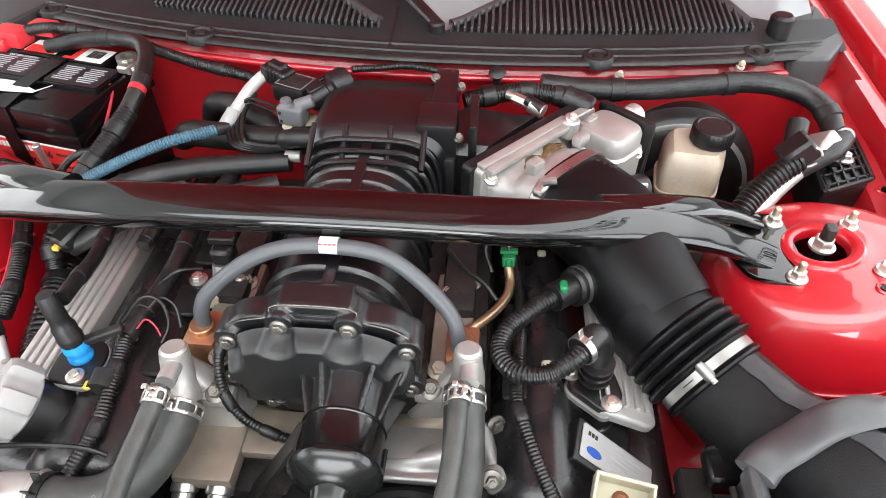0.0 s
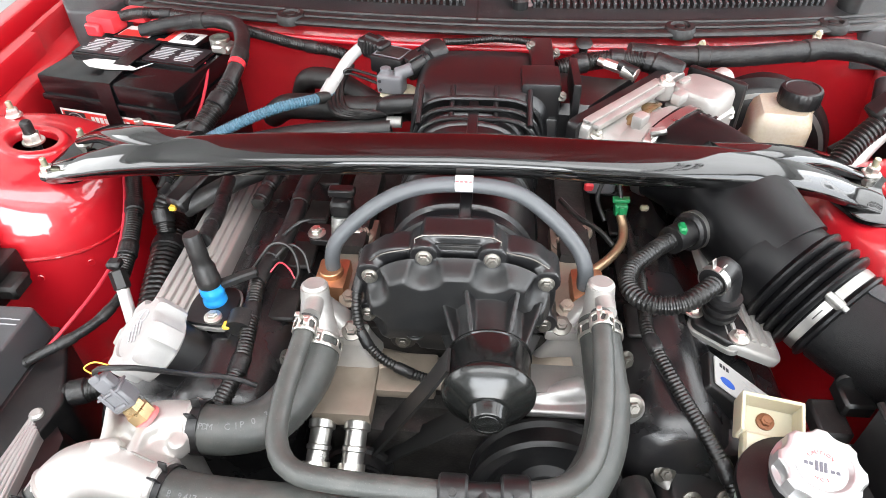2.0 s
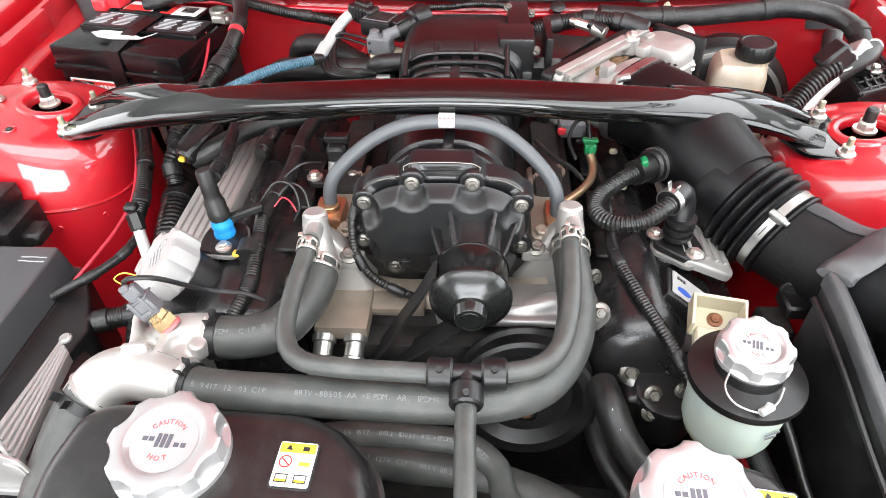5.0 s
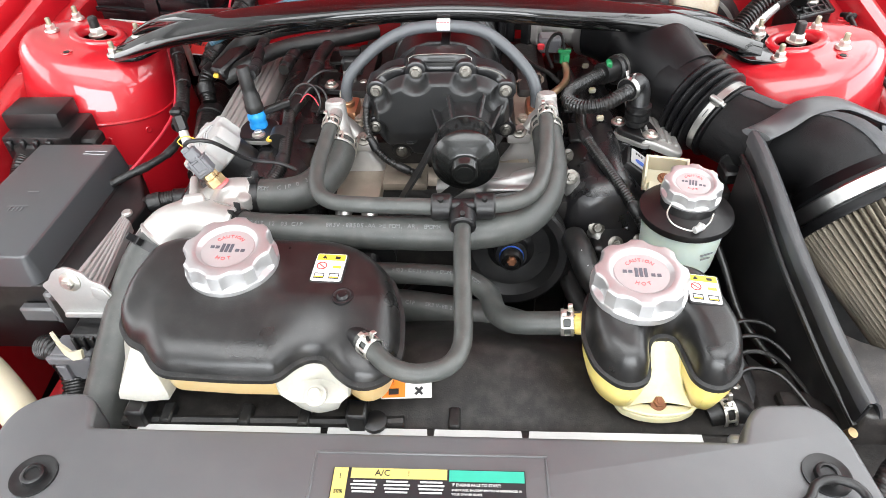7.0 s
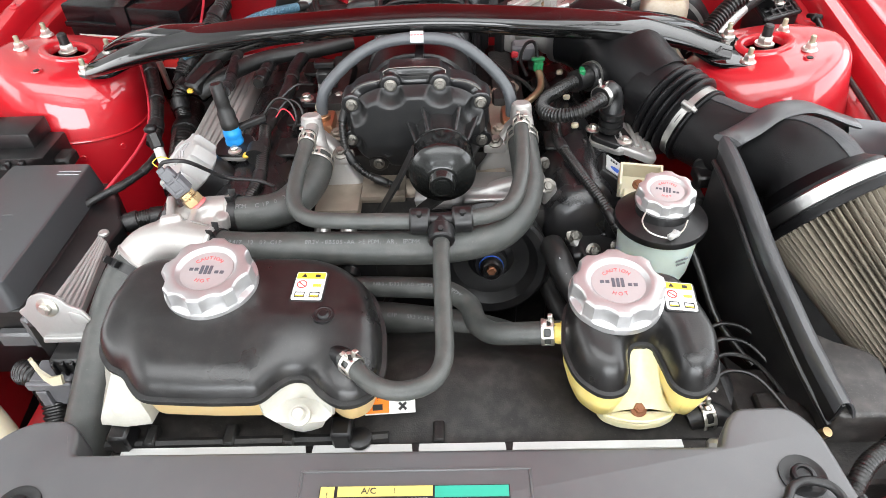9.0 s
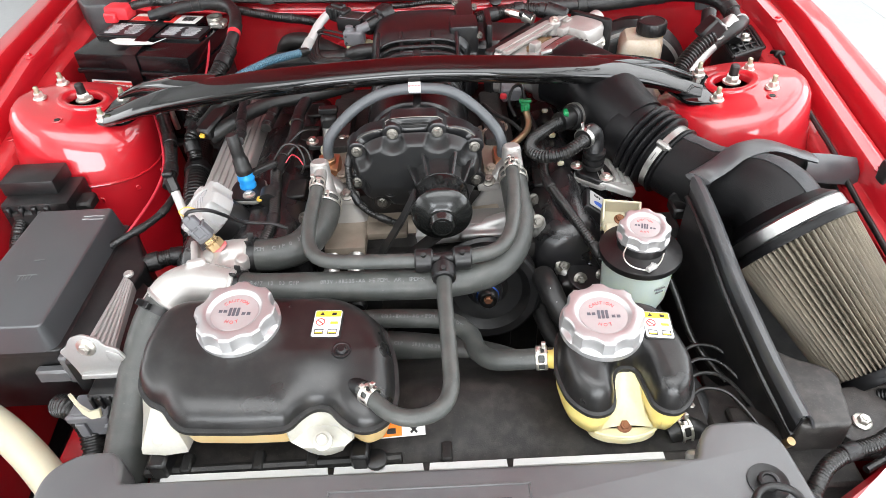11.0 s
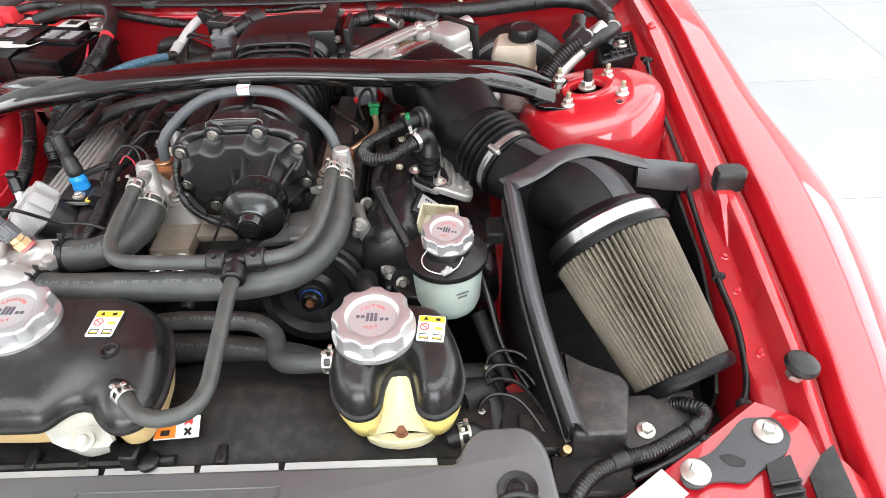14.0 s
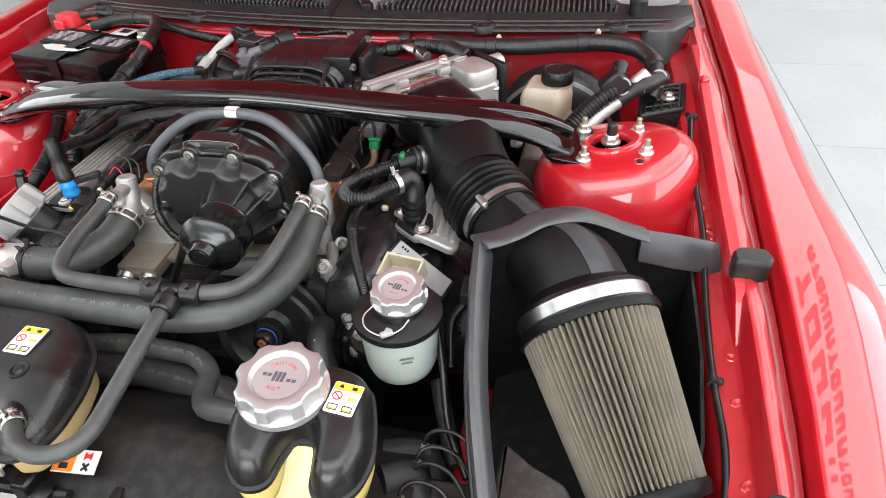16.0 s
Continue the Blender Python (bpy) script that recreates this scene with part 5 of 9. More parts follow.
def supercharger():
    cx = 0.025
    t = thing("supercharger", "satin black ribbed supercharger on top of the engine", "supercharger", (cx, 0.5, 0.80))
    # rotor case with ribs round it
    rings = []
    for i in range(121):
        y = 0.428 + 0.252 * i / 120
        rib = 0.0
        for c in (0.455, 0.475, 0.560, 0.584, 0.608, 0.632, 0.655):
            rib = max(rib, math.exp(-((y - c) / 0.0032) ** 4))
        hw = 0.082 + 0.0032 * rib
        zt = 0.939 + 0.0032 * rib
        rings.append(arch_ring(y, cx, hw, zt, 0.80))
    part("case", loft(rings), SATIN, t)
    part("spine", box((cx + 0.004, 0.555, 0.9405), (0.012, 0.245, 0.008), 0.0025, 2), SATIN, t)
    # rear plenum
    bm = loft([arch_ring(y, cx + 0.012, hw, zt, 0.84, k=5) for y, hw, zt in ((0.676, 0.080, 0.945), (0.684, 0.086, 0.953), (0.70, 0.090, 0.957), (0.78, 0.092, 0.952), (0.815, 0.092, 0.945), (0.83, 0.088, 0.935))])
    part("plenum", bm, SATIN, t)
    part("plenum_block", join(box((0.108, 0.712, 0.936), (0.048, 0.055, 0.055), 0.006, 2), box((0.112, 0.765, 0.940), (0.03, 0.12, 0.044), 0.005, 2), box((0.118, 0.700, 0.885), (0.026, 0.04, 0.07), 0.004, 2)), SATIN, t)
    # ribbed front slope of the plenum
    for y, hw, zt in ((0.640, 0.074, 0.941), (0.654, 0.077, 0.946), (0.668, 0.081, 0.952)):
        part("slope_rib", tube(arch_ring(y, cx + 0.008, hw, zt, 0.85, 30, 4.0), 0.0034, 8, 0.008), SATIN, t)
    for x in (-0.060, -0.022, 0.030, 0.070):
        part("slope_bar", rod((cx + x, 0.636, 0.934), (cx + x, 0.690, 0.956), 0.0034, 8), SATIN, t)
    part("parting_flange", box((0.150, 0.720, 0.925), (0.010, 0.075, 0.080), 0.003, 2), SATIN, t)
    for p in ((0.133, 0.690, 0.945), (0.130, 0.79, 0.955), (0.098, 0.80, 0.960)):
        part("bolt", hexbolt(p, (0.3, -0.5, 0.8), 0.0050, 1.3), BOLT, t)
    # arm from the plenum to the throttle body
    part("intake_arm", loft([[(x + dx, y + dy, z) for dx, dy, z in ((-0.045, -0.05, 0.868), (-0.045, -0.05, 0.922), (-0.036, -0.040, 0.932), (0.02, 0.03, 0.932), (0.03, 0.04, 0.925), (0.03, 0.04, 0.868))] for x, y in ((0.12, 0.752), (0.165, 0.74), (0.205, 0.735))]), SATIN, t)
    # front flange, its lugs fused to it
    F = [(-0.058, 0.938), (0.058, 0.938), (0.076, 0.930), (0.091, 0.912), (0.093, 0.872), (0.080, 0.836), (0.047, 0.814), (-0.047, 0.814), (-0.080, 0.836), (-0.093, 0.872), (-0.091, 0.912), (-0.076, 0.930)]
    m = Matrix.Translation((cx, 0, 0)) @ Matrix(((1, 0, 0, 0), (0, 0, -1, 0), (0, 1, 0, 0), (0, 0, 0, 1)))
    bolts = ((-0.005, 0.934), (0.056, 0.934), (-0.056, 0.909), (0.106, 0.908), (-0.062, 0.858), (0.108, 0.853), (0.086, 0.824), (-0.030, 0.820))
    shape = join(prism(F, -0.436, -0.410, 0.012, 0.003, m), *[rod((x, 0.436, z), (x, 0.404, z), 0.0135, 20) for x, z in bolts], box((cx, 0.428, 0.944), (0.066, 0.030, 0.016), 0.003, 2), box((cx, 0.418, 0.939), (0.056, 0.012, 0.012), 0.003, 2))
    part("flange", fused(shape, 0.0022, 3), SATIN, t)
    # flat cover, relieved round each bolt
    G = []
    for i in range(96):
        a = 2 * math.pi * i / 96
        ca, sa = math.cos(a), math.sin(a)
        G.append(Vector((0.087 * math.copysign(abs(ca) ** 0.72, ca), 0.874 + (0.060 if sa > 0 else 0.058) * math.copysign(abs(sa) ** 0.72, sa))))

    def ease(v):
        v = min(1.0, max(0.0, v))
        return v * v * (3 - 2 * v)

    def bulge(x, z, d):
        h = ease((d + 0.001) / 0.010)
        for bx, bz in bolts:
            h = min(h, 0.06 + ease((math.hypot(x + cx - bx, z - bz) - 0.0110) / 0.0115)) if h > 0.06 else h
        lower = 0.006 * ease((0.862 - z) / 0.03) * ease((0.05 - x) / 0.03)
        return 0.405 + 0.021 * h - lower * h
    part("cover", xf(dome(G, bulge, 0.0021), m @ Matrix.Translation((0, 0, -0.81))), COVER, t, smooth=70)
    part("edge_line", tube([(cx - 0.088, 0.4095, 0.916), (cx - 0.068, 0.4085, 0.932), (cx - 0.040, 0.4095, 0.940), (cx - 0.0325, 0.4130, 0.9515), (cx + 0.0325, 0.4130, 0.9515), (cx + 0.040, 0.4095, 0.940), (cx + 0.068, 0.4085, 0.932), (cx + 0.088, 0.4095, 0.916)], 0.00065, 6, 0.004), BOLT, t, "worn bright edge")
    part("slot", join(box((cx, 0.4118, 0.9400), (0.048, 0.003, 0.0055), 0.001, 1), box((cx, 0.4115, 0.9440), (0.050, 0.0024, 0.0010), 0.0003, 1)), PLASTIC_DULL, t)
    for x, z in bolts:
        part("bolt", hexbolt((x, 0.4035, z), (0, -1, 0.1), 0.0055, 1.4), BOLT, t, "grey brown flange bolt")
    part("drain_plug", lathe([(0.0105, 0), (0.0105, 0.002), (0.0085, 0.003), (0.0075, 0.001), (0.0062, 0.0025), (0.0050, 0.0025), (0.0040, 0.0005), (0.001, 0.0005)], 24, aim((-0.015, 0.3895, 0.850), (0, -1, 0))), COVER, t)
    # snout with its webs, and the pulley
    sx, sz = 0.057, 0.870
    snout = [loft([[(sx + math.cos(q) * w + o, y, sz + math.sin(q) * w) for q in (2 * math.pi * i / 40 for i in range(40))] for y, w, o in ((0.392, 0.0400, -0.003), (0.384, 0.0350, -0.002), (0.366, 0.0325, 0.0), (0.346, 0.0315, 0.0))])]
    for k in (28, 62, 118, 152, 205, -25):
        a = radians(k)
        r = Vector((math.cos(a), 0, math.sin(a)))
        q = Vector((sx, 0, sz))
        snout.append(loft([[q + r * rad + Vector((0, y, 0)) + r.cross(Vector((0, 1, 0))) * o for rad, y in ((0.026, 0.392), (0.053, 0.392), (0.0365, 0.347), (0.026, 0.347))] for o in (-0.0024, 0.0024)]))
    part("snout", fused(join(*snout), 0.0016, 2), COVER, t)
    p = thing("pulley", "satin black supercharger pulley with a domed nose", "pulley", (sx, 0.29, sz - 0.04))
    pm = aim((sx, 0.347, sz), (0, -1, 0)) @ Matrix.Diagonal((0.94, 0.94, 1, 1))
    part("drum", lathe([(0.030, -0.001), (0.0390, 0.0), (0.0398, 0.0012), (0.0398, 0.0026), (0.0386, 0.0034), (0.0384, 0.0335), (0.0400, 0.0356), (0.0420, 0.0376), (0.0428, 0.0400), (0.0426, 0.0415), (0.030, 0.0420)], 80, pm), PULLEY, p, "gloss black drum", smooth=50)
    part("nose_cone", lathe([(0.030, 0.0400), (0.0426, 0.0416), (0.0420, 0.0440), (0.0400, 0.0466), (0.0362, 0.0496), (0.0312, 0.0528), (0.0272, 0.0550), (0.0240, 0.0566), (0.0215, 0.0584), (0.0192, 0.0592), (0.001, 0.0592)], 80, pm), PULLEY_FACE, p, "satin nose cone", smooth=50)
    part("centre_nut", lathe([(0.0180, 0.0588), (0.0176, 0.0606), (0.0166, 0.0630), (0.0160, 0.0690), (0.0150, 0.0704), (0.0132, 0.0708), (0.0122, 0.0704), (0.0118, 0.0694), (0.0110, 0.0694), (0.0104, 0.0702), (0.001, 0.0706)], 48, pm), PULLEY_FACE, p, "satin centre nut", smooth=40)
    # belt down to the crank
    b = thing("drive_belt", "black ribbed drive belt round the pulley", "belt", (0.0, 0.33, 0.7))
    run = [(sx - 0.036, sz + 0.017), (sx - 0.055, sz - 0.022), (sx - 0.109, sz - 0.118), (sx - 0.17, sz - 0.234)]
    part("run", strip([[(x, y, z) for x, z in run] for y in (0.315, 0.341)], 0.003), BELT, b)
    back = [(sx + 0.036, sz - 0.017), (sx - 0.02, sz - 0.062), (sx - 0.10, sz - 0.135), (sx - 0.16, sz - 0.22)]
    part("return_run", strip([[(x, y, z) for x, z in back] for y in (0.315, 0.341)], 0.003), BELT, b)


COVER = mat("fine_black_casting", (0.0075, 0.0078, 0.0082), 0.40, 0, 0.2, 1600, 0.05, 24, 0.05, spec=0.6, dust=0.02)
BOLT = mat("dull_plated_bolt", (0.185, 0.175, 0.155), 0.36, 0.8, 0.2, 500, 0.08, 60, 0.1)
PULLEY_FACE = mat("satin_pulley_nose", (0.009, 0.0095, 0.009), 0.20, 0, 0.2, 900, 0.012, 20, 0.05, spec=0.65)
PULLEY = mat("satin_black_pulley", (0.006, 0.006, 0.006), 0.15, 0, 0.2, 900, 0.008, 20, 0.04, spec=0.5)
supercharger()

ARCH = [(-0.106, 0.455, 0.862), (-0.105, 0.457, 0.886), (-0.094, 0.462, 0.908), (-0.058, 0.473, 0.938), (-0.018, 0.479, 0.956), (0.03, 0.481, 0.960), (0.076, 0.479, 0.954), (0.110, 0.470, 0.934), (0.138, 0.459, 0.906), (0.148, 0.451, 0.885), (0.150, 0.448, 0.860)]
arch = hose("arch_hose", ARCH, 0.0078, HOSE_GREY, "pale grey hose arching over the supercharger", step=0.006)
part("tag", lathe([(0.0078, -0.0085), (0.0083, -0.0085), (0.0083, 0.0085), (0.0078, 0.0085)], 24, aim((0.027, 0.481, 0.961), (1, 0, 0))), PAPER, arch, "white printed tag")
part("tag_print", join(*[box((0.0205 + 0.0042 * i, 0.4762 - 0.0016 * k, 0.9668 - 0.0045 * k), (0.0035, 0.003, 0.0016), 0) for i in range(4) for k in (0, 1)]), PALE_RED_INK, arch)

for x, lab, sx in ((-0.108, "copper coloured hose block beside the supercharger", -1), (0.154, "copper coloured hose block beside the supercharger", 1)):
    t = thing("hose_block", lab, "hose block", (x, 0.45, 0.83), "hose blocks")
    part("block", box((x, 0.455, 0.846), (0.034, 0.046, 0.034), 0.006, 2), BRASS, t)
    part("collar", rod((x + 0.0 * sx, 0.453, 0.86), (x, 0.453, 0.870), 0.0125, 20, bevel=0.001), BRASS, t)
    part("base", box((x - 0.012 * sx, 0.50, 0.838), (0.042, 0.13, 0.020), 0.005, 2), CAST_TAN, t, "brownish cast flange")
    for q in ((x - 0.022 * sx, 0.43, 0.85), (x - 0.020 * sx, 0.53, 0.85), (x + 0.004 * sx, 0.55, 0.85)):
        part("bolt", hexbolt(q, (0, -0.2, 1), 0.0075, 1.5), CAST_TAN, t)
    part("rail", box((x - 0.008 * sx, 0.58, 0.845), (0.036, 0.16, 0.03), 0.008, 2), DARK_IRON, t, "dark rail")


def crossover():
    t = thing("coolant_crossover", "cast aluminium coolant crossover with two upright necks", "casting", (0.03, 0.4, 0.76))
    for x, y, z, sx in ((-0.110, 0.402, 0.893, -1), (0.160, 0.424, 0.890, 1)):
        part("neck", tube([(x, y, z), (x, y - 0.003, z - 0.012), (x + 0.001, y - 0.010, z - 0.028), (x + 0.003 * -sx, y - 0.024, z - 0.044)], 0.015, 20, 0.004, radii=[0.0132, 0.0145, 0.0168, 0.0205]), CAST, t)
        part("neck_top", rod((x, y, z - 0.002), (x, y + 0.001, z + 0.004), 0.0126, 24, bevel=0.003), CAST, t)
        part("stub", rod((x + 0.002, y - 0.012, z - 0.008), (x + 0.003, y - 0.032, z - 0.006), 0.0088, 16), CAST, t)

        def slab(zz, x0, x1, y0, y1, r):
            return [(p.x, p.y, zz) for p in rounded([Vector(q) for q in ((x0, y0), (x1, y0), (x1, y1), (x0, y1))], r, 4)]
        lo, hi = sorted((x + sx * 0.012, x - sx * 0.058))
        mid0, mid1 = sorted((x + sx * 0.010, x - sx * 0.036))
        up0, up1 = sorted((x + sx * 0.008, x - sx * 0.010))
        part("foot", loft([slab(z - 0.105, lo, hi, y - 0.024, y + 0.022, 0.010), slab(z - 0.085, lo, hi, y - 0.022, y + 0.020, 0.010), slab(z - 0.050, mid0, mid1, y - 0.014, y + 0.014, 0.008), slab(z - 0.018, up0, up1, y - 0.008, y + 0.010, 0.006)]), CAST, t)
        part("ear", box((x - sx * 0.034, y - 0.012, z - 0.052), (0.032, 0.020, 0.014), 0.005, 2), CAST, t)
        part("bolt", hexbolt((x - sx * 0.034, y - 0.014, z - 0.044), (0, -0.4, 1), 0.0065, 1.6), BOLT, t)
        part("bolt", hexbolt((x + sx * 0.030, y - 0.03, z - 0.072), (sx * 0.5, -0.8, 0.4), 0.0062, 1.6), BOLT, t)
    part("bridge", tube([(-0.085, 0.40, 0.786), (-0.03, 0.392, 0.778), (0.03, 0.39, 0.775), (0.09, 0.395, 0.779), (0.14, 0.41, 0.786)], 0.024, 16, 0.01), CAST_TAN, t)
    part("lower_web", box((0.03, 0.405, 0.765), (0.24, 0.05, 0.05), 0.012, 2), CAST_GREY, t)
    b = thing("pipe_bracket", "tan pressed metal bracket with two short pipes", "bracket", (-0.08, 0.36, 0.77))
    part("plate", box((-0.081, 0.356, 0.794), (0.058, 0.066, 0.020), 0.005, 2, pose(0, 0, 0, 0, 0, 0)), CAST_TAN, b)
    part("lip", box((-0.024, 0.380, 0.795), (0.060, 0.050, 0.012), 0.004, 2), CAST_TAN, b)
    for x in (-0.100, -0.066):
        part("pipe", join(rod((x, 0.330, 0.788), (x - 0.002, 0.285, 0.762), 0.0105, 20), rod((x, 0.328, 0.787), (x, 0.320, 0.783), 0.013, 20, bevel=0.001), rod((x - 0.0008, 0.308, 0.776), (x - 0.001, 0.303, 0.773), 0.0118, 20, bevel=0.001)), STEEL, b, "bright steel pipe stub")
        cm = aim((x - 0.002, 0.290, 0.765), (0, -0.87, -0.5))
        part("pipe_clamp", join(lathe([(0.0112, -0.005), (0.0130, -0.005), (0.0130, 0.005), (0.0112, 0.005)], 24, cm, ring=True), *[box((q, -0.0150, 0), (0.0022, 0.008, 0.009), 0.0006, 1, cm) for q in (-0.004, 0.004)]), ZINC, b, "spring clamp")
    g = thing("idler_bracket", "grey cast bracket below the pulley", "bracket", (0.10, 0.35, 0.76))
    part("arm", fused(join(tube([(0.02, 0.366, 0.785), (0.09, 0.358, 0.795), (0.15, 0.366, 0.805)], 0.014, 12, 0.008), box((0.118, 0.352, 0.800), (0.072, 0.030, 0.010), 0.002, 1, None)), 0.0022, 2), ALLOY, g)
    part("plate", box((0.118, 0.372, 0.795), (0.075, 0.036, 0.036), 0.006, 2, pose(0, 0, 0, 0, 0, 0)), CAST_GREY, g)
    part("case", box((0.110, 0.366, 0.742), (0.085, 0.028, 0.050), 0.006, 2), PLASTIC, g, "black plastic case")
    tm = Matrix.Translation((0.110, 0.3505, 0.750)) @ pose(0, 0, 0, 60, 0, 0)
    part("tag", flat_bar(0, 0, 0.026, 0.018, tm), PAPER, g, "white bar code tag")
    part("tag_head", flat_bar(0, 0.0065, 0.026, 0.005, tm, 0.0006), ORANGE_INK, g)
    part("tag_bars", join(*[flat_bar(-0.0085 + 0.0024 * i, -0.002, 0.0012, 0.009, tm, 0.0006) for i in range(8)]), INK, g)


crossover()


def valve_cover(sx):
    """One black cam cover with its ribbed grey coil cover. sx: -1 or 1 side of the engine's middle line."""
    cx = 0.025
    t = thing("cam_cover", "black cam cover with a ribbed grey metal coil cover", "cam cover", (cx + sx * 0.24, 0.5, 0.76), "cam covers")
    rings = []
    for y, d in ((0.305, 0.016), (0.315, 0.004), (0.33, 0.0), (0.74, 0.0), (0.76, 0.01)):
        if sx > 0:
            prof = [(0.155, 0.70), (0.160, 0.795), (0.168, 0.812), (0.185, 0.826), (0.212, 0.835), (0.228, 0.832), (0.242, 0.816), (0.262, 0.792), (0.325, 0.752), (0.342, 0.742), (0.352, 0.73), (0.355, 0.70)]
        else:
            prof = [(0.155, 0.70), (0.160, 0.795), (0.168, 0.812), (0.185, 0.824), (0.215, 0.836), (0.235, 0.838), (0.252, 0.830), (0.268, 0.812), (0.330, 0.805), (0.345, 0.79), (0.352, 0.77), (0.355, 0.70)]
        rings.append([(cx + sx * (x + (d if x < 0.2 else -d if x > 0.3 else 0)), y, z - d) for x, z in prof])
    part("cover", loft(rings), CAM_BLACK, t)
    # coil cover lying on the outer slope
    a = 10 * sx
    L = 0.35
    m = Matrix.Translation((cx + sx * (0.297 if sx < 0 else 0.292), 0.56 if sx < 0 else 0.578, 0.833 if sx < 0 else 0.826)) @ pose(0, 0, 0, 0, a if sx < 0 else 24, 0)
    part("coil_cover", prism([(-0.033, -L / 2), (0.033, -L / 2), (0.033, L / 2), (-0.033, L / 2)], -0.02 if sx < 0 else -0.010, 0.0, 0.014, 0.004, m), COIL, t, "ribbed grey metal coil cover")
    for k in range(5):
        part("rib", box((-0.0225 + 0.0112 * k, 0, 0.001), (0.0066, L - 0.03, 0.005), 0.0018, 2, m), COIL, t)
    # raised humps and pockets on the inner face
    for y in (0.44, 0.52, 0.60, 0.68):
        part("pocket", box((cx + sx * 0.185, y, 0.826), (0.030, 0.045, 0.006), 0.002, 1, None), PLASTIC_DULL, t)
        part("clip", box((cx + sx * 0.213, y + 0.012, 0.8415), (0.010, 0.007, 0.008), 0.002, 1), CREAM, t, "cream clip")
    if sx < 0:
        lumps = [rod((-0.224, 0.388, 0.72), (-0.222, 0.386, 0.814), 0.034, 20, 0.027, 0.008), rod((-0.222, 0.420, 0.74), (-0.222, 0.416, 0.842), 0.034, 20, 0.024), rod((-0.170, 0.345, 0.72), (-0.168, 0.350, 0.806), 0.040, 20, 0.032, 0.008), rod((-0.250, 0.330, 0.72), (-0.248, 0.335, 0.800), 0.030, 20, 0.024, 0.006), box((-0.205, 0.37, 0.765), (0.12, 0.10, 0.05), 0.01, 2)]
    else:
        lumps = [rod((0.285, 0.445, 0.72), (0.284, 0.440, 0.825), 0.046, 20, 0.027), rod((0.232, 0.350, 0.72), (0.232, 0.352, 0.800), 0.036, 20, 0.028, 0.008), rod((0.268, 0.322, 0.70), (0.268, 0.326, 0.775), 0.030, 20, 0.024, 0.006), box((0.275, 0.378, 0.772), (0.10, 0.10, 0.045), 0.01, 2, None)]
    part("front_moulding", fused(join(*lumps), 0.003, 4), CAM_BLACK, t)
    part("front_hump", join(lathe([(0.026, 0.76), (0.024, 0.800), (0.018, 0.810), (0.001, 0.812)], 24, Matrix.Translation((cx + sx * 0.19, 0.33, 0))), lathe([(0.020, 0.76), (0.018, 0.796), (0.014, 0.803), (0.001, 0.805)], 24, Matrix.Translation((cx + sx * 0.25, 0.318, 0)))), PLASTIC, t)
    return t


valve_cover(-1)
valve_cover(1)


def oil_cap():
    p, d = Vector((-0.259, 0.362, 0.844)), Vector((-0.60, -0.16, 0.78))
    t = thing("oil_cap", "white fluted plastic oil filler cap", "oil cap", p)

    def lob(a, i):
        ph = (a * 6 / (2 * math.pi)) % 1.0 - 0.5
        s = max(0.0, 1 - (ph / 0.30) ** 4) ** 0.7
        return 1 - 0.19 * s if 2 <= i <= 6 else 1
    part("cap", lathe([(0.031, -0.006), (0.033, -0.004), (0.0398, -0.001), (0.0405, 0.002), (0.0405, 0.023), (0.0395, 0.0265), (0.0375, 0.0285), (0.0290, 0.0292), (0.0250, 0.0292), (0.0235, 0.0272), (0.001, 0.0272)], 216, aim(p, d), lob), PORCELAIN, t, smooth=30)
    part("embossing", join(*[flat_bar(0, 0.009 - 0.0055 * k, w, 0.0020, aim(p, d) @ Matrix.Translation((0, 0, 0.0279))) for k, w in enumerate((0.018, 0.026, 0.022, 0.014))]), GREY_INK, t)
    part("pictogram", lathe([(0.007, 0), (0.007, 0.0006), (0.0056, 0.0006), (0.0056, 0)], 24, aim(p, d) @ Matrix.Translation((-0.014, 0.012, 0.0276)), ring=True), GREY_INK, t)
    part("neck", rod(p - d.normalized() * 0.05, p + d.normalized() * 0.002, 0.031, 24), PLASTIC, t)


oil_cap()


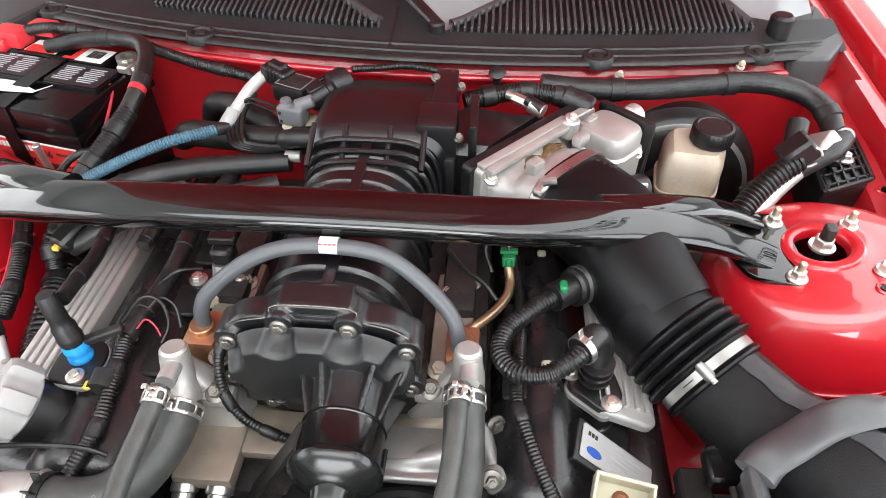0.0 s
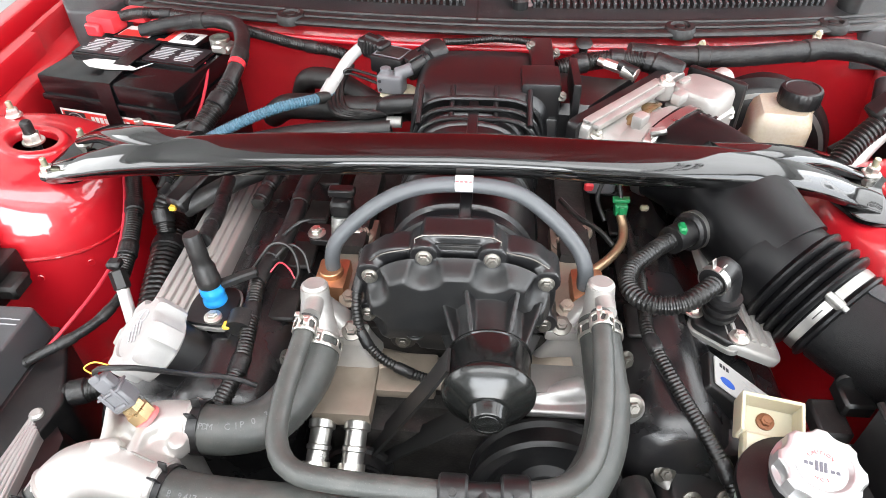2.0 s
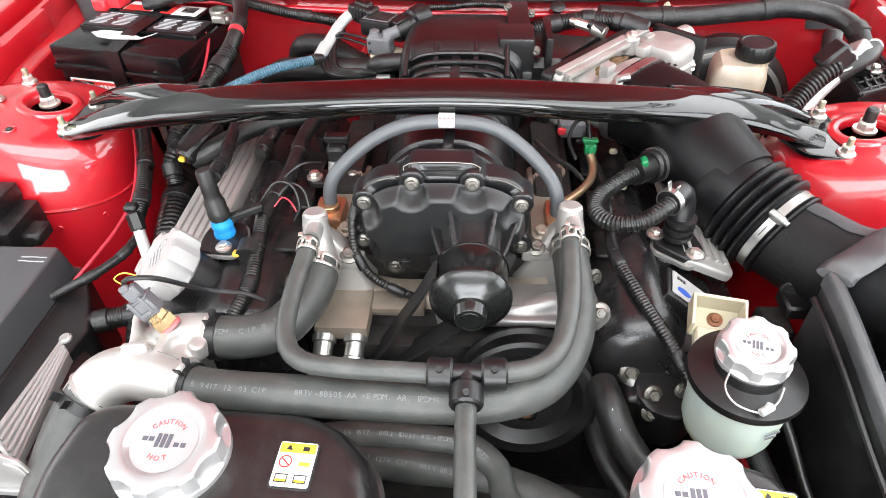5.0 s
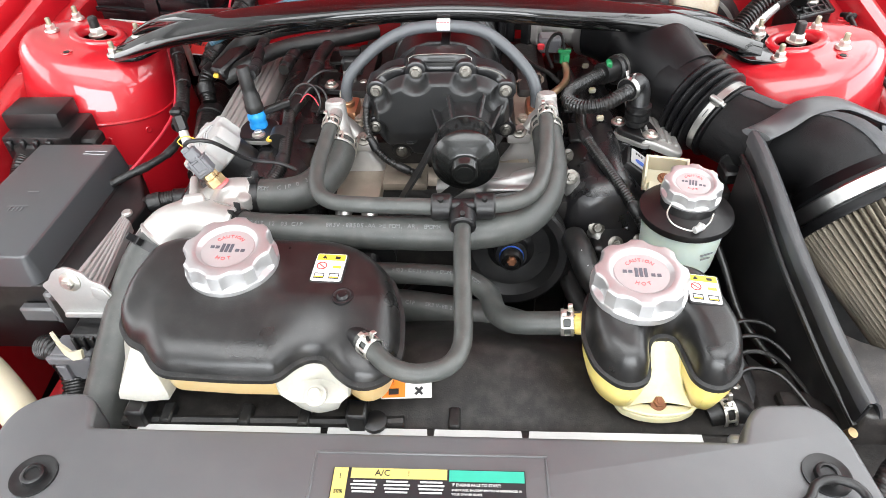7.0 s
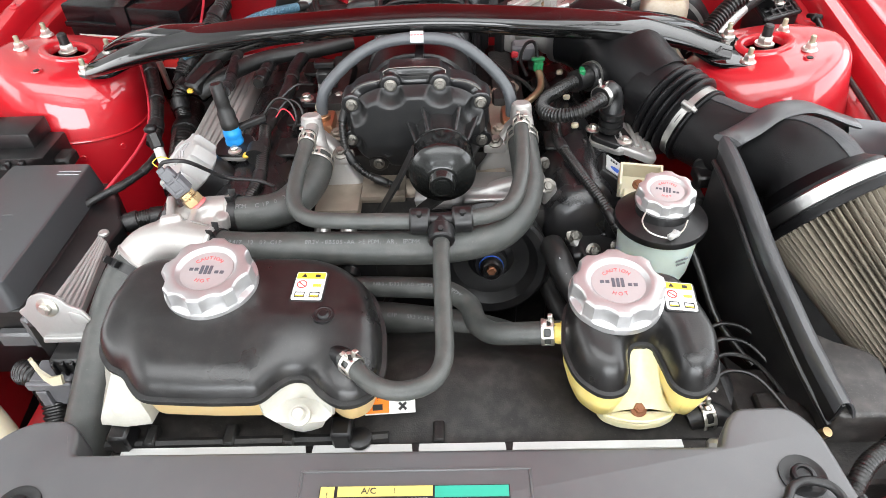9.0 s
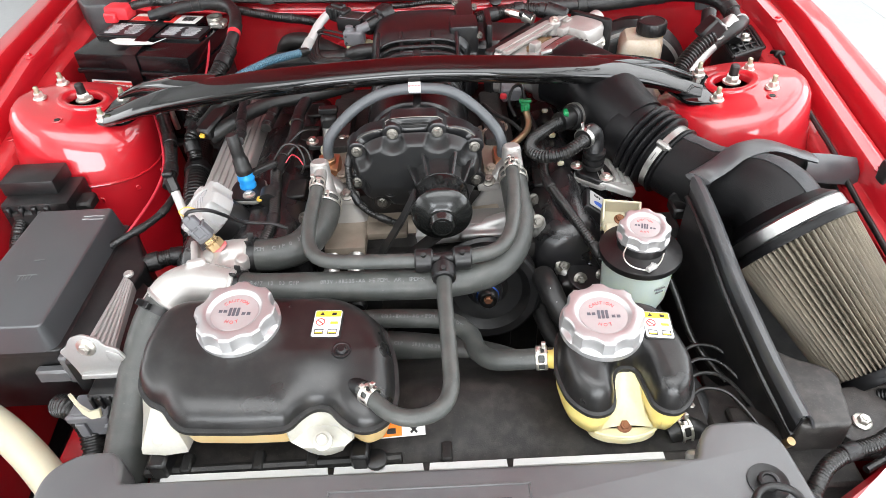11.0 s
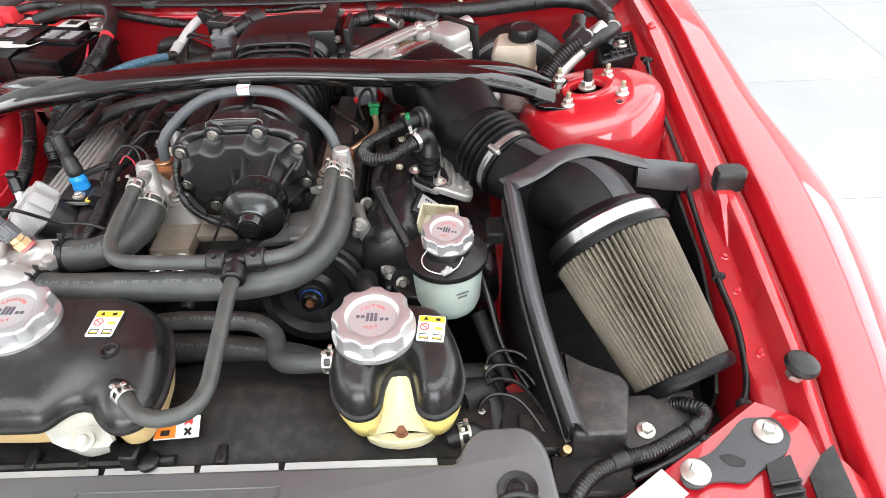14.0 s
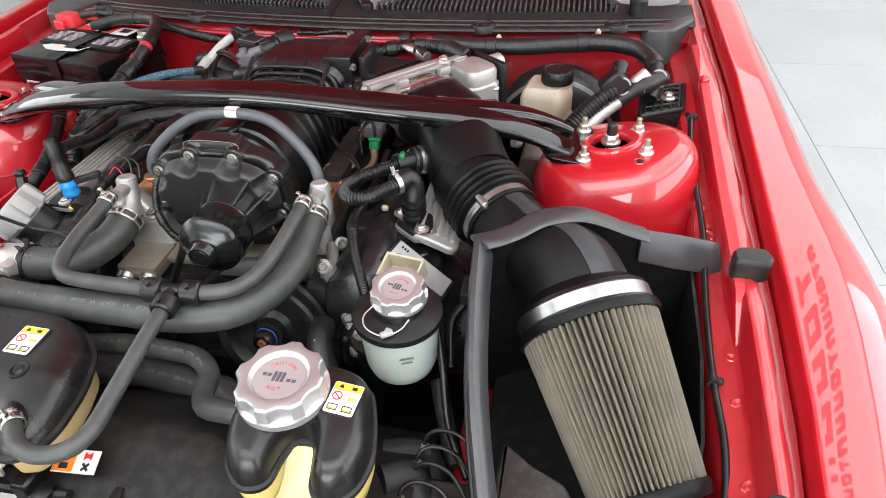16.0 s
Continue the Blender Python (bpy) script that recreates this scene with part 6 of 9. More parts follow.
def cam_sensor():
    base = Vector((-0.222, 0.418, 0.845))
    t = thing("pressure_sensor", "black sensor plug on a blue collar and flange", "sensor", base)
    part("flange", prism([(-0.022, -0.030), (0.020, -0.034), (0.026, 0.0), (0.018, 0.020), (-0.018, 0.020), (-0.024, 0.0)], 0, 0.006, 0.010, 0.001, Matrix.Translation(base)), PLASTIC, t)
    part("flange_rim", prism([(-0.024, -0.032), (0.022, -0.036), (0.028, 0.0), (0.020, 0.022), (-0.020, 0.022), (-0.026, 0.0)], -0.002, 0.0025, 0.010, 0.0005, Matrix.Translation(base)), CAST_GREY, t)
    part("screw", hexbolt(base + Vector((0.006, -0.024, 0.007)), (0, 0, 1), 0.0055, 1.6), ZINC, t)
    part("collar", lathe([(0.0125, 0.004), (0.0136, 0.006), (0.0136, 0.010), (0.0125, 0.012), (0.0125, 0.016), (0.0136, 0.018), (0.0136, 0.024), (0.012, 0.026), (0.012, 0.032)], 24, Matrix.Translation(base) @ Matrix.Diagonal((0.88, 0.88, 1, 1))), BLUE, t, "bright blue collar")
    d = Vector((-0.10, 0.10, 1))
    m = aim(base + Vector((0, 0, 0.028)), d) @ Matrix.Diagonal((0.86, 0.86, 1, 1))
    part("plug", lathe([(0.0125, 0.0), (0.0138, 0.003), (0.0138, 0.010), (0.0130, 0.0115), (0.0130, 0.022), (0.0112, 0.025), (0.0104, 0.032), (0.0108, 0.034), (0.0100, 0.058), (0.0088, 0.061), (0.001, 0.061)], 20, m), RUBBER, t, "black boot")
    part("side_plug", box((0.030, 0.002, 0.022), (0.046, 0.010, 0.009), 0.002, 1, Matrix.Translation(base) @ pose(0, 0, 0, 0, -12, 20)), PLASTIC_DULL, t)
    q = base + Vector((0.056, 0.02, 0.03))
    part("wire", tube([q, q + Vector((0.010, 0.004, 0.010)), q + Vector((0.020, 0.0, 0.006)), q + Vector((0.026, -0.006, -0.002))], 0.0009, 6, 0.003), RED_WIRE, t)


cam_sensor()


def loom_line(pts, r, label, material=None, ribs=(0.0034, 0.0006), name="wiring_loom", cat="wiring"):
    t = hose(name, pts, r, material or LOOM, label, ribs=ribs, seg=10, cat=cat)
    fr = frames(spline(pts, 0.004))
    for f in (0.22, 0.55, 0.86) if material is not BLUE_LOOM else (0.9,):
        p, _, _, d = fr[int(f * (len(fr) - 1))]
        part("tape_wrap", lathe([(r * 1.02, -0.009), (r * 1.10, -0.008), (r * 1.12, -0.002), (r * 1.09, 0.003), (r * 1.12, 0.008), (r * 1.02, 0.009)], 14, aim(p, d)), TAPE if material is None else RUBBER, t)
    return t


# looms of the left bank
loom_line([(-0.150, 0.73, 0.87), (-0.160, 0.66, 0.868), (-0.170, 0.60, 0.866), (-0.168, 0.55, 0.866), (-0.172, 0.50, 0.862), (-0.184, 0.44, 0.858)], 0.0098, "taped black wiring loom along the cam cover", TAPE, None)
loom_line([(-0.184, 0.44, 0.858), (-0.180, 0.40, 0.850), (-0.176, 0.35, 0.842), (-0.184, 0.31, 0.832), (-0.198, 0.27, 0.815)], 0.0084, "corrugated black loom at the front of the cam cover")
k = thing("loom_clip", "black loom clip with a yellow tag", "clip", (-0.19, 0.40, 0.85))
part("band", lathe([(0.0125, -0.009), (0.0135, -0.009), (0.0135, 0.009), (0.0125, 0.009)], 16, aim((-0.187, 0.392, 0.849), (0, 1, 0.15))), PLASTIC_DULL, k)
part("tag", box((-0.200, 0.386, 0.850), (0.008, 0.010, 0.006), 0.002, 1), YELLOW_BIT, k, "yellow tag")
for pts, ma in (([(-0.172, 0.47, 0.865), (-0.155, 0.475, 0.880), (-0.140, 0.47, 0.874), (-0.132, 0.455, 0.860)], LOOM), ([(-0.174, 0.50, 0.868), (-0.150, 0.51, 0.884), (-0.128, 0.52, 0.880)], LOOM), ([(-0.19, 0.452, 0.866), (-0.172, 0.47, 0.884), (-0.152, 0.468, 0.882), (-0.142, 0.452, 0.866), (-0.146, 0.436, 0.856)], LOOM)):
    w = thing("branch_wire", "thin black branch wire off the loom", "wire", pts[0])
    part("wire", tube(pts, 0.0018, 8, 0.004), ma, w)
# ribbed lead in front of the supercharger
loom_line([(-0.070, 0.448, 0.900), (-0.068, 0.425, 0.895), (-0.072, 0.405, 0.878), (-0.068, 0.388, 0.850), (-0.050, 0.376, 0.828), (-0.025, 0.370, 0.815), (-0.002, 0.368, 0.806)], 0.0052, "thin corrugated lead beside the supercharger cover", None, (0.0034, 0.0007))

# dipstick and the tube beside the tower
t = thing("dipstick", "pale dipstick tube with a black handle", "dipstick", (-0.335, 0.43, 0.76))
part("tube", rod((-0.318, 0.40, 0.755), (-0.352, 0.462, 0.822), 0.0068, 14), PIPE_WHITE, t)
part("handle", join(rod((-0.350, 0.459, 0.818), (-0.358, 0.472, 0.836), 0.0092, 6, bevel=0.002), box((-0.360, 0.476, 0.841), (0.016, 0.015, 0.010), 0.003, 1)), PLASTIC, t, "black handle")
part("lower_tube", rod((-0.318, 0.40, 0.755), (-0.29, 0.34, 0.66), 0.0075, 12), PIPE_WHITE, t)


def strut_bar():
    t = thing("strut_bar", "gloss black strut brace between the two towers", "strut brace", (0, 0.55, 0.87))

    def flat_tube(pts, widths, heights, tilts, k=2.7, n=44):
        fr = frames(spline(pts, 0.007))
        rings = []
        for i, (p, s, u, d) in enumerate(fr):
            f = i / (len(fr) - 1) * (len(pts) - 1)
            grid = range(len(pts))
            w, h, a = (float(np.interp(f, grid, v)) for v in (widths, heights, tilts))
            ca, sa = math.cos(radians(a)), math.sin(radians(a))
            s2, u2 = s * ca - u * sa, u * ca + s * sa
            rings.append([p + s2 * w / 2 * math.copysign(abs(math.cos(q)) ** (2 / k), math.cos(q)) + u2 * h / 2 * math.copysign(abs(math.sin(q)) ** (2 / k), math.sin(q)) for q in (2 * math.pi * j / n for j in range(n))])
        return loft(rings)
    pts = [(-0.486, 0.600, 0.873), (-0.462, 0.593, 0.882), (-0.41, 0.580, 0.902), (-0.33, 0.562, 0.926), (-0.18, 0.532, 0.955), (0.03, 0.516, 0.972), (0.20, 0.537, 0.953), (0.33, 0.575, 0.925), (0.41, 0.592, 0.900), (0.458, 0.594, 0.882), (0.486, 0.588, 0.875)]
    part("bar", flat_tube(pts, [0.030, 0.042, 0.051, 0.055, 0.056, 0.056, 0.056, 0.055, 0.051, 0.042, 0.030], [0.012, 0.020, 0.027, 0.030, 0.029, 0.029, 0.029, 0.030, 0.027, 0.020, 0.012], [26, 22, 15, 8, 3, 2, 3, 8, 15, 22, 26], 2.7), GLOSS, t)
    part("arm", flat_tube([(-0.28, 0.568, 0.938), (-0.36, 0.600, 0.926), (-0.43, 0.646, 0.902), (-0.480, 0.668, 0.879)], [0.046, 0.040, 0.034, 0.022], [0.026, 0.026, 0.022, 0.010], [0, 0, 4, 8]), GLOSS, t)
    part("arm", flat_tube([(0.29, 0.582, 0.934), (0.37, 0.613, 0.917), (0.435, 0.640, 0.896), (0.486, 0.648, 0.876)], [0.046, 0.040, 0.034, 0.022], [0.026, 0.026, 0.022, 0.010], [0, 0, 4, 8]), GLOSS, t)
    part("foot", prism([(-0.510, 0.604), (-0.502, 0.590), (-0.455, 0.592), (-0.430, 0.640), (-0.452, 0.690), (-0.500, 0.693)], 0.863, 0.869, 0.012, 0.0015), GLOSS, t)
    part("foot", prism([(0.520, 0.560), (0.512, 0.548), (0.455, 0.562), (0.436, 0.610), (0.464, 0.668), (0.516, 0.668)], 0.8675, 0.8735, 0.012, 0.0015), GLOSS, t)


strut_bar()


PLATE = mat("silver_foil_plate", (0.50, 0.50, 0.49), 0.38, 0.35, 0.06, 300, 0.02, 14, 0.06)
GOLD_TUBE = mat("copper_brown_tube", (0.34, 0.23, 0.14), 0.32, 0.8, 0.15, 500, 0.06, 30, 0.1)


def right_bank():
    # maker's plate: plain blocks and an oval
    t = thing("maker_plate", "silver maker's plate on the cam cover", "plate", (0.29, 0.37, 0.81))
    x = Vector((0.812, -0.217, -0.541)).normalized()
    n = Vector((0.527, -0.049, 0.81))
    n = (n - x * n.dot(x)).normalized()
    m = Matrix.Translation((0.3035, 0.3695, 0.807)) @ Matrix((x, n.cross(x), n)).transposed().to_4x4() @ Matrix.Diagonal((0.86, 0.86, 1, 1))
    part("plate", prism([(-0.050, -0.021), (0.050, -0.021), (0.050, 0.021), (-0.050, 0.021)], 0, 0.0012, 0.003, 0, m), PLATE, t)
    part("dark_mark", join(*[flat_bar(-0.041 + 0.0048 * k, 0.011, 0.0032, 0.0052, m, 0.0015) for k in range(3)]), INK, t)
    part("blue_oval", lathe([(0.0075, 0), (0.0075, 0.0004)], 28, m @ Matrix.Translation((-0.032, -0.009, 0.0013)) @ Matrix.Diagonal((1.4, 0.75, 1, 1))), BLUE_INK, t)
    part("grey_lines", join(*[flat_bar(0.012, 0.012 - 0.006 * k, 0.040 - 0.006 * (k % 2), 0.0012, m, 0.0014) for k in range(5)]), GREY_INK, t)
    part("backing", prism([(-0.056, -0.028), (0.056, -0.028), (0.056, 0.026), (-0.056, 0.026)], -0.05, -0.0008, 0.004, 0.002, m), PLASTIC, t)
    # breather elbow and its corrugated pipe
    b = thing("breather_pipe", "corrugated black breather pipe with a green clip", "breather pipe", (0.27, 0.45, 0.85))
    part("stub", rod((0.292, 0.548, 0.868), (0.262, 0.526, 0.875), 0.0205, 24, bevel=0.003), PLASTIC, b)
    part("sleeve", rod((0.264, 0.527, 0.875), (0.242, 0.508, 0.878), 0.0150, 20), PLASTIC, b)
    part("ring", clamp_band((0.272, 0.534, 0.873), (0.8, 0.55, -0.15), 0.0195, 0.008, False), STEEL, b)
    part("green_clip", box((0.252, 0.512, 0.890), (0.008, 0.014, 0.012), 0.002, 1), GREEN, b, "green clip")
    part("pipe", tube([(0.244, 0.510, 0.878), (0.222, 0.492, 0.877), (0.196, 0.462, 0.877), (0.190, 0.432, 0.878), (0.206, 0.409, 0.882), (0.232, 0.405, 0.889), (0.255, 0.418, 0.895), (0.270, 0.435, 0.896)], 0.0094, 18, 0.006, (0.0042, 0.0013)), LOOM, b)
    part("elbow", tube([(0.262, 0.428, 0.896), (0.276, 0.444, 0.897), (0.283, 0.446, 0.885), (0.283, 0.440, 0.862), (0.283, 0.438, 0.840)], 0.0135, 18, 0.005), PLASTIC, b)
    part("band", clamp_band((0.264, 0.430, 0.896), (0.7, 0.7, 0.05), 0.0132, 0.007, True), STEEL, b)
    for z in (0.846, 0.856, 0.866):
        part("step", lathe([(0.0165, 0), (0.0165, 0.004)], 20, Matrix.Translation((0.283, 0.438, z))), PLASTIC, b)
    part("base", prism([(0.256, 0.432), (0.292, 0.402), (0.312, 0.420), (0.305, 0.455), (0.268, 0.458)], 0.828, 0.838, 0.010, 0.003), PLASTIC, b)
    part("base_rim", prism([(0.253, 0.431), (0.292, 0.398), (0.316, 0.419), (0.308, 0.459), (0.266, 0.462)], 0.824, 0.830, 0.010, 0.001), CAST_GREY, b)
    for q in ((0.298, 0.412, 0.839), (0.262, 0.446, 0.839)):
        part("bolt", hexbolt(q, (0, 0, 1), 0.0058, 1.7), ZINC, b)
    # looms
    loom_line([(0.205, 0.60, 0.845), (0.212, 0.52, 0.846), (0.210, 0.45, 0.850), (0.208, 0.40, 0.850), (0.226, 0.345, 0.842), (0.254, 0.29, 0.822), (0.282, 0.235, 0.785)], 0.0070, "corrugated black loom along the cam cover")
    # green connector with its gold tube
    g = thing("green_connector", "green plug on a copper brown bent tube", "connector", (0.195, 0.55, 0.86))
    part("plug", join(box((0.197, 0.560, 0.879), (0.014, 0.014, 0.015), 0.002, 1), box((0.197, 0.565, 0.887), (0.019, 0.008, 0.005), 0.001, 1), box((0.197, 0.5525, 0.880), (0.006, 0.003, 0.012), 0.001, 1)), GREEN, g)
    part("gold_tube", tube([(0.197, 0.556, 0.874), (0.200, 0.542, 0.864), (0.196, 0.522, 0.860), (0.182, 0.500, 0.858), (0.166, 0.485, 0.855), (0.152, 0.478, 0.850)], 0.0052, 14, 0.005), GOLD_TUBE, g, "copper brown tube")
    part("lead", tube([(0.197, 0.566, 0.888), (0.192, 0.58, 0.905), (0.180, 0.582, 0.902), (0.172, 0.570, 0.884), (0.18, 0.55, 0.868)], 0.0026, 8, 0.004), LOOM, g)
    part("second_lead", tube([(0.130, 0.565, 0.885), (0.150, 0.545, 0.876), (0.172, 0.530, 0.870), (0.186, 0.515, 0.862)], 0.0030, 8, 0.004), LOOM, g)
    r = thing("grey_connector", "dark plug with a red lock tab", "connector", (0.175, 0.62, 0.87))
    part("plug", box((0.180, 0.615, 0.878), (0.034, 0.030, 0.024), 0.004, 1), GREY_PLASTIC, r)
    part("lock", box((0.166, 0.600, 0.878), (0.011, 0.006, 0.010), 0.002, 1), RED_PLASTIC, r, "red lock tab")


right_bank()


def injector_plugs():
    t = thing("sensor_plug", "dark sensor with its plug beside the supercharger", "sensor", (-0.105, 0.53, 0.85))
    part("body", join(box((-0.113, 0.545, 0.880), (0.024, 0.024, 0.022), 0.004, 1), box((-0.113, 0.552, 0.895), (0.030, 0.014, 0.010), 0.002, 1), box((-0.100, 0.540, 0.872), (0.010, 0.018, 0.010), 0.002, 1)), PLASTIC, t)
    part("stem", rod((-0.115, 0.525, 0.85), (-0.114, 0.535, 0.872), 0.010, 14), CAST_GREY, t)
    part("plate", prism([(-0.150, 0.515), (-0.085, 0.515), (-0.085, 0.545), (-0.150, 0.545)], 0.846, 0.853, 0.010, 0.001), PLASTIC, t)
    for q in ((-0.142, 0.528, 0.853), (-0.094, 0.528, 0.853)):
        part("bolt", hexbolt(q, (0, 0, 1), 0.0068, 1.5), ZINC, t)
    part("cream_bit", box((-0.118, 0.505, 0.848), (0.016, 0.014, 0.02), 0.003, 1), CREAM, t)


injector_plugs()


def block_and_front():
    """Dark engine block, front cover, alternator and idler pulley deep in the bay."""
    t = thing("engine_block", "dark engine block deep in the bay", "engine block", (0.03, 0.5, 0.45))
    part("block", join(box((0.03, 0.56, 0.62), (0.36, 0.40, 0.34), 0.02, 2), box((0.03, 0.355, 0.66), (0.26, 0.05, 0.22), 0.015, 2)), DARK_IRON, t)
    part("valley", box((0.03, 0.58, 0.80), (0.30, 0.34, 0.06), 0.01, 2), DARK_IRON, t)
    for x, y, z, r in ((-0.07, 0.325, 0.72, 0.035), (0.18, 0.32, 0.70, 0.045), (0.02, 0.32, 0.62, 0.06)):
        part("pulley", lathe([(r * 0.5, 0), (r, 0.002), (r, 0.006), (r * 0.92, 0.009), (r * 0.92, 0.020), (r, 0.023), (r, 0.026), (r * 0.4, 0.030), (r * 0.3, 0.04), (0.001, 0.04)], 36, aim((x, y, z), (0, -1, 0))), PLASTIC, t)
    i = thing("idler_pulley", "black grooved pulley with a rusty centre bolt", "pulley", (0.11, 0.28, 0.70))
    m = aim((0.116, 0.315, 0.735), (-0.02, -1, 0.25))
    part("disc", lathe([(0.070, 0.0), (0.074, 0.003), (0.074, 0.007), (0.069, 0.010), (0.069, 0.026), (0.074, 0.029), (0.074, 0.033), (0.070, 0.036), (0.060, 0.034), (0.050, 0.022), (0.030, 0.018), (0.022, 0.024), (0.020, 0.036), (0.001, 0.037)], 48, m), PLASTIC, i)
    part("hub_ring", lathe([(0.0150, 0.0395), (0.0158, 0.0405), (0.0150, 0.0415)], 30, m), BLUE_INK, i, "blue hub ring")
    part("hub", lathe([(0.0155, 0.034), (0.0155, 0.040), (0.0140, 0.041), (0.0150, 0.044), (0.0138, 0.052), (0.0115, 0.055), (0.0100, 0.050), (0.001, 0.050)], 24, m), LOOM, i)
    part("hub_bolt", lathe([(0.0062, 0.049), (0.0062, 0.054), (0.0048, 0.0555)], 6, m), RUST, i, "rusty bolt")
    # cast bits and bolts between the hoses and the right bank
    c = thing("front_casting", "grey cast front cover with bolts", "casting", (0.22, 0.33, 0.7))
    part("web", fused(join(tube([(0.176, 0.395, 0.815), (0.192, 0.350, 0.797), (0.214, 0.318, 0.770), (0.236, 0.285, 0.748)], 0.009, 12, 0.008), rod((0.200, 0.345, 0.77), (0.188, 0.338, 0.826), 0.011, 14), rod((0.226, 0.32, 0.74), (0.222, 0.308, 0.768), 0.013, 14), box((0.196, 0.36, 0.775), (0.05, 0.03, 0.06), 0.004, 1)), 0.0022, 3), CAST_GREY, c, "light cast web")
    part("face", box((0.205, 0.345, 0.72), (0.10, 0.04, 0.15), 0.012, 2), DARK_IRON, c)
    part("pump_bracket", fused(join(rod((0.262, 0.300, 0.70), (0.262, 0.290, 0.765), 0.036, 20), box((0.245, 0.29, 0.735), (0.06, 0.03, 0.05), 0.004, 1), rod((0.240, 0.29, 0.73), (0.240, 0.278, 0.758), 0.013, 14)), 0.0025, 2), PLASTIC, c, "black pump bracket")
    for q, r in (((0.187, 0.332, 0.828), 0.0060), ((0.222, 0.304, 0.770), 0.0064), ((0.243, 0.280, 0.764), 0.0060), ((0.240, 0.268, 0.750), 0.0056), ((0.272, 0.283, 0.768), 0.005)):
        part("bolt", hexbolt(q, (0.1, -0.8, 0.6), r, 1.6), BOLT, c)
    for pts, r in (([(0.192, 0.290, 0.765), (0.197, 0.262, 0.768), (0.208, 0.236, 0.752), (0.232, 0.212, 0.730), (0.27, 0.20, 0.71)], 0.016), ([(0.190, 0.29, 0.70), (0.205, 0.24, 0.69), (0.235, 0.19, 0.68), (0.27, 0.17, 0.66)], 0.012)):
        h = hose("bypass_hose", pts, r, RUBBER, "black moulded hose at the engine front", [])
        if r > 0.014:
            for k in range(3):
                hm = aim(Vector(pts[1]).lerp(Vector(pts[2]), 0.2 + 0.3 * k) + Vector((-0.004, -0.006, 0.0150)), (-0.25, -0.35, 0.9), (0.4, -0.9, -0.2))
                part("mark", flat_bar(0, 0, 0.0012, 0.005, hm), GREY_INK, h, "pale printed mark")
    y = thing("yellow_mark", "yellow paint mark on the hose", "paint mark", (0.27, 0.25, 0.72))
    part("mark", lathe([(0.0174, -0.005), (0.0177, -0.005), (0.0177, 0.005), (0.0174, 0.005)], 20, aim((0.242, 0.2075, 0.7245), (0.9, -0.35, -0.45))), YELLOW_BIT, y)


block_and_front()


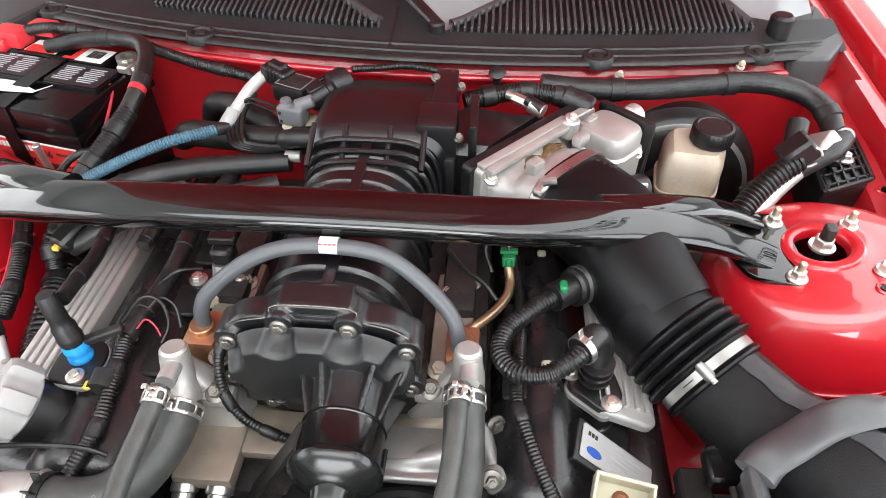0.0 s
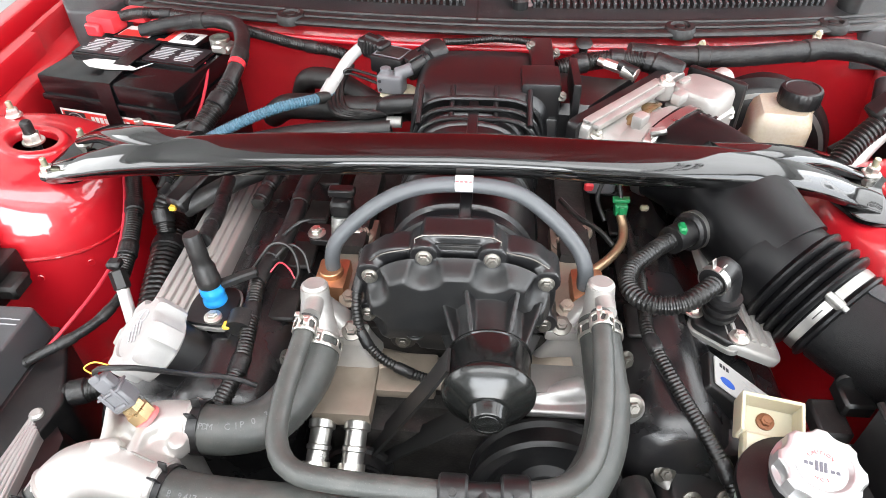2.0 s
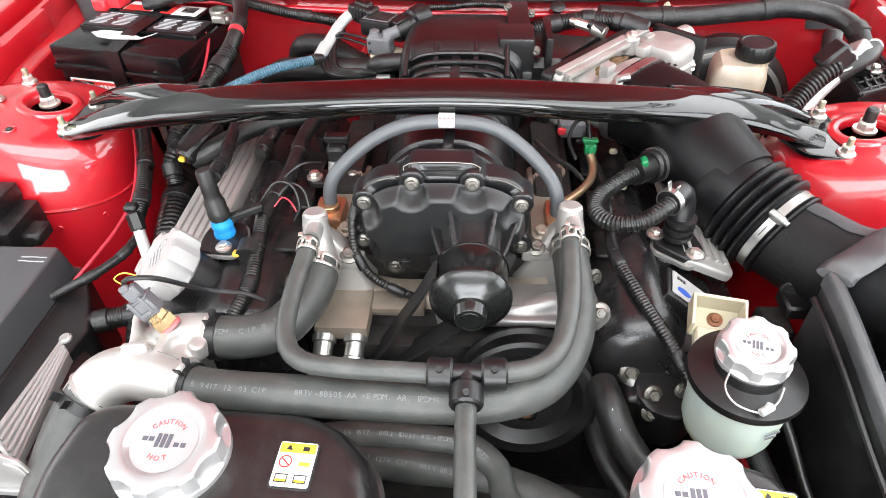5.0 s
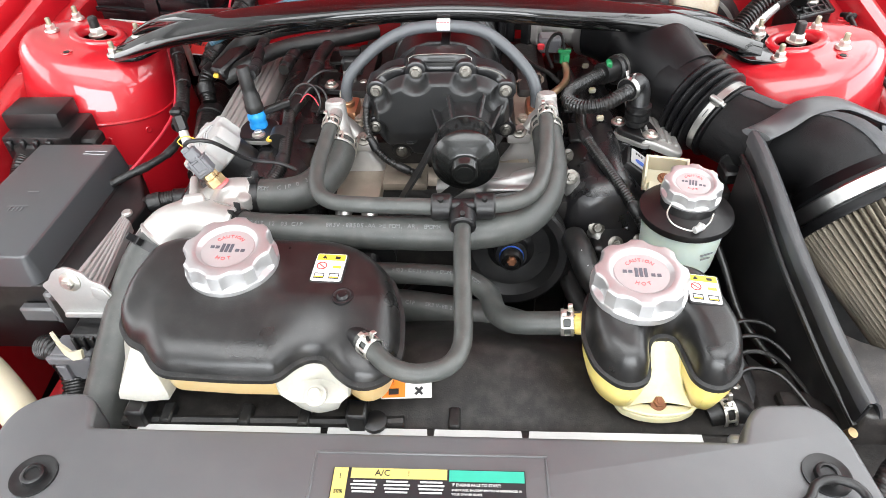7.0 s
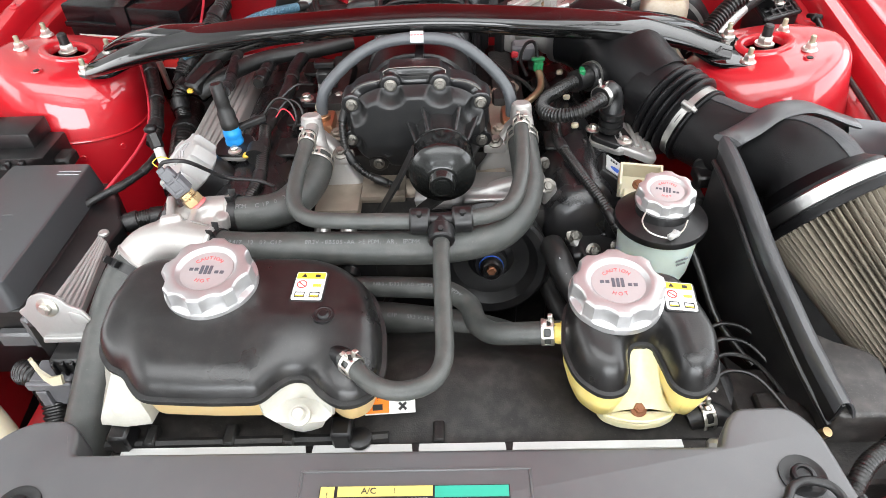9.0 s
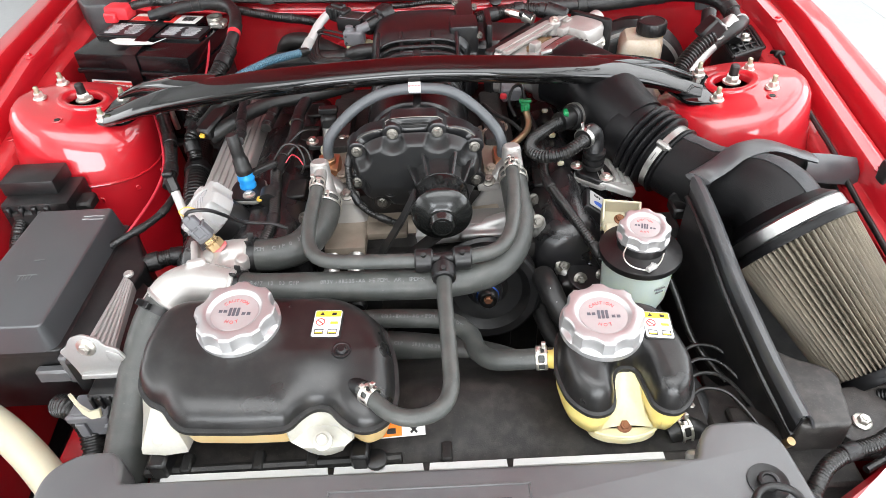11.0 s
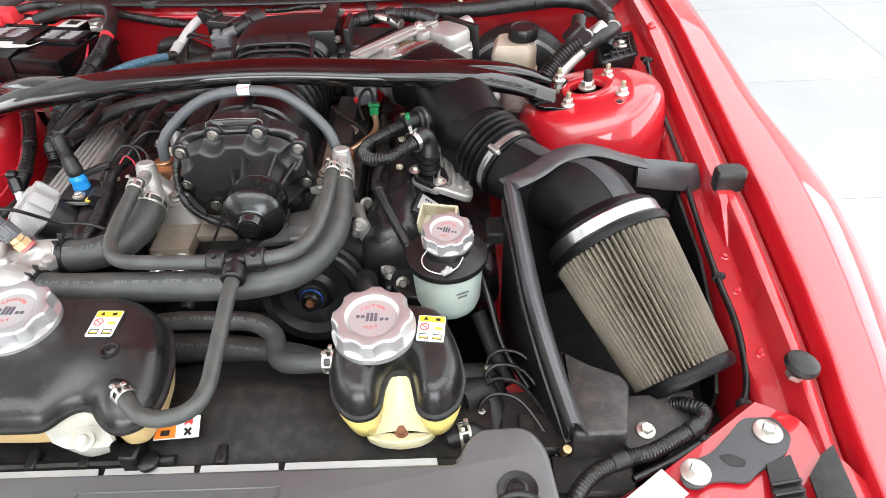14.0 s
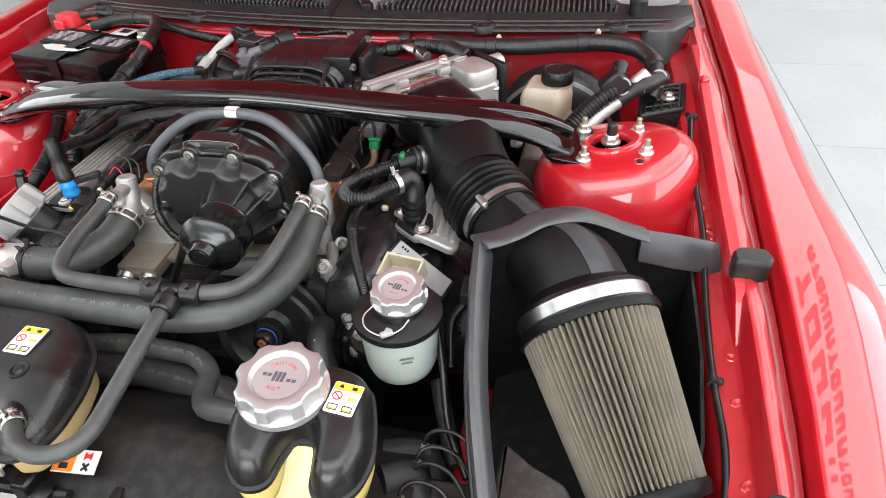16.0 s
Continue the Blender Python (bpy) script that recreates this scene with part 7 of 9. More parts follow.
# ---- intake, air filter and its shield ----
def throttle_body():
    t = thing("throttle_body", "cast aluminium throttle body with a long flange", "throttle body", (0.24, 0.72, 0.86))
    u = Vector((0.125, 0.135, 0.0)).normalized()
    n = Vector((u.y, -u.x, 0))
    c = Vector((0.236, 0.712, 0.894))
    m = Matrix.Translation(c) @ Matrix((u, n, Vector((0, 0, 1)))).transposed().to_4x4()
    face = m @ Matrix(((1, 0, 0, 0), (0, 0, 1, 0), (0, 1, 0, 0), (0, 0, 0, 1)))

    def ring(cu, cn, z, hu, hn, k=4.0):
        return [m @ Vector((cu + hu * math.copysign(abs(math.cos(a)) ** (2 / k), math.cos(a)), cn + hn * math.copysign(abs(math.sin(a)) ** (2 / k), math.sin(a)), z)) for a in [2 * math.pi * i / 48 for i in range(48)]]

    def mouth(cn, hu, hz, k=2.6, cu=-0.023):
        return [m @ Vector((cu + hu * math.copysign(abs(math.cos(a)) ** (2 / k), math.cos(a)), cn, 0.0 + hz * math.copysign(abs(math.sin(a)) ** (2 / k), math.sin(a)))) for a in [2 * math.pi * i / 56 for i in range(56)]]
    part("gasket", prism([(-0.106, -0.040), (0.112, -0.040), (0.112, 0.038), (-0.106, 0.038)], -0.034, -0.0195, 0.010, 0.001, face), PLASTIC, t)
    part("flange", prism([(-0.100, -0.036), (0.108, -0.036), (0.108, 0.038), (-0.100, 0.038)], -0.019, -0.007, 0.010, 0.002, face), CAST, t)
    part("rail", join(box((-0.022, -0.002, 0.037), (0.145, 0.010, 0.008), 0.003, 2, m), box((-0.022, -0.013, 0.0405), (0.150, 0.012, 0.005), 0.002, 2, m)), CAST, t)
    part("body", loft([mouth(-0.008, 0.068, 0.034), mouth(0.004, 0.066, 0.029), mouth(0.016, 0.061, 0.029), mouth(0.026, 0.060, 0.038), mouth(0.032, 0.060, 0.042), mouth(0.056, 0.059, 0.042)]), CAST, t)
    part("motor_case", loft([ring(0.086, 0.032, -0.05, 0.034, 0.038), ring(0.086, 0.032, 0.010, 0.034, 0.038), ring(0.086, 0.032, 0.013, 0.031, 0.035), ring(0.086, 0.032, 0.030, 0.031, 0.035), ring(0.086, 0.032, 0.037, 0.028, 0.032), ring(0.086, 0.032, 0.040, 0.022, 0.026)]), CAST, t)
    part("motor_gasket", box((0.123, 0.030, -0.002), (0.012, 0.082, 0.086), 0.006, 2, m), PLASTIC, t)
    part("motor_end", rod(m @ Vector((0.127, 0.028, 0.026)), m @ Vector((0.150, 0.028, 0.026)), 0.015, 24, bevel=0.004), CAST, t)
    part("rail_boss", rod(m @ Vector((0.052, -0.004, 0.02)), m @ Vector((0.052, -0.004, 0.044)), 0.012, 20, bevel=0.002), CAST, t)
    for q in ((-0.088, -0.004, 0.024), (0.052, -0.004, 0.044), (0.104, 0.064, 0.004)):
        part("bolt", hexbolt(m @ Vector(q), m.to_3x3() @ Vector((0, 0.5, 0.9)), 0.0062, 1.4), ZINC, t)
    for q, s in (((-0.053, 0.030, 0.042), (0.018, 0.014, 0.018)), ((0.026, 0.032, 0.044), (0.020, 0.013, 0.014)), ((0.075, 0.010, 0.042), (0.018, 0.008, 0.003))):
        part("lug", box(q, s, 0.003, 2, m), CAST, t)
    for q in ((-0.030, 0.010, 0.0285), (0.004, 0.008, 0.0290)):
        part("stain", xf(lathe([(0.015, 0), (0.012, 0.0018), (0.001, 0.0024)], 20, None, lambda a, i: 1 + 0.25 * math.sin(3 * a)), m @ Matrix.Translation(q) @ Matrix.Diagonal((1.2, 0.6, 1, 1))), STAIN, t, "brown oily stain in the recess")
    # rubber elbow and its clamp
    e = thing("intake_elbow", "smooth black rubber intake elbow with a band clamp", "intake elbow", (0.28, 0.64, 0.84))
    rings = []
    p0 = m @ Vector((-0.023, 0.048, 0.0))
    line = [p0, p0 + n * 0.022, Vector((0.310, 0.606, 0.889)), Vector((0.325, 0.569, 0.881)), Vector((0.338, 0.540, 0.871)), Vector((0.357, 0.508, 0.858))]
    fr = frames(spline(line, 0.01))
    for k, (p, s, up, d) in enumerate(fr):
        f = k / (len(fr) - 1)
        w, h = np.interp(f, [0, 0.25, 0.6, 1], [0.0625, 0.0625, 0.060, 0.0562]), np.interp(f, [0, 0.3, 0.6, 1], [0.0455, 0.047, 0.050, 0.0555])
        sq = np.interp(f, [0, 0.5, 1], [3.0, 2.5, 2.0])
        rings.append([p + s * w * math.copysign(abs(math.cos(a)) ** (2 / sq), math.cos(a)) + up * h * math.copysign(abs(math.sin(a)) ** (2 / sq), math.sin(a)) for a in [2 * math.pi * i / 48 for i in range(48)]])
    part("elbow", loft(rings), SATIN_RUBBER, e)
    p, s, up, d = fr[1]
    band = [[p + d * o + s * (0.0630 + k) * math.copysign(abs(math.cos(a)) ** 0.667, math.cos(a)) + up * (0.0460 + k) * math.copysign(abs(math.sin(a)) ** 0.667, math.sin(a)) for a in [2 * math.pi * i / 64 for i in range(64)]] for o, k in ((-0.006, 0), (-0.006, 0.0015), (0.006, 0.0015), (0.006, 0))]
    part("band", loft(band, cap=False), STEEL, e, "stainless band clamp")
    part("screw", join(box((0, 0, 0), (0.014, 0.026, 0.012), 0.003, 1, Matrix.Translation(p + s * 0.048 + up * 0.038) @ pose(0, 0, 0, 20, 0, -30)), rod(p + s * 0.052 + up * 0.046, p + s * 0.040 + up * 0.05 + d * 0.012, 0.005, 8)), STEEL, e)
    part("maker_mark", join(*[flat_bar(0, 0, 0.005, 0.004, aim(Vector((0.292 + 0.007 * k, 0.662 - 0.004 * k, 0.9425)), (0.1, -0.1, 1))) for k in range(3)]), RUBBER, e)


STAIN = mat("oily_stain", (0.16, 0.10, 0.045), 0.3, 0.2, 0.4, 300, 0.1, 60, 0.1)
SATIN_RUBBER = mat("smooth_moulded_rubber", (0.0045, 0.0045, 0.005), 0.36, 0, 0.25, 1500, 0.05, 12, 0.06, spec=0.20, dust=0.004)
TUBE_TEX = mat("textured_intake_tube", (0.006, 0.006, 0.0065), 0.40, 0, 0.3, 1300, 0.3, 20, 0.08, spec=0.25)
PALE_TUBE = mat("pale_intake_tube", (0.034, 0.036, 0.040), 0.46, 0, 0.35, 1500, 0.5, 120, 0.1, spec=0.4, dust=0.05)
throttle_body()

CLAMP = Vector((0.402, 0.447, 0.838))
RING0 = Vector((0.5060, 0.3040, 0.8345))
AXIS = Vector((0.373, -0.792, -0.477)).normalized()


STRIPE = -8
BAND = mat("dull_band_steel", (0.33, 0.325, 0.31), 0.36, 0.9, 0.08, 500, 0.04, 30, 0.08)


def intake_tube():
    t = thing("intake_bellows", "black ribbed rubber bellows with a band clamp", "bellows", (0.36, 0.47, 0.79))
    a, b = Vector((0.346, 0.516, 0.858)), CLAMP
    d = (b - a).normalized()
    prof = [(0.055, -0.004), (0.056, 0.0)]
    n = 4
    for k in range(n):
        z = 0.036 + k * 0.0112
        prof += [(0.0555 - 0.0006 * k, z - 0.0052), (0.0585, z - 0.0036), (0.0615, z - 0.0008), (0.0615, z + 0.0014), (0.0585, z + 0.0042)]
    prof += [(0.0530, 0.0745), (0.0518, 0.0760), (0.0518, 0.0870), (0.0540, 0.0885), (0.0552, 0.0905), (0.0545, 0.0930), (0.0520, 0.0945), (0.050, 0.0950)]
    part("bellows", lathe(prof, 64, aim(a, d)), SATIN_RUBBER, t)
    part("band", lathe([(0.0519, 0.0768), (0.0530, 0.0768), (0.0530, 0.0862), (0.0519, 0.0862)], 64, aim(a, d), ring=True), BAND, t, "stainless band clamp")
    q = a + d * 0.0815
    side = d.cross(Vector((0, 0, 1))).normalized()
    upv = side.cross(d).normalized()
    r = (side * 0.62 + upv * 0.78).normalized()
    sm = aim(q + r * 0.0550, r, d)
    part("screw", fused(join(box((0, 0.002, -0.002), (0.0115, 0.016, 0.004), 0.001, 1, sm), rod(sm @ Vector((0, -0.008, 0.001)), sm @ Vector((0, 0.010, 0.001)), 0.0042, 16), rod(sm @ Vector((0, 0.008, 0.001)), sm @ Vector((0, 0.015, 0.001)), 0.0034, 6)), 0.0008, 1), BAND, t, "worm screw housing")
    part("band_slots", join(*[box((0, 0, 0), (0.0055, 0.0010, 0.0006), 0, 1, aim(q + (r * math.cos(v) + d.cross(r) * math.sin(v)) * 0.0531, r * math.cos(v) + d.cross(r) * math.sin(v), d)) for v in (0.30 + 0.045 * k for k in range(4))]), INK, t)
    i = thing("intake_tube", "textured black intake tube into the air filter", "intake tube", (0.45, 0.37, 0.78))
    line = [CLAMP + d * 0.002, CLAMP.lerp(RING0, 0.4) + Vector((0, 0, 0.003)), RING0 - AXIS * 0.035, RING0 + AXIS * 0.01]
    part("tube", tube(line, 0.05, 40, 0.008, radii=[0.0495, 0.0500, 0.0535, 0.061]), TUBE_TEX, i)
    # a paler grey strip laid along the upper side of the tube
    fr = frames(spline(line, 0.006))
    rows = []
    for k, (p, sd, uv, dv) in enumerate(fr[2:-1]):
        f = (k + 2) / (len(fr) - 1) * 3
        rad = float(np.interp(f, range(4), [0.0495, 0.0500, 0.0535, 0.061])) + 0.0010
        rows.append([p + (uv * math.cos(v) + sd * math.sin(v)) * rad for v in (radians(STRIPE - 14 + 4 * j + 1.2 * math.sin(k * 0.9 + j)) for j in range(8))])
    part("worn_panel", strip(rows, 0.0012), PALE_TUBE, i, "pale grey flat panel")
    part("sensor_boss", join(rod(CLAMP + Vector((0.006, -0.052, -0.022)), CLAMP + Vector((-0.005, -0.074, -0.02)), 0.016, 16, bevel=0.002), box(CLAMP + Vector((-0.004, -0.078, -0.028)), (0.028, 0.034, 0.018), 0.003, 1, None)), PLASTIC, i)
    part("sensor_plug", box(CLAMP + Vector((-0.026, -0.094, -0.046)), (0.030, 0.042, 0.020), 0.003, 1), PLASTIC_DULL, i)
    part("sensor_screw", hexbolt(CLAMP + Vector((0.0, -0.070, -0.004)), (-0.2, -0.5, 0.8), 0.0055, 1.5), ZINC, i)
    part("sensor_wire", tube([CLAMP + Vector((-0.036, -0.108, -0.056)), CLAMP + Vector((-0.05, -0.125, -0.075)), CLAMP + Vector((-0.045, -0.17, -0.11))], 0.006, 10, 0.006), LOOM, i)


intake_tube()


def air_filter():
    t = thing("air_filter", "conical pleated gauze air filter with a bright metal band", "air filter", RING0 + AXIS * 0.1)
    m = aim(RING0, AXIS)
    part("collar", lathe([(0.056, -0.014), (0.066, -0.004), (0.0745, 0.003), (0.0755, 0.008), (0.05, 0.008)], 64, m), SATIN_RUBBER, t)
    part("chrome_band", lathe([(0.0752, 0.007), (0.0772, 0.009), (0.0776, 0.0235), (0.0760, 0.0255)], 96, m), CHROME, t, "bright metal band")
    part("lip", lathe([(0.0760, 0.0245), (0.0812, 0.0275), (0.0824, 0.033), (0.0808, 0.038), (0.074, 0.038)], 96, m), SATIN_RUBBER, t)
    n, z0, z1 = 66, 0.036, 0.2135
    rings = []
    for z in (z0, z0 + 0.004, z0 + 0.06, (z0 + z1) / 2, z1 - 0.05, z1 - 0.004, z1):
        f = (z - z0) / (z1 - z0)
        r = 0.0780 - 0.0172 * f
        ring = []
        for i in range(n * 6):
            a = 2 * math.pi * (i + 0.35 * math.sin(i * 1.7 + z * 40)) / (n * 6)
            k = (0, 0.34, 0.93, 1, 0.93, 0.34)[i % 6]
            q = r - 0.0125 * (1 - k)
            ring.append((q * math.cos(a), q * math.sin(a), z))
        rings.append(ring)
    part("pleats", xf(loft(rings), m), PLEAT, t, "dusty tan gauze pleats", smooth=50)
    part("end_cap", lathe([(0.056, 0.2105), (0.0622, 0.2115), (0.0638, 0.215), (0.0636, 0.223), (0.0612, 0.2275), (0.054, 0.229), (0.001, 0.227)], 80, m), SATIN_RUBBER, t)


CHROME = mat("brushed_steel_band", (0.42, 0.42, 0.415), 0.32, 1.0, 0.03, 300, 0.0, 8, 0.03)
air_filter()


def heat_shield():
    t = thing("heat_shield", "black plastic heat shield with a grey rubber edge", "heat shield", (0.45, 0.2, 0.6))
    # side wall towards the engine
    top = [(0.388, 0.322, 0.895), (0.390, 0.285, 0.889), (0.394, 0.235, 0.873), (0.400, 0.180, 0.850), (0.410, 0.125, 0.826), (0.421, 0.080, 0.804), (0.434, 0.030, 0.784)]
    low = [(x - 0.004, y, min(z - 0.004, 0.60 + 0.16 * k / 6)) for k, (x, y, z) in enumerate(top)]
    part("side_wall", strip([top, [(a[0] - 0.002, a[1], (a[2] + b[2]) / 2) for a, b in zip(top, low)], low], 0.004), PLASTIC, t)
    part("side_rib", tube([(x - 0.006, y, z - 0.030) for x, y, z in top], 0.0035, 8, 0.01), PLASTIC, t)
    part("edge_seal", strip([[(x + dx, y, z + dz) for x, y, z in spline(top, 0.02)] for dx, dz in ((-0.0065, -0.012), (-0.0065, 0.001), (-0.004, 0.0045), (0.001, 0.0052), (0.006, 0.002), (0.012, -0.008), (0.016, -0.020))], 0.0025), SEAL, t, "grey rubber edge seal")
    # rear wall arched over the tube
    rear = [(0.388, 0.322, 0.893), (0.405, 0.340, 0.887), (0.428, 0.354, 0.890), (0.458, 0.370, 0.900), (0.496, 0.384, 0.899), (0.525, 0.391, 0.889), (0.552, 0.396, 0.876), (0.580, 0.402, 0.864), (0.625, 0.418, 0.848), (0.672, 0.436, 0.828)]
    lowr = [(x, y + 0.002, z) for (x, y, _), z in zip(rear, (0.62, 0.62, 0.63, 0.64, 0.64, 0.64, 0.63, 0.62, 0.62, 0.60))]
    part("rear_wall", strip([rear, [(a[0], a[1] + 0.001, (a[2] + b[2]) / 2) for a, b in zip(rear, lowr)], lowr], 0.004), PLASTIC, t)
    part("rear_seal", tube([(x, y - 0.004, z + 0.003) for x, y, z in rear[:8]], 0.0165, 14, 0.008, flat=0.3), SEAL, t, "wavy grey rubber edge")
    part("rear_wing", strip([[(0.575, 0.402, 0.872), (0.62, 0.416, 0.858), (0.676, 0.436, 0.836)], [(0.575, 0.390, 0.858), (0.62, 0.402, 0.842), (0.680, 0.424, 0.820)], [(0.575, 0.387, 0.834), (0.62, 0.399, 0.818), (0.684, 0.421, 0.796)]], 0.004), SEAL, t)
    # floor pan at the front: a raised box and a bolted flange
    A = [(0.437, 0.150), (0.470, 0.124), (0.500, 0.110), (0.508, 0.096), (0.492, 0.030), (0.434, 0.030), (0.430, 0.08)]
    part("floor_pan", prism(A, 0.690, 0.768, 0.007, 0.005, foot=0.003), SHROUD, t)
    B = [(0.494, 0.096), (0.540, 0.098), (0.588, 0.104), (0.580, 0.078), (0.566, 0.052), (0.534, 0.026), (0.500, 0.024), (0.490, 0.034)]
    part("pan_flange", prism(B, 0.732, 0.743, 0.006, 0.002), SHROUD, t)
    part("pan_skirt", strip([[(0.500, 0.026, 0.734), (0.534, 0.028, 0.734), (0.566, 0.054, 0.734)], [(0.500, 0.028, 0.69), (0.534, 0.030, 0.70), (0.566, 0.056, 0.71)]], 0.003), PLASTIC, t)
    part("pan_bolt", hexbolt((0.518, 0.048, 0.745), (0.05, -0.1, 1), 0.0070, 1.5), ZINC, t, "flanged zinc bolt")
    part("base", box((0.532, 0.245, 0.642), (0.25, 0.37, 0.01), 0.002, 1), PLASTIC_DULL, t)
    part("outer_wall", strip([[(0.650, 0.42, 0.80), (0.652, 0.30, 0.775), (0.648, 0.2, 0.74), (0.63, 0.12, 0.71)], [(0.650, 0.42, 0.60), (0.652, 0.30, 0.60), (0.648, 0.2, 0.60), (0.63, 0.12, 0.60)]], 0.004), PLASTIC_DULL, t)
    # painted decal on the wall's outside: plain blocks
    for pts, ma in (([(0.4055, 0.205, 0.846), (0.4085, 0.168, 0.830)], BLUE_INK), ([(0.4085, 0.168, 0.822), (0.4145, 0.118, 0.800)], RED_INK)):
        part("decal", strip([[p for p in pts], [(p[0] + 0.001, p[1], p[2] - 0.010) for p in pts]], 0.0006), ma, t)


SEAL = mat("grey_rubber_seal", (0.036, 0.037, 0.040), 0.34, 0, 0.15, 900, 0.05, 24, 0.08, spec=0.7, dust=0.04)
heat_shield()


# ---- rear corners: battery, looms, brake reservoir ----
BATTERY = mat("glossy_battery_plastic", (0.004, 0.004, 0.0045), 0.22, 0, 0.2, 900, 0.02, 14, 0.05, spec=0.4)


def battery():
    yaw = -12.0
    base = Vector((-0.4835, 0.863, 0.728))
    M = Matrix.Translation(base) @ pose(0, 0, 0, 0, 0, yaw)
    t = thing("battery", "black car battery with a printed front label", "battery", base)
    part("case", box((0, 0, 0.068), (0.226, 0.164, 0.136), 0.004, 2, M), BATTERY, t)
    part("lid_rim", box((0, 0, 0.139), (0.236, 0.174, 0.010), 0.003, 2, M), BATTERY, t)
    part("lid", box((0, 0, 0.158), (0.230, 0.168, 0.032), 0.004, 2, M), BATTERY, t)
    part("vent_cover", box((0, 0.012, 0.176), (0.214, 0.060, 0.008), 0.003, 2, M), BATTERY, t)
    part("rear_step", box((0.0, 0.062, 0.178), (0.150, 0.042, 0.012), 0.003, 2, M), BATTERY, t)
    F = M @ Matrix.Translation((0, -0.0822, 0.093)) @ pose(0, 0, 0, 90, 0, 0)
    lab = part("label", flat_bar(0, 0, 0.200, 0.056, F), PAPER, t, "white, red and black printed label")
    part("red_band", flat_bar(0, 0, 0.194, 0.050, F, 0.0006), RED_INK, lab)
    part("dark_field", flat_bar(-0.075, 0.014, 0.036, 0.020, F, 0.0009), INK, lab)
    part("oval", lathe([(0.010, 0), (0.010, 0.0004), (0.0088, 0.0004), (0.0088, 0)], 24, F @ Matrix.Translation((-0.075, 0.016, 0.001)) @ Matrix.Diagonal((1.2, 0.7, 1, 1))), PAPER, lab)
    part("white_mark", join(*[flat_bar(-0.044 + 0.0078 * k, 0.016, 0.0055, 0.009, F, 0.0011) for k in range(9)]), PAPER, lab)
    part("words", join(letters("MAX", 0.014, F @ Matrix.Translation((0.005, -0.006, 0.0011)), bold=0.0004), letters("36", 0.016, F @ Matrix.Translation((0.045, 0.010, 0.0011)), bold=0.0004), letters("MONTH", 0.007, F @ Matrix.Translation((0.074, 0.013, 0.0011))), letters("100", 0.014, F @ Matrix.Translation((0.046, -0.010, 0.0011)), bold=0.0004), letters("MONTH", 0.007, F @ Matrix.Translation((0.076, -0.007, 0.0011)))), INK, lab)
    # printed panels on the lid
    T = M @ Matrix.Translation((0, 0, 0.1802))
    part("warning_panel", join(*[prism([(x - 0.045, -0.014), (x + 0.045, -0.014), (x + 0.045, 0.040), (x - 0.045, 0.040)], 0, 0.0008, 0.006, 0, T) for x in (-0.060, 0.060)]), INK, t, "black warning panels")
    for x in (-0.060, 0.060):
        for dx, sign in ((-0.022, 0), (0.018, 1)):
            part("warning_print", join(*[flat_bar(x + dx, 0.030 - 0.0050 * k, 0.032 - 0.004 * ((k + sign) % 3), 0.0016, T, 0.0012) for k in range(8)]), GREY_INK, t)
    part("warning_word", letters("DANGER / POISON", 0.006, T @ Matrix.Translation((-0.060, 0.036, 0.0014))), GREY_INK, t)
    S = M @ Matrix.Translation((0.0, 0.062, 0.1845))
    part("top_label", join(flat_bar(0.048, 0, 0.046, 0.038, S), flat_bar(-0.040, 0.004, 0.060, 0.034, S)), PAPER, t, "white and red top label")
    part("top_label_red", join(flat_bar(-0.042, -0.004, 0.052, 0.020, S, 0.0005), flat_bar(0.014, 0, 0.022, 0.036, S, 0.0005)), RED_INK, t)
    part("bar_code", join(*[flat_bar(0.038 + 0.0024 * k, 0.002, 0.0012 + 0.0006 * (k % 3 == 0), 0.020, S, 0.0005) for k in range(10)]), INK, t)
    s = thing("battery_strap", "black webbing strap over the battery", "strap", M @ Vector((0.005, 0, 0)))
    part("webbing", strip([[M @ Vector((x, y, z)) for y, z in ((-0.088, 0.03), (-0.0885, 0.142), (-0.0865, 0.176), (-0.03, 0.1835), (0.04, 0.1845), (0.084, 0.188), (0.090, 0.14))] for x in (-0.012, 0.014)], 0.0022), BATTERY, s)
    p = thing("paper_slip", "torn white paper slip under the strap", "paper slip", M @ Vector((-0.03, -0.05, 0.181)))
    part("slip", strip([[M @ Vector(q) for q in ((-0.056, -0.050, 0.186), (-0.040, -0.058, 0.183), (-0.012, -0.058, 0.182), (0.03, -0.050, 0.182), (0.046, -0.034, 0.185))], [M @ Vector(q) for q in ((-0.050, -0.034, 0.183), (-0.034, -0.030, 0.182), (-0.012, -0.030, 0.182), (0.03, -0.044, 0.182), (0.050, -0.030, 0.186))]], 0.0006), PAPER, p)
    g = thing("terminal_cover", "red plastic battery terminal cover", "terminal cover", M @ Vector((-0.09, 0.07, 0.18)))
    part("cover", join(box((-0.098, 0.064, 0.196), (0.050, 0.034, 0.026), 0.006, 2, M), box((-0.062, 0.094, 0.200), (0.044, 0.026, 0.020), 0.006, 2, M), box((-0.108, 0.044, 0.190), (0.026, 0.014, 0.020), 0.003, 1, M)), RED_PLASTIC, g)
    c = thing("ground_terminal", "zinc battery clamp on the lead post", "battery clamp", M @ Vector((0.11, 0.06, 0.18)))
    part("clamp", join(lathe([(0.015, 0), (0.015, 0.016), (0.009, 0.016), (0.009, 0)], 20, M @ Matrix.Translation((0.106, 0.060, 0.178))), box((0.122, 0.040, 0.186), (0.030, 0.018, 0.012), 0.003, 1, M)), ZINC, c)
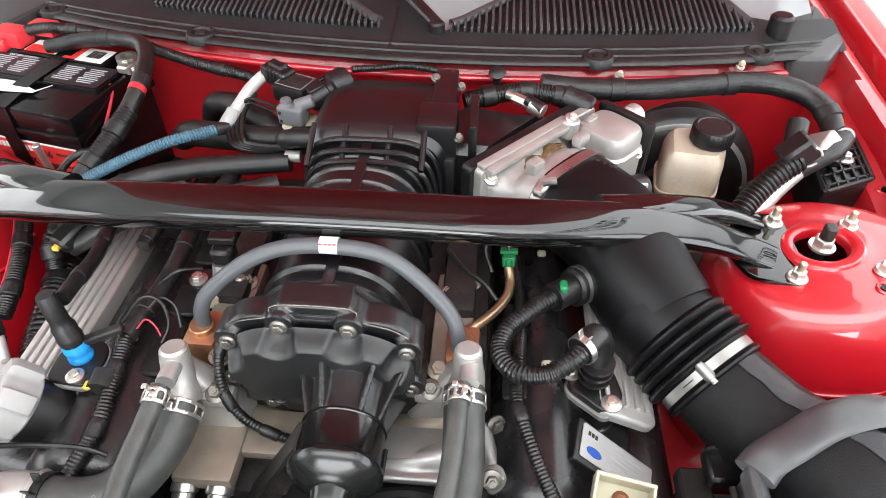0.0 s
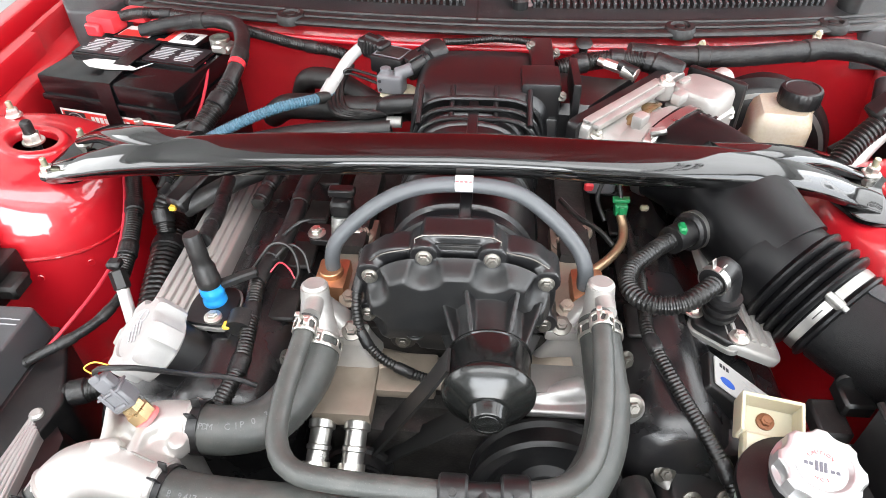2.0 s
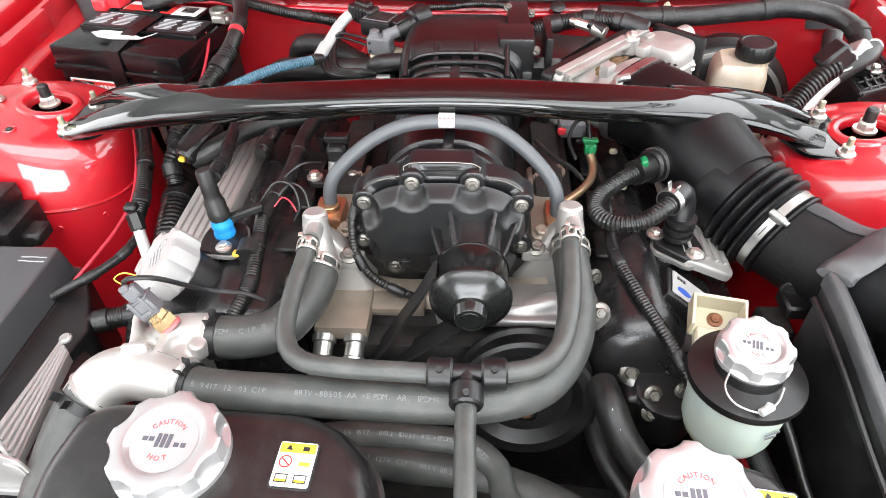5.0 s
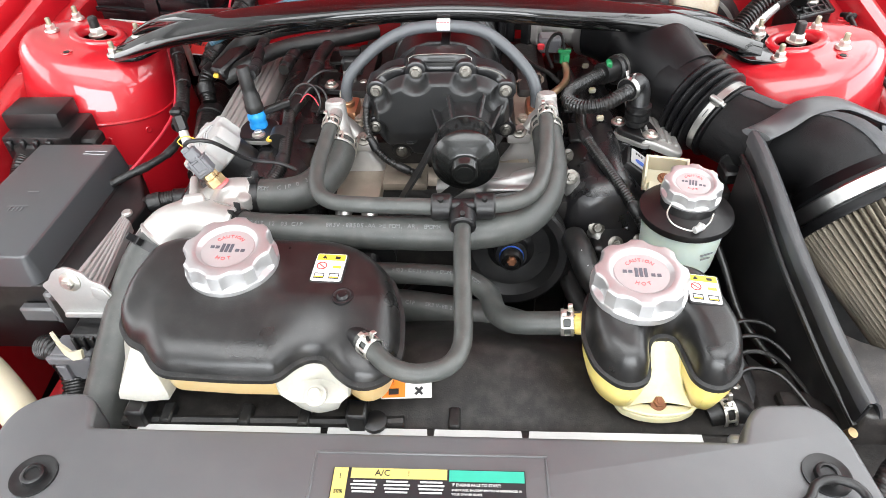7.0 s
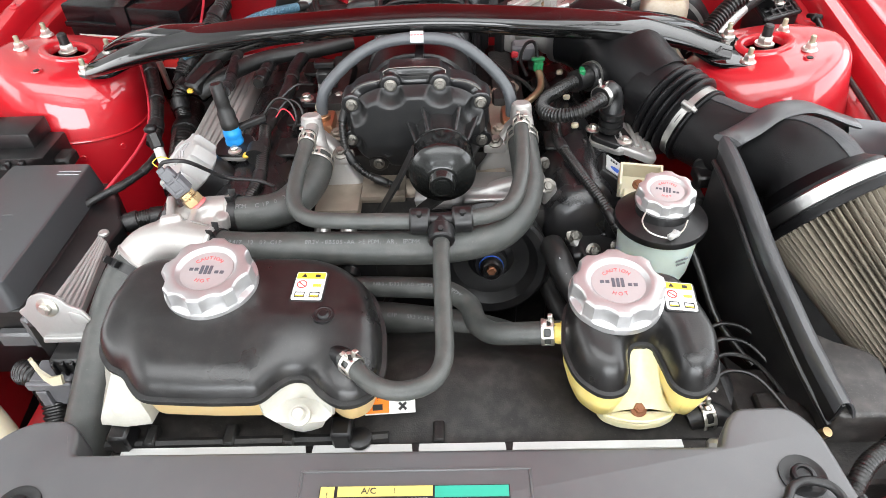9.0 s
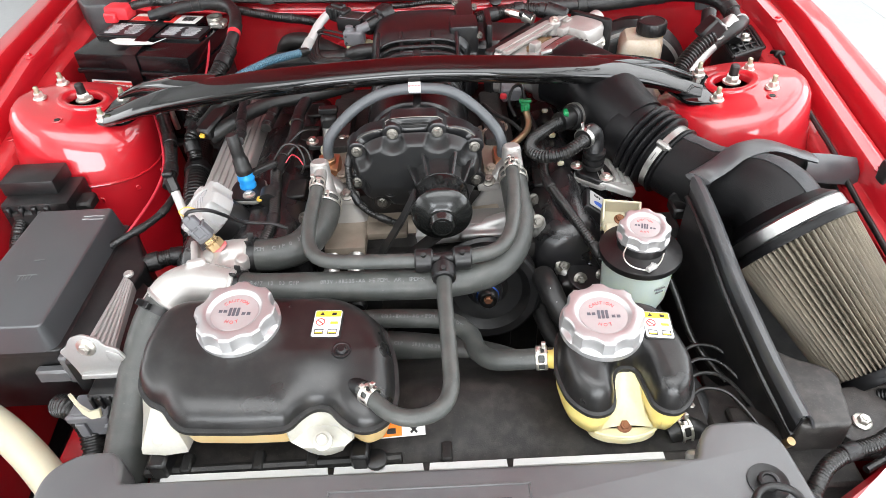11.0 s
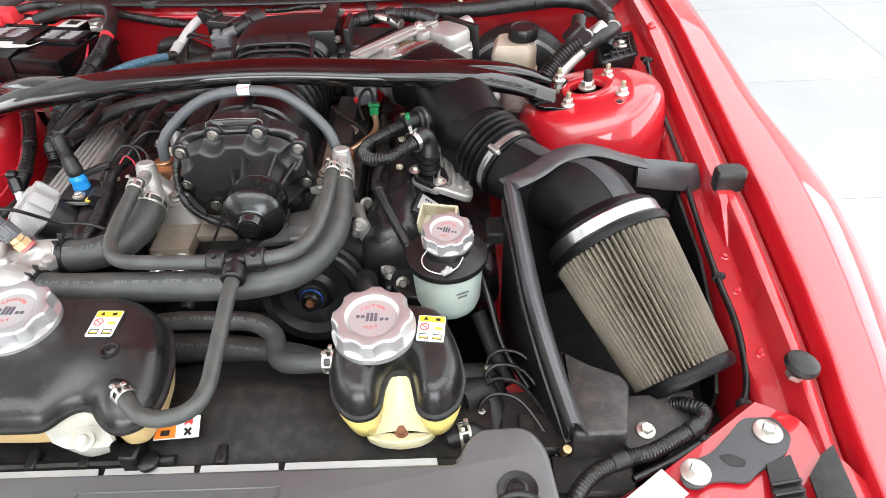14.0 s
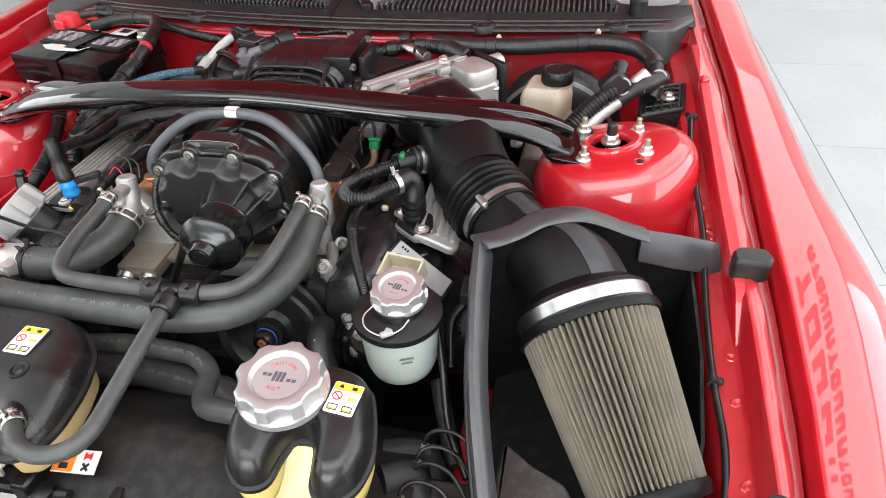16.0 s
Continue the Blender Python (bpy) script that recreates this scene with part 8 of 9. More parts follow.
    part("bolt", rod(M @ Vector((0.13, 0.055, 0.188)), M @ Vector((0.13, 0.028, 0.188)), 0.005, 12), ZINC, c)
    tr = thing("battery_tray", "black plastic tray below the battery", "battery tray", (-0.49, 0.83, 0.70))
    part("tray", box((0, 0, -0.012), (0.27, 0.20, 0.022), 0.004, 1, M), PLASTIC_DULL, tr)
    part("stand", box((0, 0, -0.17), (0.25, 0.18, 0.30), 0.004, 1, M), PLASTIC_DULL, tr)
    part("hold_rod", rod((-0.447, 0.757, 0.76), (-0.450, 0.752, 0.862), 0.0055, 12, bevel=0.001), ZINC, tr, "grey hold-down rod")


battery()

# cables round the battery
loom_line([(-0.545, 0.952, 0.930), (-0.50, 0.948, 0.938), (-0.42, 0.938, 0.936), (-0.33, 0.912, 0.928), (-0.25, 0.885, 0.921), (-0.19, 0.868, 0.918), (-0.165, 0.862, 0.914)], 0.0085, "thin corrugated cable along the firewall", None, (0.0036, 0.0007))
loom_line([(-0.50, 0.925, 0.918), (-0.44, 0.925, 0.932), (-0.385, 0.918, 0.940), (-0.34, 0.900, 0.943), (-0.318, 0.868, 0.940), (-0.308, 0.83, 0.934), (-0.308, 0.80, 0.922), (-0.318, 0.76, 0.902), (-0.335, 0.715, 0.880), (-0.352, 0.675, 0.862), (-0.37, 0.63, 0.83)], 0.0112, "thick taped battery cable", TAPE, None)
loom_line([(-0.312, 0.775, 0.908), (-0.326, 0.735, 0.890), (-0.345, 0.69, 0.868), (-0.365, 0.64, 0.84)], 0.0138, "corrugated outer sleeve of the battery cable", None, (0.005, 0.0014))
rb = thing("cable_band", "red band on the battery cable", "cable band", (-0.308, 0.80, 0.92))
part("band", lathe([(0.0113, -0.004), (0.0119, -0.004), (0.0119, 0.004), (0.0113, 0.004)], 24, aim((-0.308, 0.803, 0.924), (0.05, 0.9, 0.35))), RED_PLASTIC, rb)
hose("red_wire", [(-0.385, 0.855, 0.905), (-0.372, 0.845, 0.896), (-0.370, 0.80, 0.87), (-0.375, 0.77, 0.85)], 0.0022, RED_WIRE, "thin red battery wire", cat="wire")
hose("loop_lead", [(-0.400, 0.70, 0.845), (-0.375, 0.708, 0.872), (-0.352, 0.718, 0.880), (-0.342, 0.722, 0.866), (-0.352, 0.715, 0.848), (-0.378, 0.705, 0.835)], 0.0048, LOOM, "black lead looped in front of the battery", cat="wire")
loom_line([(-0.360, 0.655, 0.865), (-0.310, 0.672, 0.885), (-0.268, 0.682, 0.903), (-0.225, 0.705, 0.912), (-0.185, 0.735, 0.909), (-0.160, 0.765, 0.902)], 0.0074, "blue corrugated loom sleeve", BLUE_LOOM, (0.0036, 0.0010))
hose("fuel_hose", [(-0.34, 0.61, 0.84), (-0.30, 0.635, 0.872), (-0.26, 0.665, 0.880), (-0.20, 0.690, 0.882), (-0.13, 0.705, 0.882), (-0.08, 0.71, 0.885)], 0.013, RUBBER, "black hose behind the strut brace")
hose("fuel_hose", [(-0.32, 0.58, 0.84), (-0.27, 0.60, 0.862), (-0.22, 0.63, 0.870), (-0.14, 0.655, 0.872), (-0.09, 0.68, 0.872)], 0.012, RUBBER, "black hose behind the strut brace")
hose("heater_hose", [(-0.24, 0.86, 0.85), (-0.22, 0.84, 0.885), (-0.18, 0.82, 0.895), (-0.14, 0.80, 0.885), (-0.10, 0.775, 0.875)], 0.016, RUBBER, "black heater hose at the firewall")
hose("heater_hose", [(-0.28, 0.83, 0.83), (-0.24, 0.785, 0.87), (-0.19, 0.765, 0.882), (-0.12, 0.755, 0.885), (-0.06, 0.745, 0.895)], 0.018, RUBBER, "black heater hose at the firewall")
wp = hose("vacuum_pipe", [(-0.126, 0.832, 0.942), (-0.137, 0.822, 0.941), (-0.150, 0.802, 0.933), (-0.160, 0.780, 0.922), (-0.170, 0.760, 0.910)], 0.0080, PIPE_WHITE, "short white pipe by the firewall", cat="pipe")
part("sleeve", rod((-0.165, 0.772, 0.917), (-0.174, 0.752, 0.905), 0.0098, 14, bevel=0.001), PORCELAIN, wp)
for k in range(4):
    o = 0.005 * k
    w = thing("bent_lead", "thin black lead bent down from the sensors", "wire", (-0.16, 0.79, 0.92), "bent leads")
    part("lead", tube([(-0.158 + o, 0.800, 0.928), (-0.168 + o, 0.775, 0.915), (-0.168 + o * 1.2, 0.745, 0.902), (-0.152 + o, 0.722, 0.896 + o * 0.4), (-0.115, 0.712, 0.898 + o * 0.5), (-0.085, 0.716, 0.902)], 0.0036, 8, 0.005), LOOM, w)
gf = thing("quick_fitting", "white fitting with a green lock", "fitting", (-0.085, 0.71, 0.88))
part("body", rod((-0.085, 0.712, 0.892), (-0.066, 0.712, 0.892), 0.0075, 14), CAST_GREY, gf)
part("lock", box((-0.090, 0.708, 0.885), (0.014, 0.014, 0.016), 0.002, 1), GREEN, gf, "green lock")


def map_sensors():
    t = thing("sensor_cluster", "dark sensors with grey plugs behind the supercharger", "sensor", (-0.08, 0.79, 0.90))
    A = Matrix.Translation((-0.115, 0.822, 0.944)) @ pose(0, 0, 0, 0, 8, -28)
    part("first_body", fused(join(box((0.004, 0, 0), (0.034, 0.026, 0.026), 0.003, 1, A), box((-0.014, 0, 0.002), (0.012, 0.028, 0.020), 0.002, 1, A), *[box((-0.006 + 0.006 * k, -0.0135, 0.004), (0.002, 0.003, 0.020), 0.0006, 1, A) for k in range(4)], box((-0.002, 0, 0.0145), (0.022, 0.010, 0.005), 0.001, 1, A), box((0.006, 0.006, 0.015), (0.012, 0.003, 0.006), 0.001, 1, A)), 0.001, 1), PLASTIC, t)
    B = Matrix.Translation((-0.087, 0.802, 0.938)) @ pose(0, 0, 0, 0, 0, -22)
    part("square_sensor", join(box((0, 0, -0.003), (0.048, 0.040, 0.024), 0.003, 2, B), box((0, 0.002, -0.020), (0.040, 0.034, 0.012), 0.003, 1, B)), PLASTIC, t)
    part("square_rim", join(*[box(c, q, 0.0004, 1, B) for c, q in (((0, 0.016, 0.0095), (0.040, 0.0016, 0.0016)), ((0, -0.016, 0.0095), (0.040, 0.0016, 0.0016)), ((-0.020, 0, 0.0095), (0.0016, 0.032, 0.0016)), ((0.020, 0, 0.0095), (0.0016, 0.032, 0.0016)))]), GREY_PLASTIC, t, "pale worn rim")
    part("square_cap", box((0, 0, 0.0092), (0.038, 0.030, 0.0012), 0.0003, 1, B), DARK_IRON, t)
    C = aim((-0.066, 0.780, 0.930), (0.040, 0.036, 0.012))
    part("second_body", join(lathe([(0.008, -0.012), (0.009, -0.010), (0.0085, 0.0), (0.0145, 0.002), (0.0155, 0.006), (0.0155, 0.026), (0.0135, 0.028), (0.0135, 0.034), (0.0185, 0.037), (0.0195, 0.042), (0.0195, 0.056), (0.0170, 0.062), (0.0110, 0.065), (0.001, 0.065)], 12, C), box((0, 0.014, 0.015), (0.016, 0.006, 0.022), 0.001, 1, C), box((0.013, 0.006, 0.030), (0.006, 0.014, 0.030), 0.001, 1, C)), PLASTIC, t)
    G = Matrix.Translation((-0.084, 0.764, 0.922)) @ pose(0, 0, 0, 0, 0, -14)
    part("grey_plug", fused(join(box((0, 0, 0), (0.036, 0.024, 0.026), 0.004, 2, G), rod(G @ Vector((0.006, 0.0, 0.012)), G @ Vector((0.026, 0.010, 0.018)), 0.0085, 14), rod(G @ Vector((-0.008, 0.0, 0.008)), G @ Vector((-0.008, 0.0, 0.020)), 0.0075, 14)), 0.0016, 2), GREY_PLASTIC, t, "grey plug")
    part("plug_holes", join(*[rod(G @ Vector((-0.012, -0.013, z)), G @ Vector((-0.012, -0.0115, z)), 0.0022, 10) for z in (-0.007, 0.005)]), INK, t)
    part("mount", lathe([(0.026, 0.0), (0.027, 0.003), (0.025, 0.006), (0.001, 0.006)], 28, Matrix.Translation((-0.074, 0.764, 0.902))), CREAM, t, "pale round mount")
    part("outlet", tube([(-0.090, 0.735, 0.896), (-0.086, 0.724, 0.908), (-0.070, 0.720, 0.914), (-0.040, 0.722, 0.914)], 0.0125, 16, 0.005), PLASTIC, t)
    for k in range(2):
        part("plug_wire", tube([G @ Vector((-0.016, 0.0, 0.004 - 0.010 * k)), (-0.125, 0.775, 0.930 - 0.008 * k), (-0.146, 0.782, 0.930 - 0.006 * k), (-0.162, 0.776, 0.918)], 0.0020, 8, 0.004), LOOM, t)
    hose("firewall_lead", [(-0.02, 0.845, 0.944), (0.01, 0.862, 0.938), (0.05, 0.865, 0.941), (0.09, 0.850, 0.945), (0.12, 0.835, 0.945)], 0.005, LOOM, "thin black lead across the firewall", ribs=(0.0034, 0.0007), cat="wire")


map_sensors()

# looms along the right firewall
loom_line([(0.135, 0.800, 0.928), (0.17, 0.812, 0.932), (0.215, 0.820, 0.935), (0.26, 0.815, 0.933), (0.285, 0.805, 0.928)], 0.0125, "corrugated loom behind the throttle body", None, (0.0042, 0.001))
loom_line([(0.235, 0.842, 0.934), (0.30, 0.846, 0.928), (0.38, 0.855, 0.926), (0.46, 0.872, 0.926), (0.53, 0.885, 0.926), (0.585, 0.872, 0.922), (0.612, 0.838, 0.912), (0.614, 0.800, 0.895), (0.606, 0.775, 0.875)], 0.0145, "thick taped loom along the firewall", TAPE, None)
cl = thing("loom_end", "black taped loom end behind the throttle body", "wiring", (0.27, 0.81, 0.93))
part("sleeve", join(rod((0.262, 0.815, 0.934), (0.300, 0.800, 0.924), 0.016, 12, bevel=0.003), rod((0.215, 0.79, 0.940), (0.235, 0.775, 0.936), 0.008, 12)), TAPE, cl)
pv = thing("line_fitting", "zinc line fitting on the plenum", "fitting", (0.21, 0.79, 0.93))
part("fitting", join(rod((0.198, 0.800, 0.938), (0.220, 0.786, 0.936), 0.007, 6), rod((0.190, 0.806, 0.938), (0.200, 0.799, 0.938), 0.0055, 12), rod((0.22, 0.786, 0.936), (0.236, 0.776, 0.932), 0.010, 14)), ZINC, pv)
for x in (0.345, 0.520):
    c = thing("clip_stud", "small cream plastic clip on the firewall edge", "clip", (x, cowl_y(x) - 0.008, 0.93), "firewall clips")
    part("stud", lathe([(0.006, 0), (0.006, 0.004), (0.0035, 0.006), (0.005, 0.010), (0.002, 0.015)], 14, aim((x, cowl_y(x) - 0.010, 0.922), (0, -0.5, 1))), CREAM, c)
c = thing("seal_pin", "dark push pin hanging from the cowl seal", "clip", (0.176, 0.862, 0.92))
part("pin", join(rod((0.176, 0.862, 0.905), (0.176, 0.868, 0.934), 0.006, 10), lathe([(0.010, 0), (0.012, 0.004), (0.006, 0.008)], 14, aim((0.176, 0.866, 0.934), (0, -0.4, 1)))), PLASTIC, c)


def brake_corner():
    r = thing("brake_reservoir", "stained white brake fluid reservoir with a black cap", "brake reservoir", (0.44, 0.75, 0.80))
    P = [(0.394, 0.752), (0.466, 0.742), (0.486, 0.800), (0.462, 0.832), (0.406, 0.824)]
    Q = rounded([Vector(p) for p in P], 0.016, 5)
    part("bottle", loft([[(p.x * 0.9 + 0.044, p.y * 0.9 + 0.078, 0.805) for p in Q], [(p.x, p.y, 0.822) for p in Q], [(p.x, p.y, 0.872) for p in Q], [(p.x, p.y, 0.884) for p in inset(Q, 0.003)], [(p.x, p.y, 0.892) for p in inset(Q, 0.010)]]), TANK_WHITE, r)
    part("seam", loft([[(p.x, p.y, 0.829) for p in inset(Q, -0.003)], [(p.x, p.y, 0.834) for p in inset(Q, -0.003)]]), TANK_WHITE, r)
    part("neck", rod((0.455, 0.786, 0.888), (0.455, 0.786, 0.900), 0.023, 28), TANK_WHITE, r)
    part("cap", lathe([(0.0255, 0), (0.0268, 0.002), (0.0268, 0.018), (0.0250, 0.0220), (0.0215, 0.0228), (0.0200, 0.0215), (0.001, 0.0215)], 72, Matrix.Translation((0.455, 0.786, 0.894)), lambda a, i: 1 - (0.045 * (math.cos(24 * a) > 0) if 1 <= i <= 2 else 0)), PLASTIC, r, "black knurled cap")
    part("foot", box((0.44, 0.745, 0.80), (0.06, 0.07, 0.02), 0.006, 1), TANK_WHITE, r)
    part("side_bolt", rod((0.402, 0.705, 0.818), (0.392, 0.698, 0.824), 0.010, 14, bevel=0.002), PIPE_WHITE, r)
    b = thing("brake_booster", "black round brake booster at the firewall", "brake booster", (0.45, 0.9, 0.75))
    part("drum", lathe([(0.128, 0), (0.130, 0.01), (0.130, 0.030), (0.122, 0.040), (0.118, 0.046), (0.095, 0.058), (0.060, 0.066), (0.055, 0.075), (0.001, 0.076)], 56, aim((0.452, 0.925, 0.742), (0, -1, 0.06))), PLASTIC, b)
    part("bright_rim", lathe([(0.112, 0.049), (0.114, 0.0505), (0.112, 0.052)], 56, aim((0.452, 0.925, 0.742), (0, -1, 0.06))), CAST_GREY, b)
    part("master_cylinder", rod((0.446, 0.84, 0.80), (0.43, 0.66, 0.79), 0.028, 20, bevel=0.004), CAST_GREY, b)
    # air conditioning block, pipe and the ribbed hose
    a = thing("refrigerant_pipe", "aluminium refrigerant pipe with a square block", "refrigerant pipe", (0.53, 0.7, 0.86))
    part("block", box((0, 0, 0), (0.030, 0.034, 0.040), 0.004, 1, Matrix.Translation((0.586, 0.768, 0.902)) @ pose(0, 0, 0, 30, 40, -20)), CAST, a)
    part("pipe", tube([(0.578, 0.762, 0.896), (0.558, 0.746, 0.884), (0.528, 0.722, 0.868), (0.496, 0.690, 0.845), (0.470, 0.66, 0.83)], 0.0115, 18, 0.006), CAST, a)
    part("ring", tube([(0.618 + 0.012 * math.cos(k), 0.785 + 0.006 * math.sin(k), 0.905 + 0.012 * math.sin(k)) for k in [0.3 + 0.5 * i for i in range(11)]], 0.0018, 8, 0.003), PORCELAIN, a, "white tie ring")
    h = hose("heater_loom", [(0.548, 0.735, 0.905), (0.528, 0.726, 0.893), (0.505, 0.712, 0.876), (0.482, 0.690, 0.858), (0.46, 0.655, 0.838)], 0.0145, LOOM, "thick corrugated hose beside the refrigerant pipe", ribs=(0.006, 0.0022), seg=18)
    part("connector", join(box((0, 0, 0), (0.034, 0.030, 0.040), 0.004, 1, Matrix.Translation((0.545, 0.742, 0.912)) @ pose(0, 0, 0, 0, 45, 10)), rod((0.548, 0.762, 0.905), (0.556, 0.790, 0.928), 0.013, 14, bevel=0.003)), PLASTIC, h)
    part("tie", tube([(0.556 + 0.014 * math.cos(k), 0.732, 0.912 + 0.014 * math.sin(k)) for k in [0.2 + 0.5 * i for i in range(12)]], 0.0016, 8, 0.003), PORCELAIN, h, "white cable tie")
    hose("servo_hose", [(0.625, 0.80, 0.90), (0.60, 0.765, 0.905), (0.575, 0.750, 0.898), (0.545, 0.745, 0.875), (0.50, 0.735, 0.845)], 0.014, RUBBER, "black bent hose by the wing")
    g = thing("module_box", "black ribbed module box beside the wing", "module box", (0.63, 0.79, 0.80))
    part("case", prism([(0.590, 0.725), (0.660, 0.758), (0.672, 0.858), (0.600, 0.838)], 0.80, 0.862, 0.008, 0.002), PLASTIC, g)
    rim = rounded([Vector(p) for p in [(0.590, 0.725), (0.660, 0.758), (0.672, 0.858), (0.600, 0.838)]], 0.008, 4)
    part("rim", tube([(p.x, p.y, 0.866) for p in rim] + [(rim[0].x, rim[0].y, 0.866)], 0.0035, 8, 0.01), PLASTIC, g)
    for k in range(5):
        f = (k + 0.5) / 5
        p0 = Vector((0.590, 0.725, 0.865)).lerp(Vector((0.600, 0.838, 0.865)), f)
        p1 = Vector((0.660, 0.758, 0.865)).lerp(Vector((0.672, 0.858, 0.865)), f)
        q0 = Vector((0.590, 0.725, 0.865)).lerp(Vector((0.660, 0.758, 0.865)), f)
        q1 = Vector((0.600, 0.838, 0.865)).lerp(Vector((0.672, 0.858, 0.865)), f)
        part("rib", rod(p0, p1, 0.0022, 6), PLASTIC, g)
        part("rib", rod(q0, q1, 0.0022, 6), PLASTIC, g)
    part("screw", hexbolt((0.640, 0.80, 0.866), (0, 0, 1), 0.008, 1.5), ZINC, g)
    s = thing("hose_sensor", "round sensor with a red and white label", "sensor", (0.345, 0.70, 0.87))
    part("body", rod((0.362, 0.705, 0.875), (0.340, 0.690, 0.880), 0.018, 18, bevel=0.004), PLASTIC, s)
    part("label", box((0.350, 0.685, 0.884), (0.022, 0.004, 0.024), 0.001, 1, None), PAPER, s)


brake_corner()


# ---- left side: fuse box, module, connectors ----
def fuse_box():
    t = thing("fuse_box", "large black fuse box with a plain lid", "fuse box", (-0.5, 0.3, 0.66))
    lid = [(-0.436, 0.430), (-0.441, 0.190), (-0.560, 0.190), (-0.548, 0.430)]
    part("lid", prism(lid, 0.775, 0.816, 0.008, 0.003, foot=0.006), FUSE_LID, t)
    part("body", prism([(-0.415, 0.428), (-0.372, 0.34), (-0.392, 0.190), (-0.60, 0.190), (-0.565, 0.428)], 0.66, 0.776, 0.010, 0.004), PLASTIC, t)
    part("rim", prism([(-0.426, 0.437), (-0.430, 0.184), (-0.568, 0.184), (-0.555, 0.437)], 0.768, 0.777, 0.008, 0.002), PLASTIC, t)
    part("front_latch", join(box((-0.452, 0.182, 0.735), (0.045, 0.014, 0.022), 0.003, 1), box((-0.43, 0.184, 0.745), (0.012, 0.016, 0.05), 0.003, 1)), PLASTIC_GREY, t)
    part("emblem", join(flat_bar(-0.500, 0.285, 0.026, 0.0016, Matrix.Translation((0, 0, 0.8166))), *[flat_bar(-0.508 + 0.005 * k, 0.280, 0.0012, 0.010, Matrix.Translation((0, 0, 0.8166))) for k in range(4)]), FAINT_INK, t, "faint moulded mark")
    part("second_emblem", flat_bar(-0.496, 0.315, 0.014, 0.0014, Matrix.Translation((0, 0, 0.8166))), FAINT_INK, t, "faint moulded mark")
    part("scuffs", join(*[flat_bar(-0.452 + 0.012 * math.sin(k * 2.1), 0.416 + 0.004 * math.cos(k * 3.3), 0.010, 0.0012, Matrix.Translation((-0.005, -0.01, 0.8166)) @ pose(0, 0, 0, 0, 0, 0)) for k in range(6)]), GREY_INK, t, "pale scuffs")
    r = thing("relay_box", "black relay block on the wing wall", "relay block", (-0.57, 0.5, 0.76))
    part("cover", box((-0.585, 0.508, 0.822), (0.085, 0.055, 0.026), 0.004, 2), PLASTIC, r)
    part("base", box((-0.572, 0.492, 0.788), (0.105, 0.075, 0.046), 0.005, 2), PLASTIC, r)
    part("foot", box((-0.515, 0.490, 0.785), (0.032, 0.035, 0.020), 0.004, 1), PLASTIC_DULL, r)
    part("front", box((-0.580, 0.458, 0.780), (0.060, 0.020, 0.04), 0.004, 1), PLASTIC_DULL, r)
    for k in range(4):
        part("lug", box((-0.612 + 0.02 * k, 0.4525, 0.800), (0.008, 0.010, 0.016), 0.002, 1), PLASTIC, r)
    hose("relay_loom", [(-0.60, 0.455, 0.78), (-0.60, 0.43, 0.77), (-0.60, 0.39, 0.74)], 0.012, LOOM, "black loom under the relay block", ribs=(0.004, 0.001))


FUSE_LID = mat("grey_fuse_lid", (0.045, 0.047, 0.050), 0.33, 0, 0.10, 1500, 0.06, 10, 0.05, spec=1.0)
fuse_box()


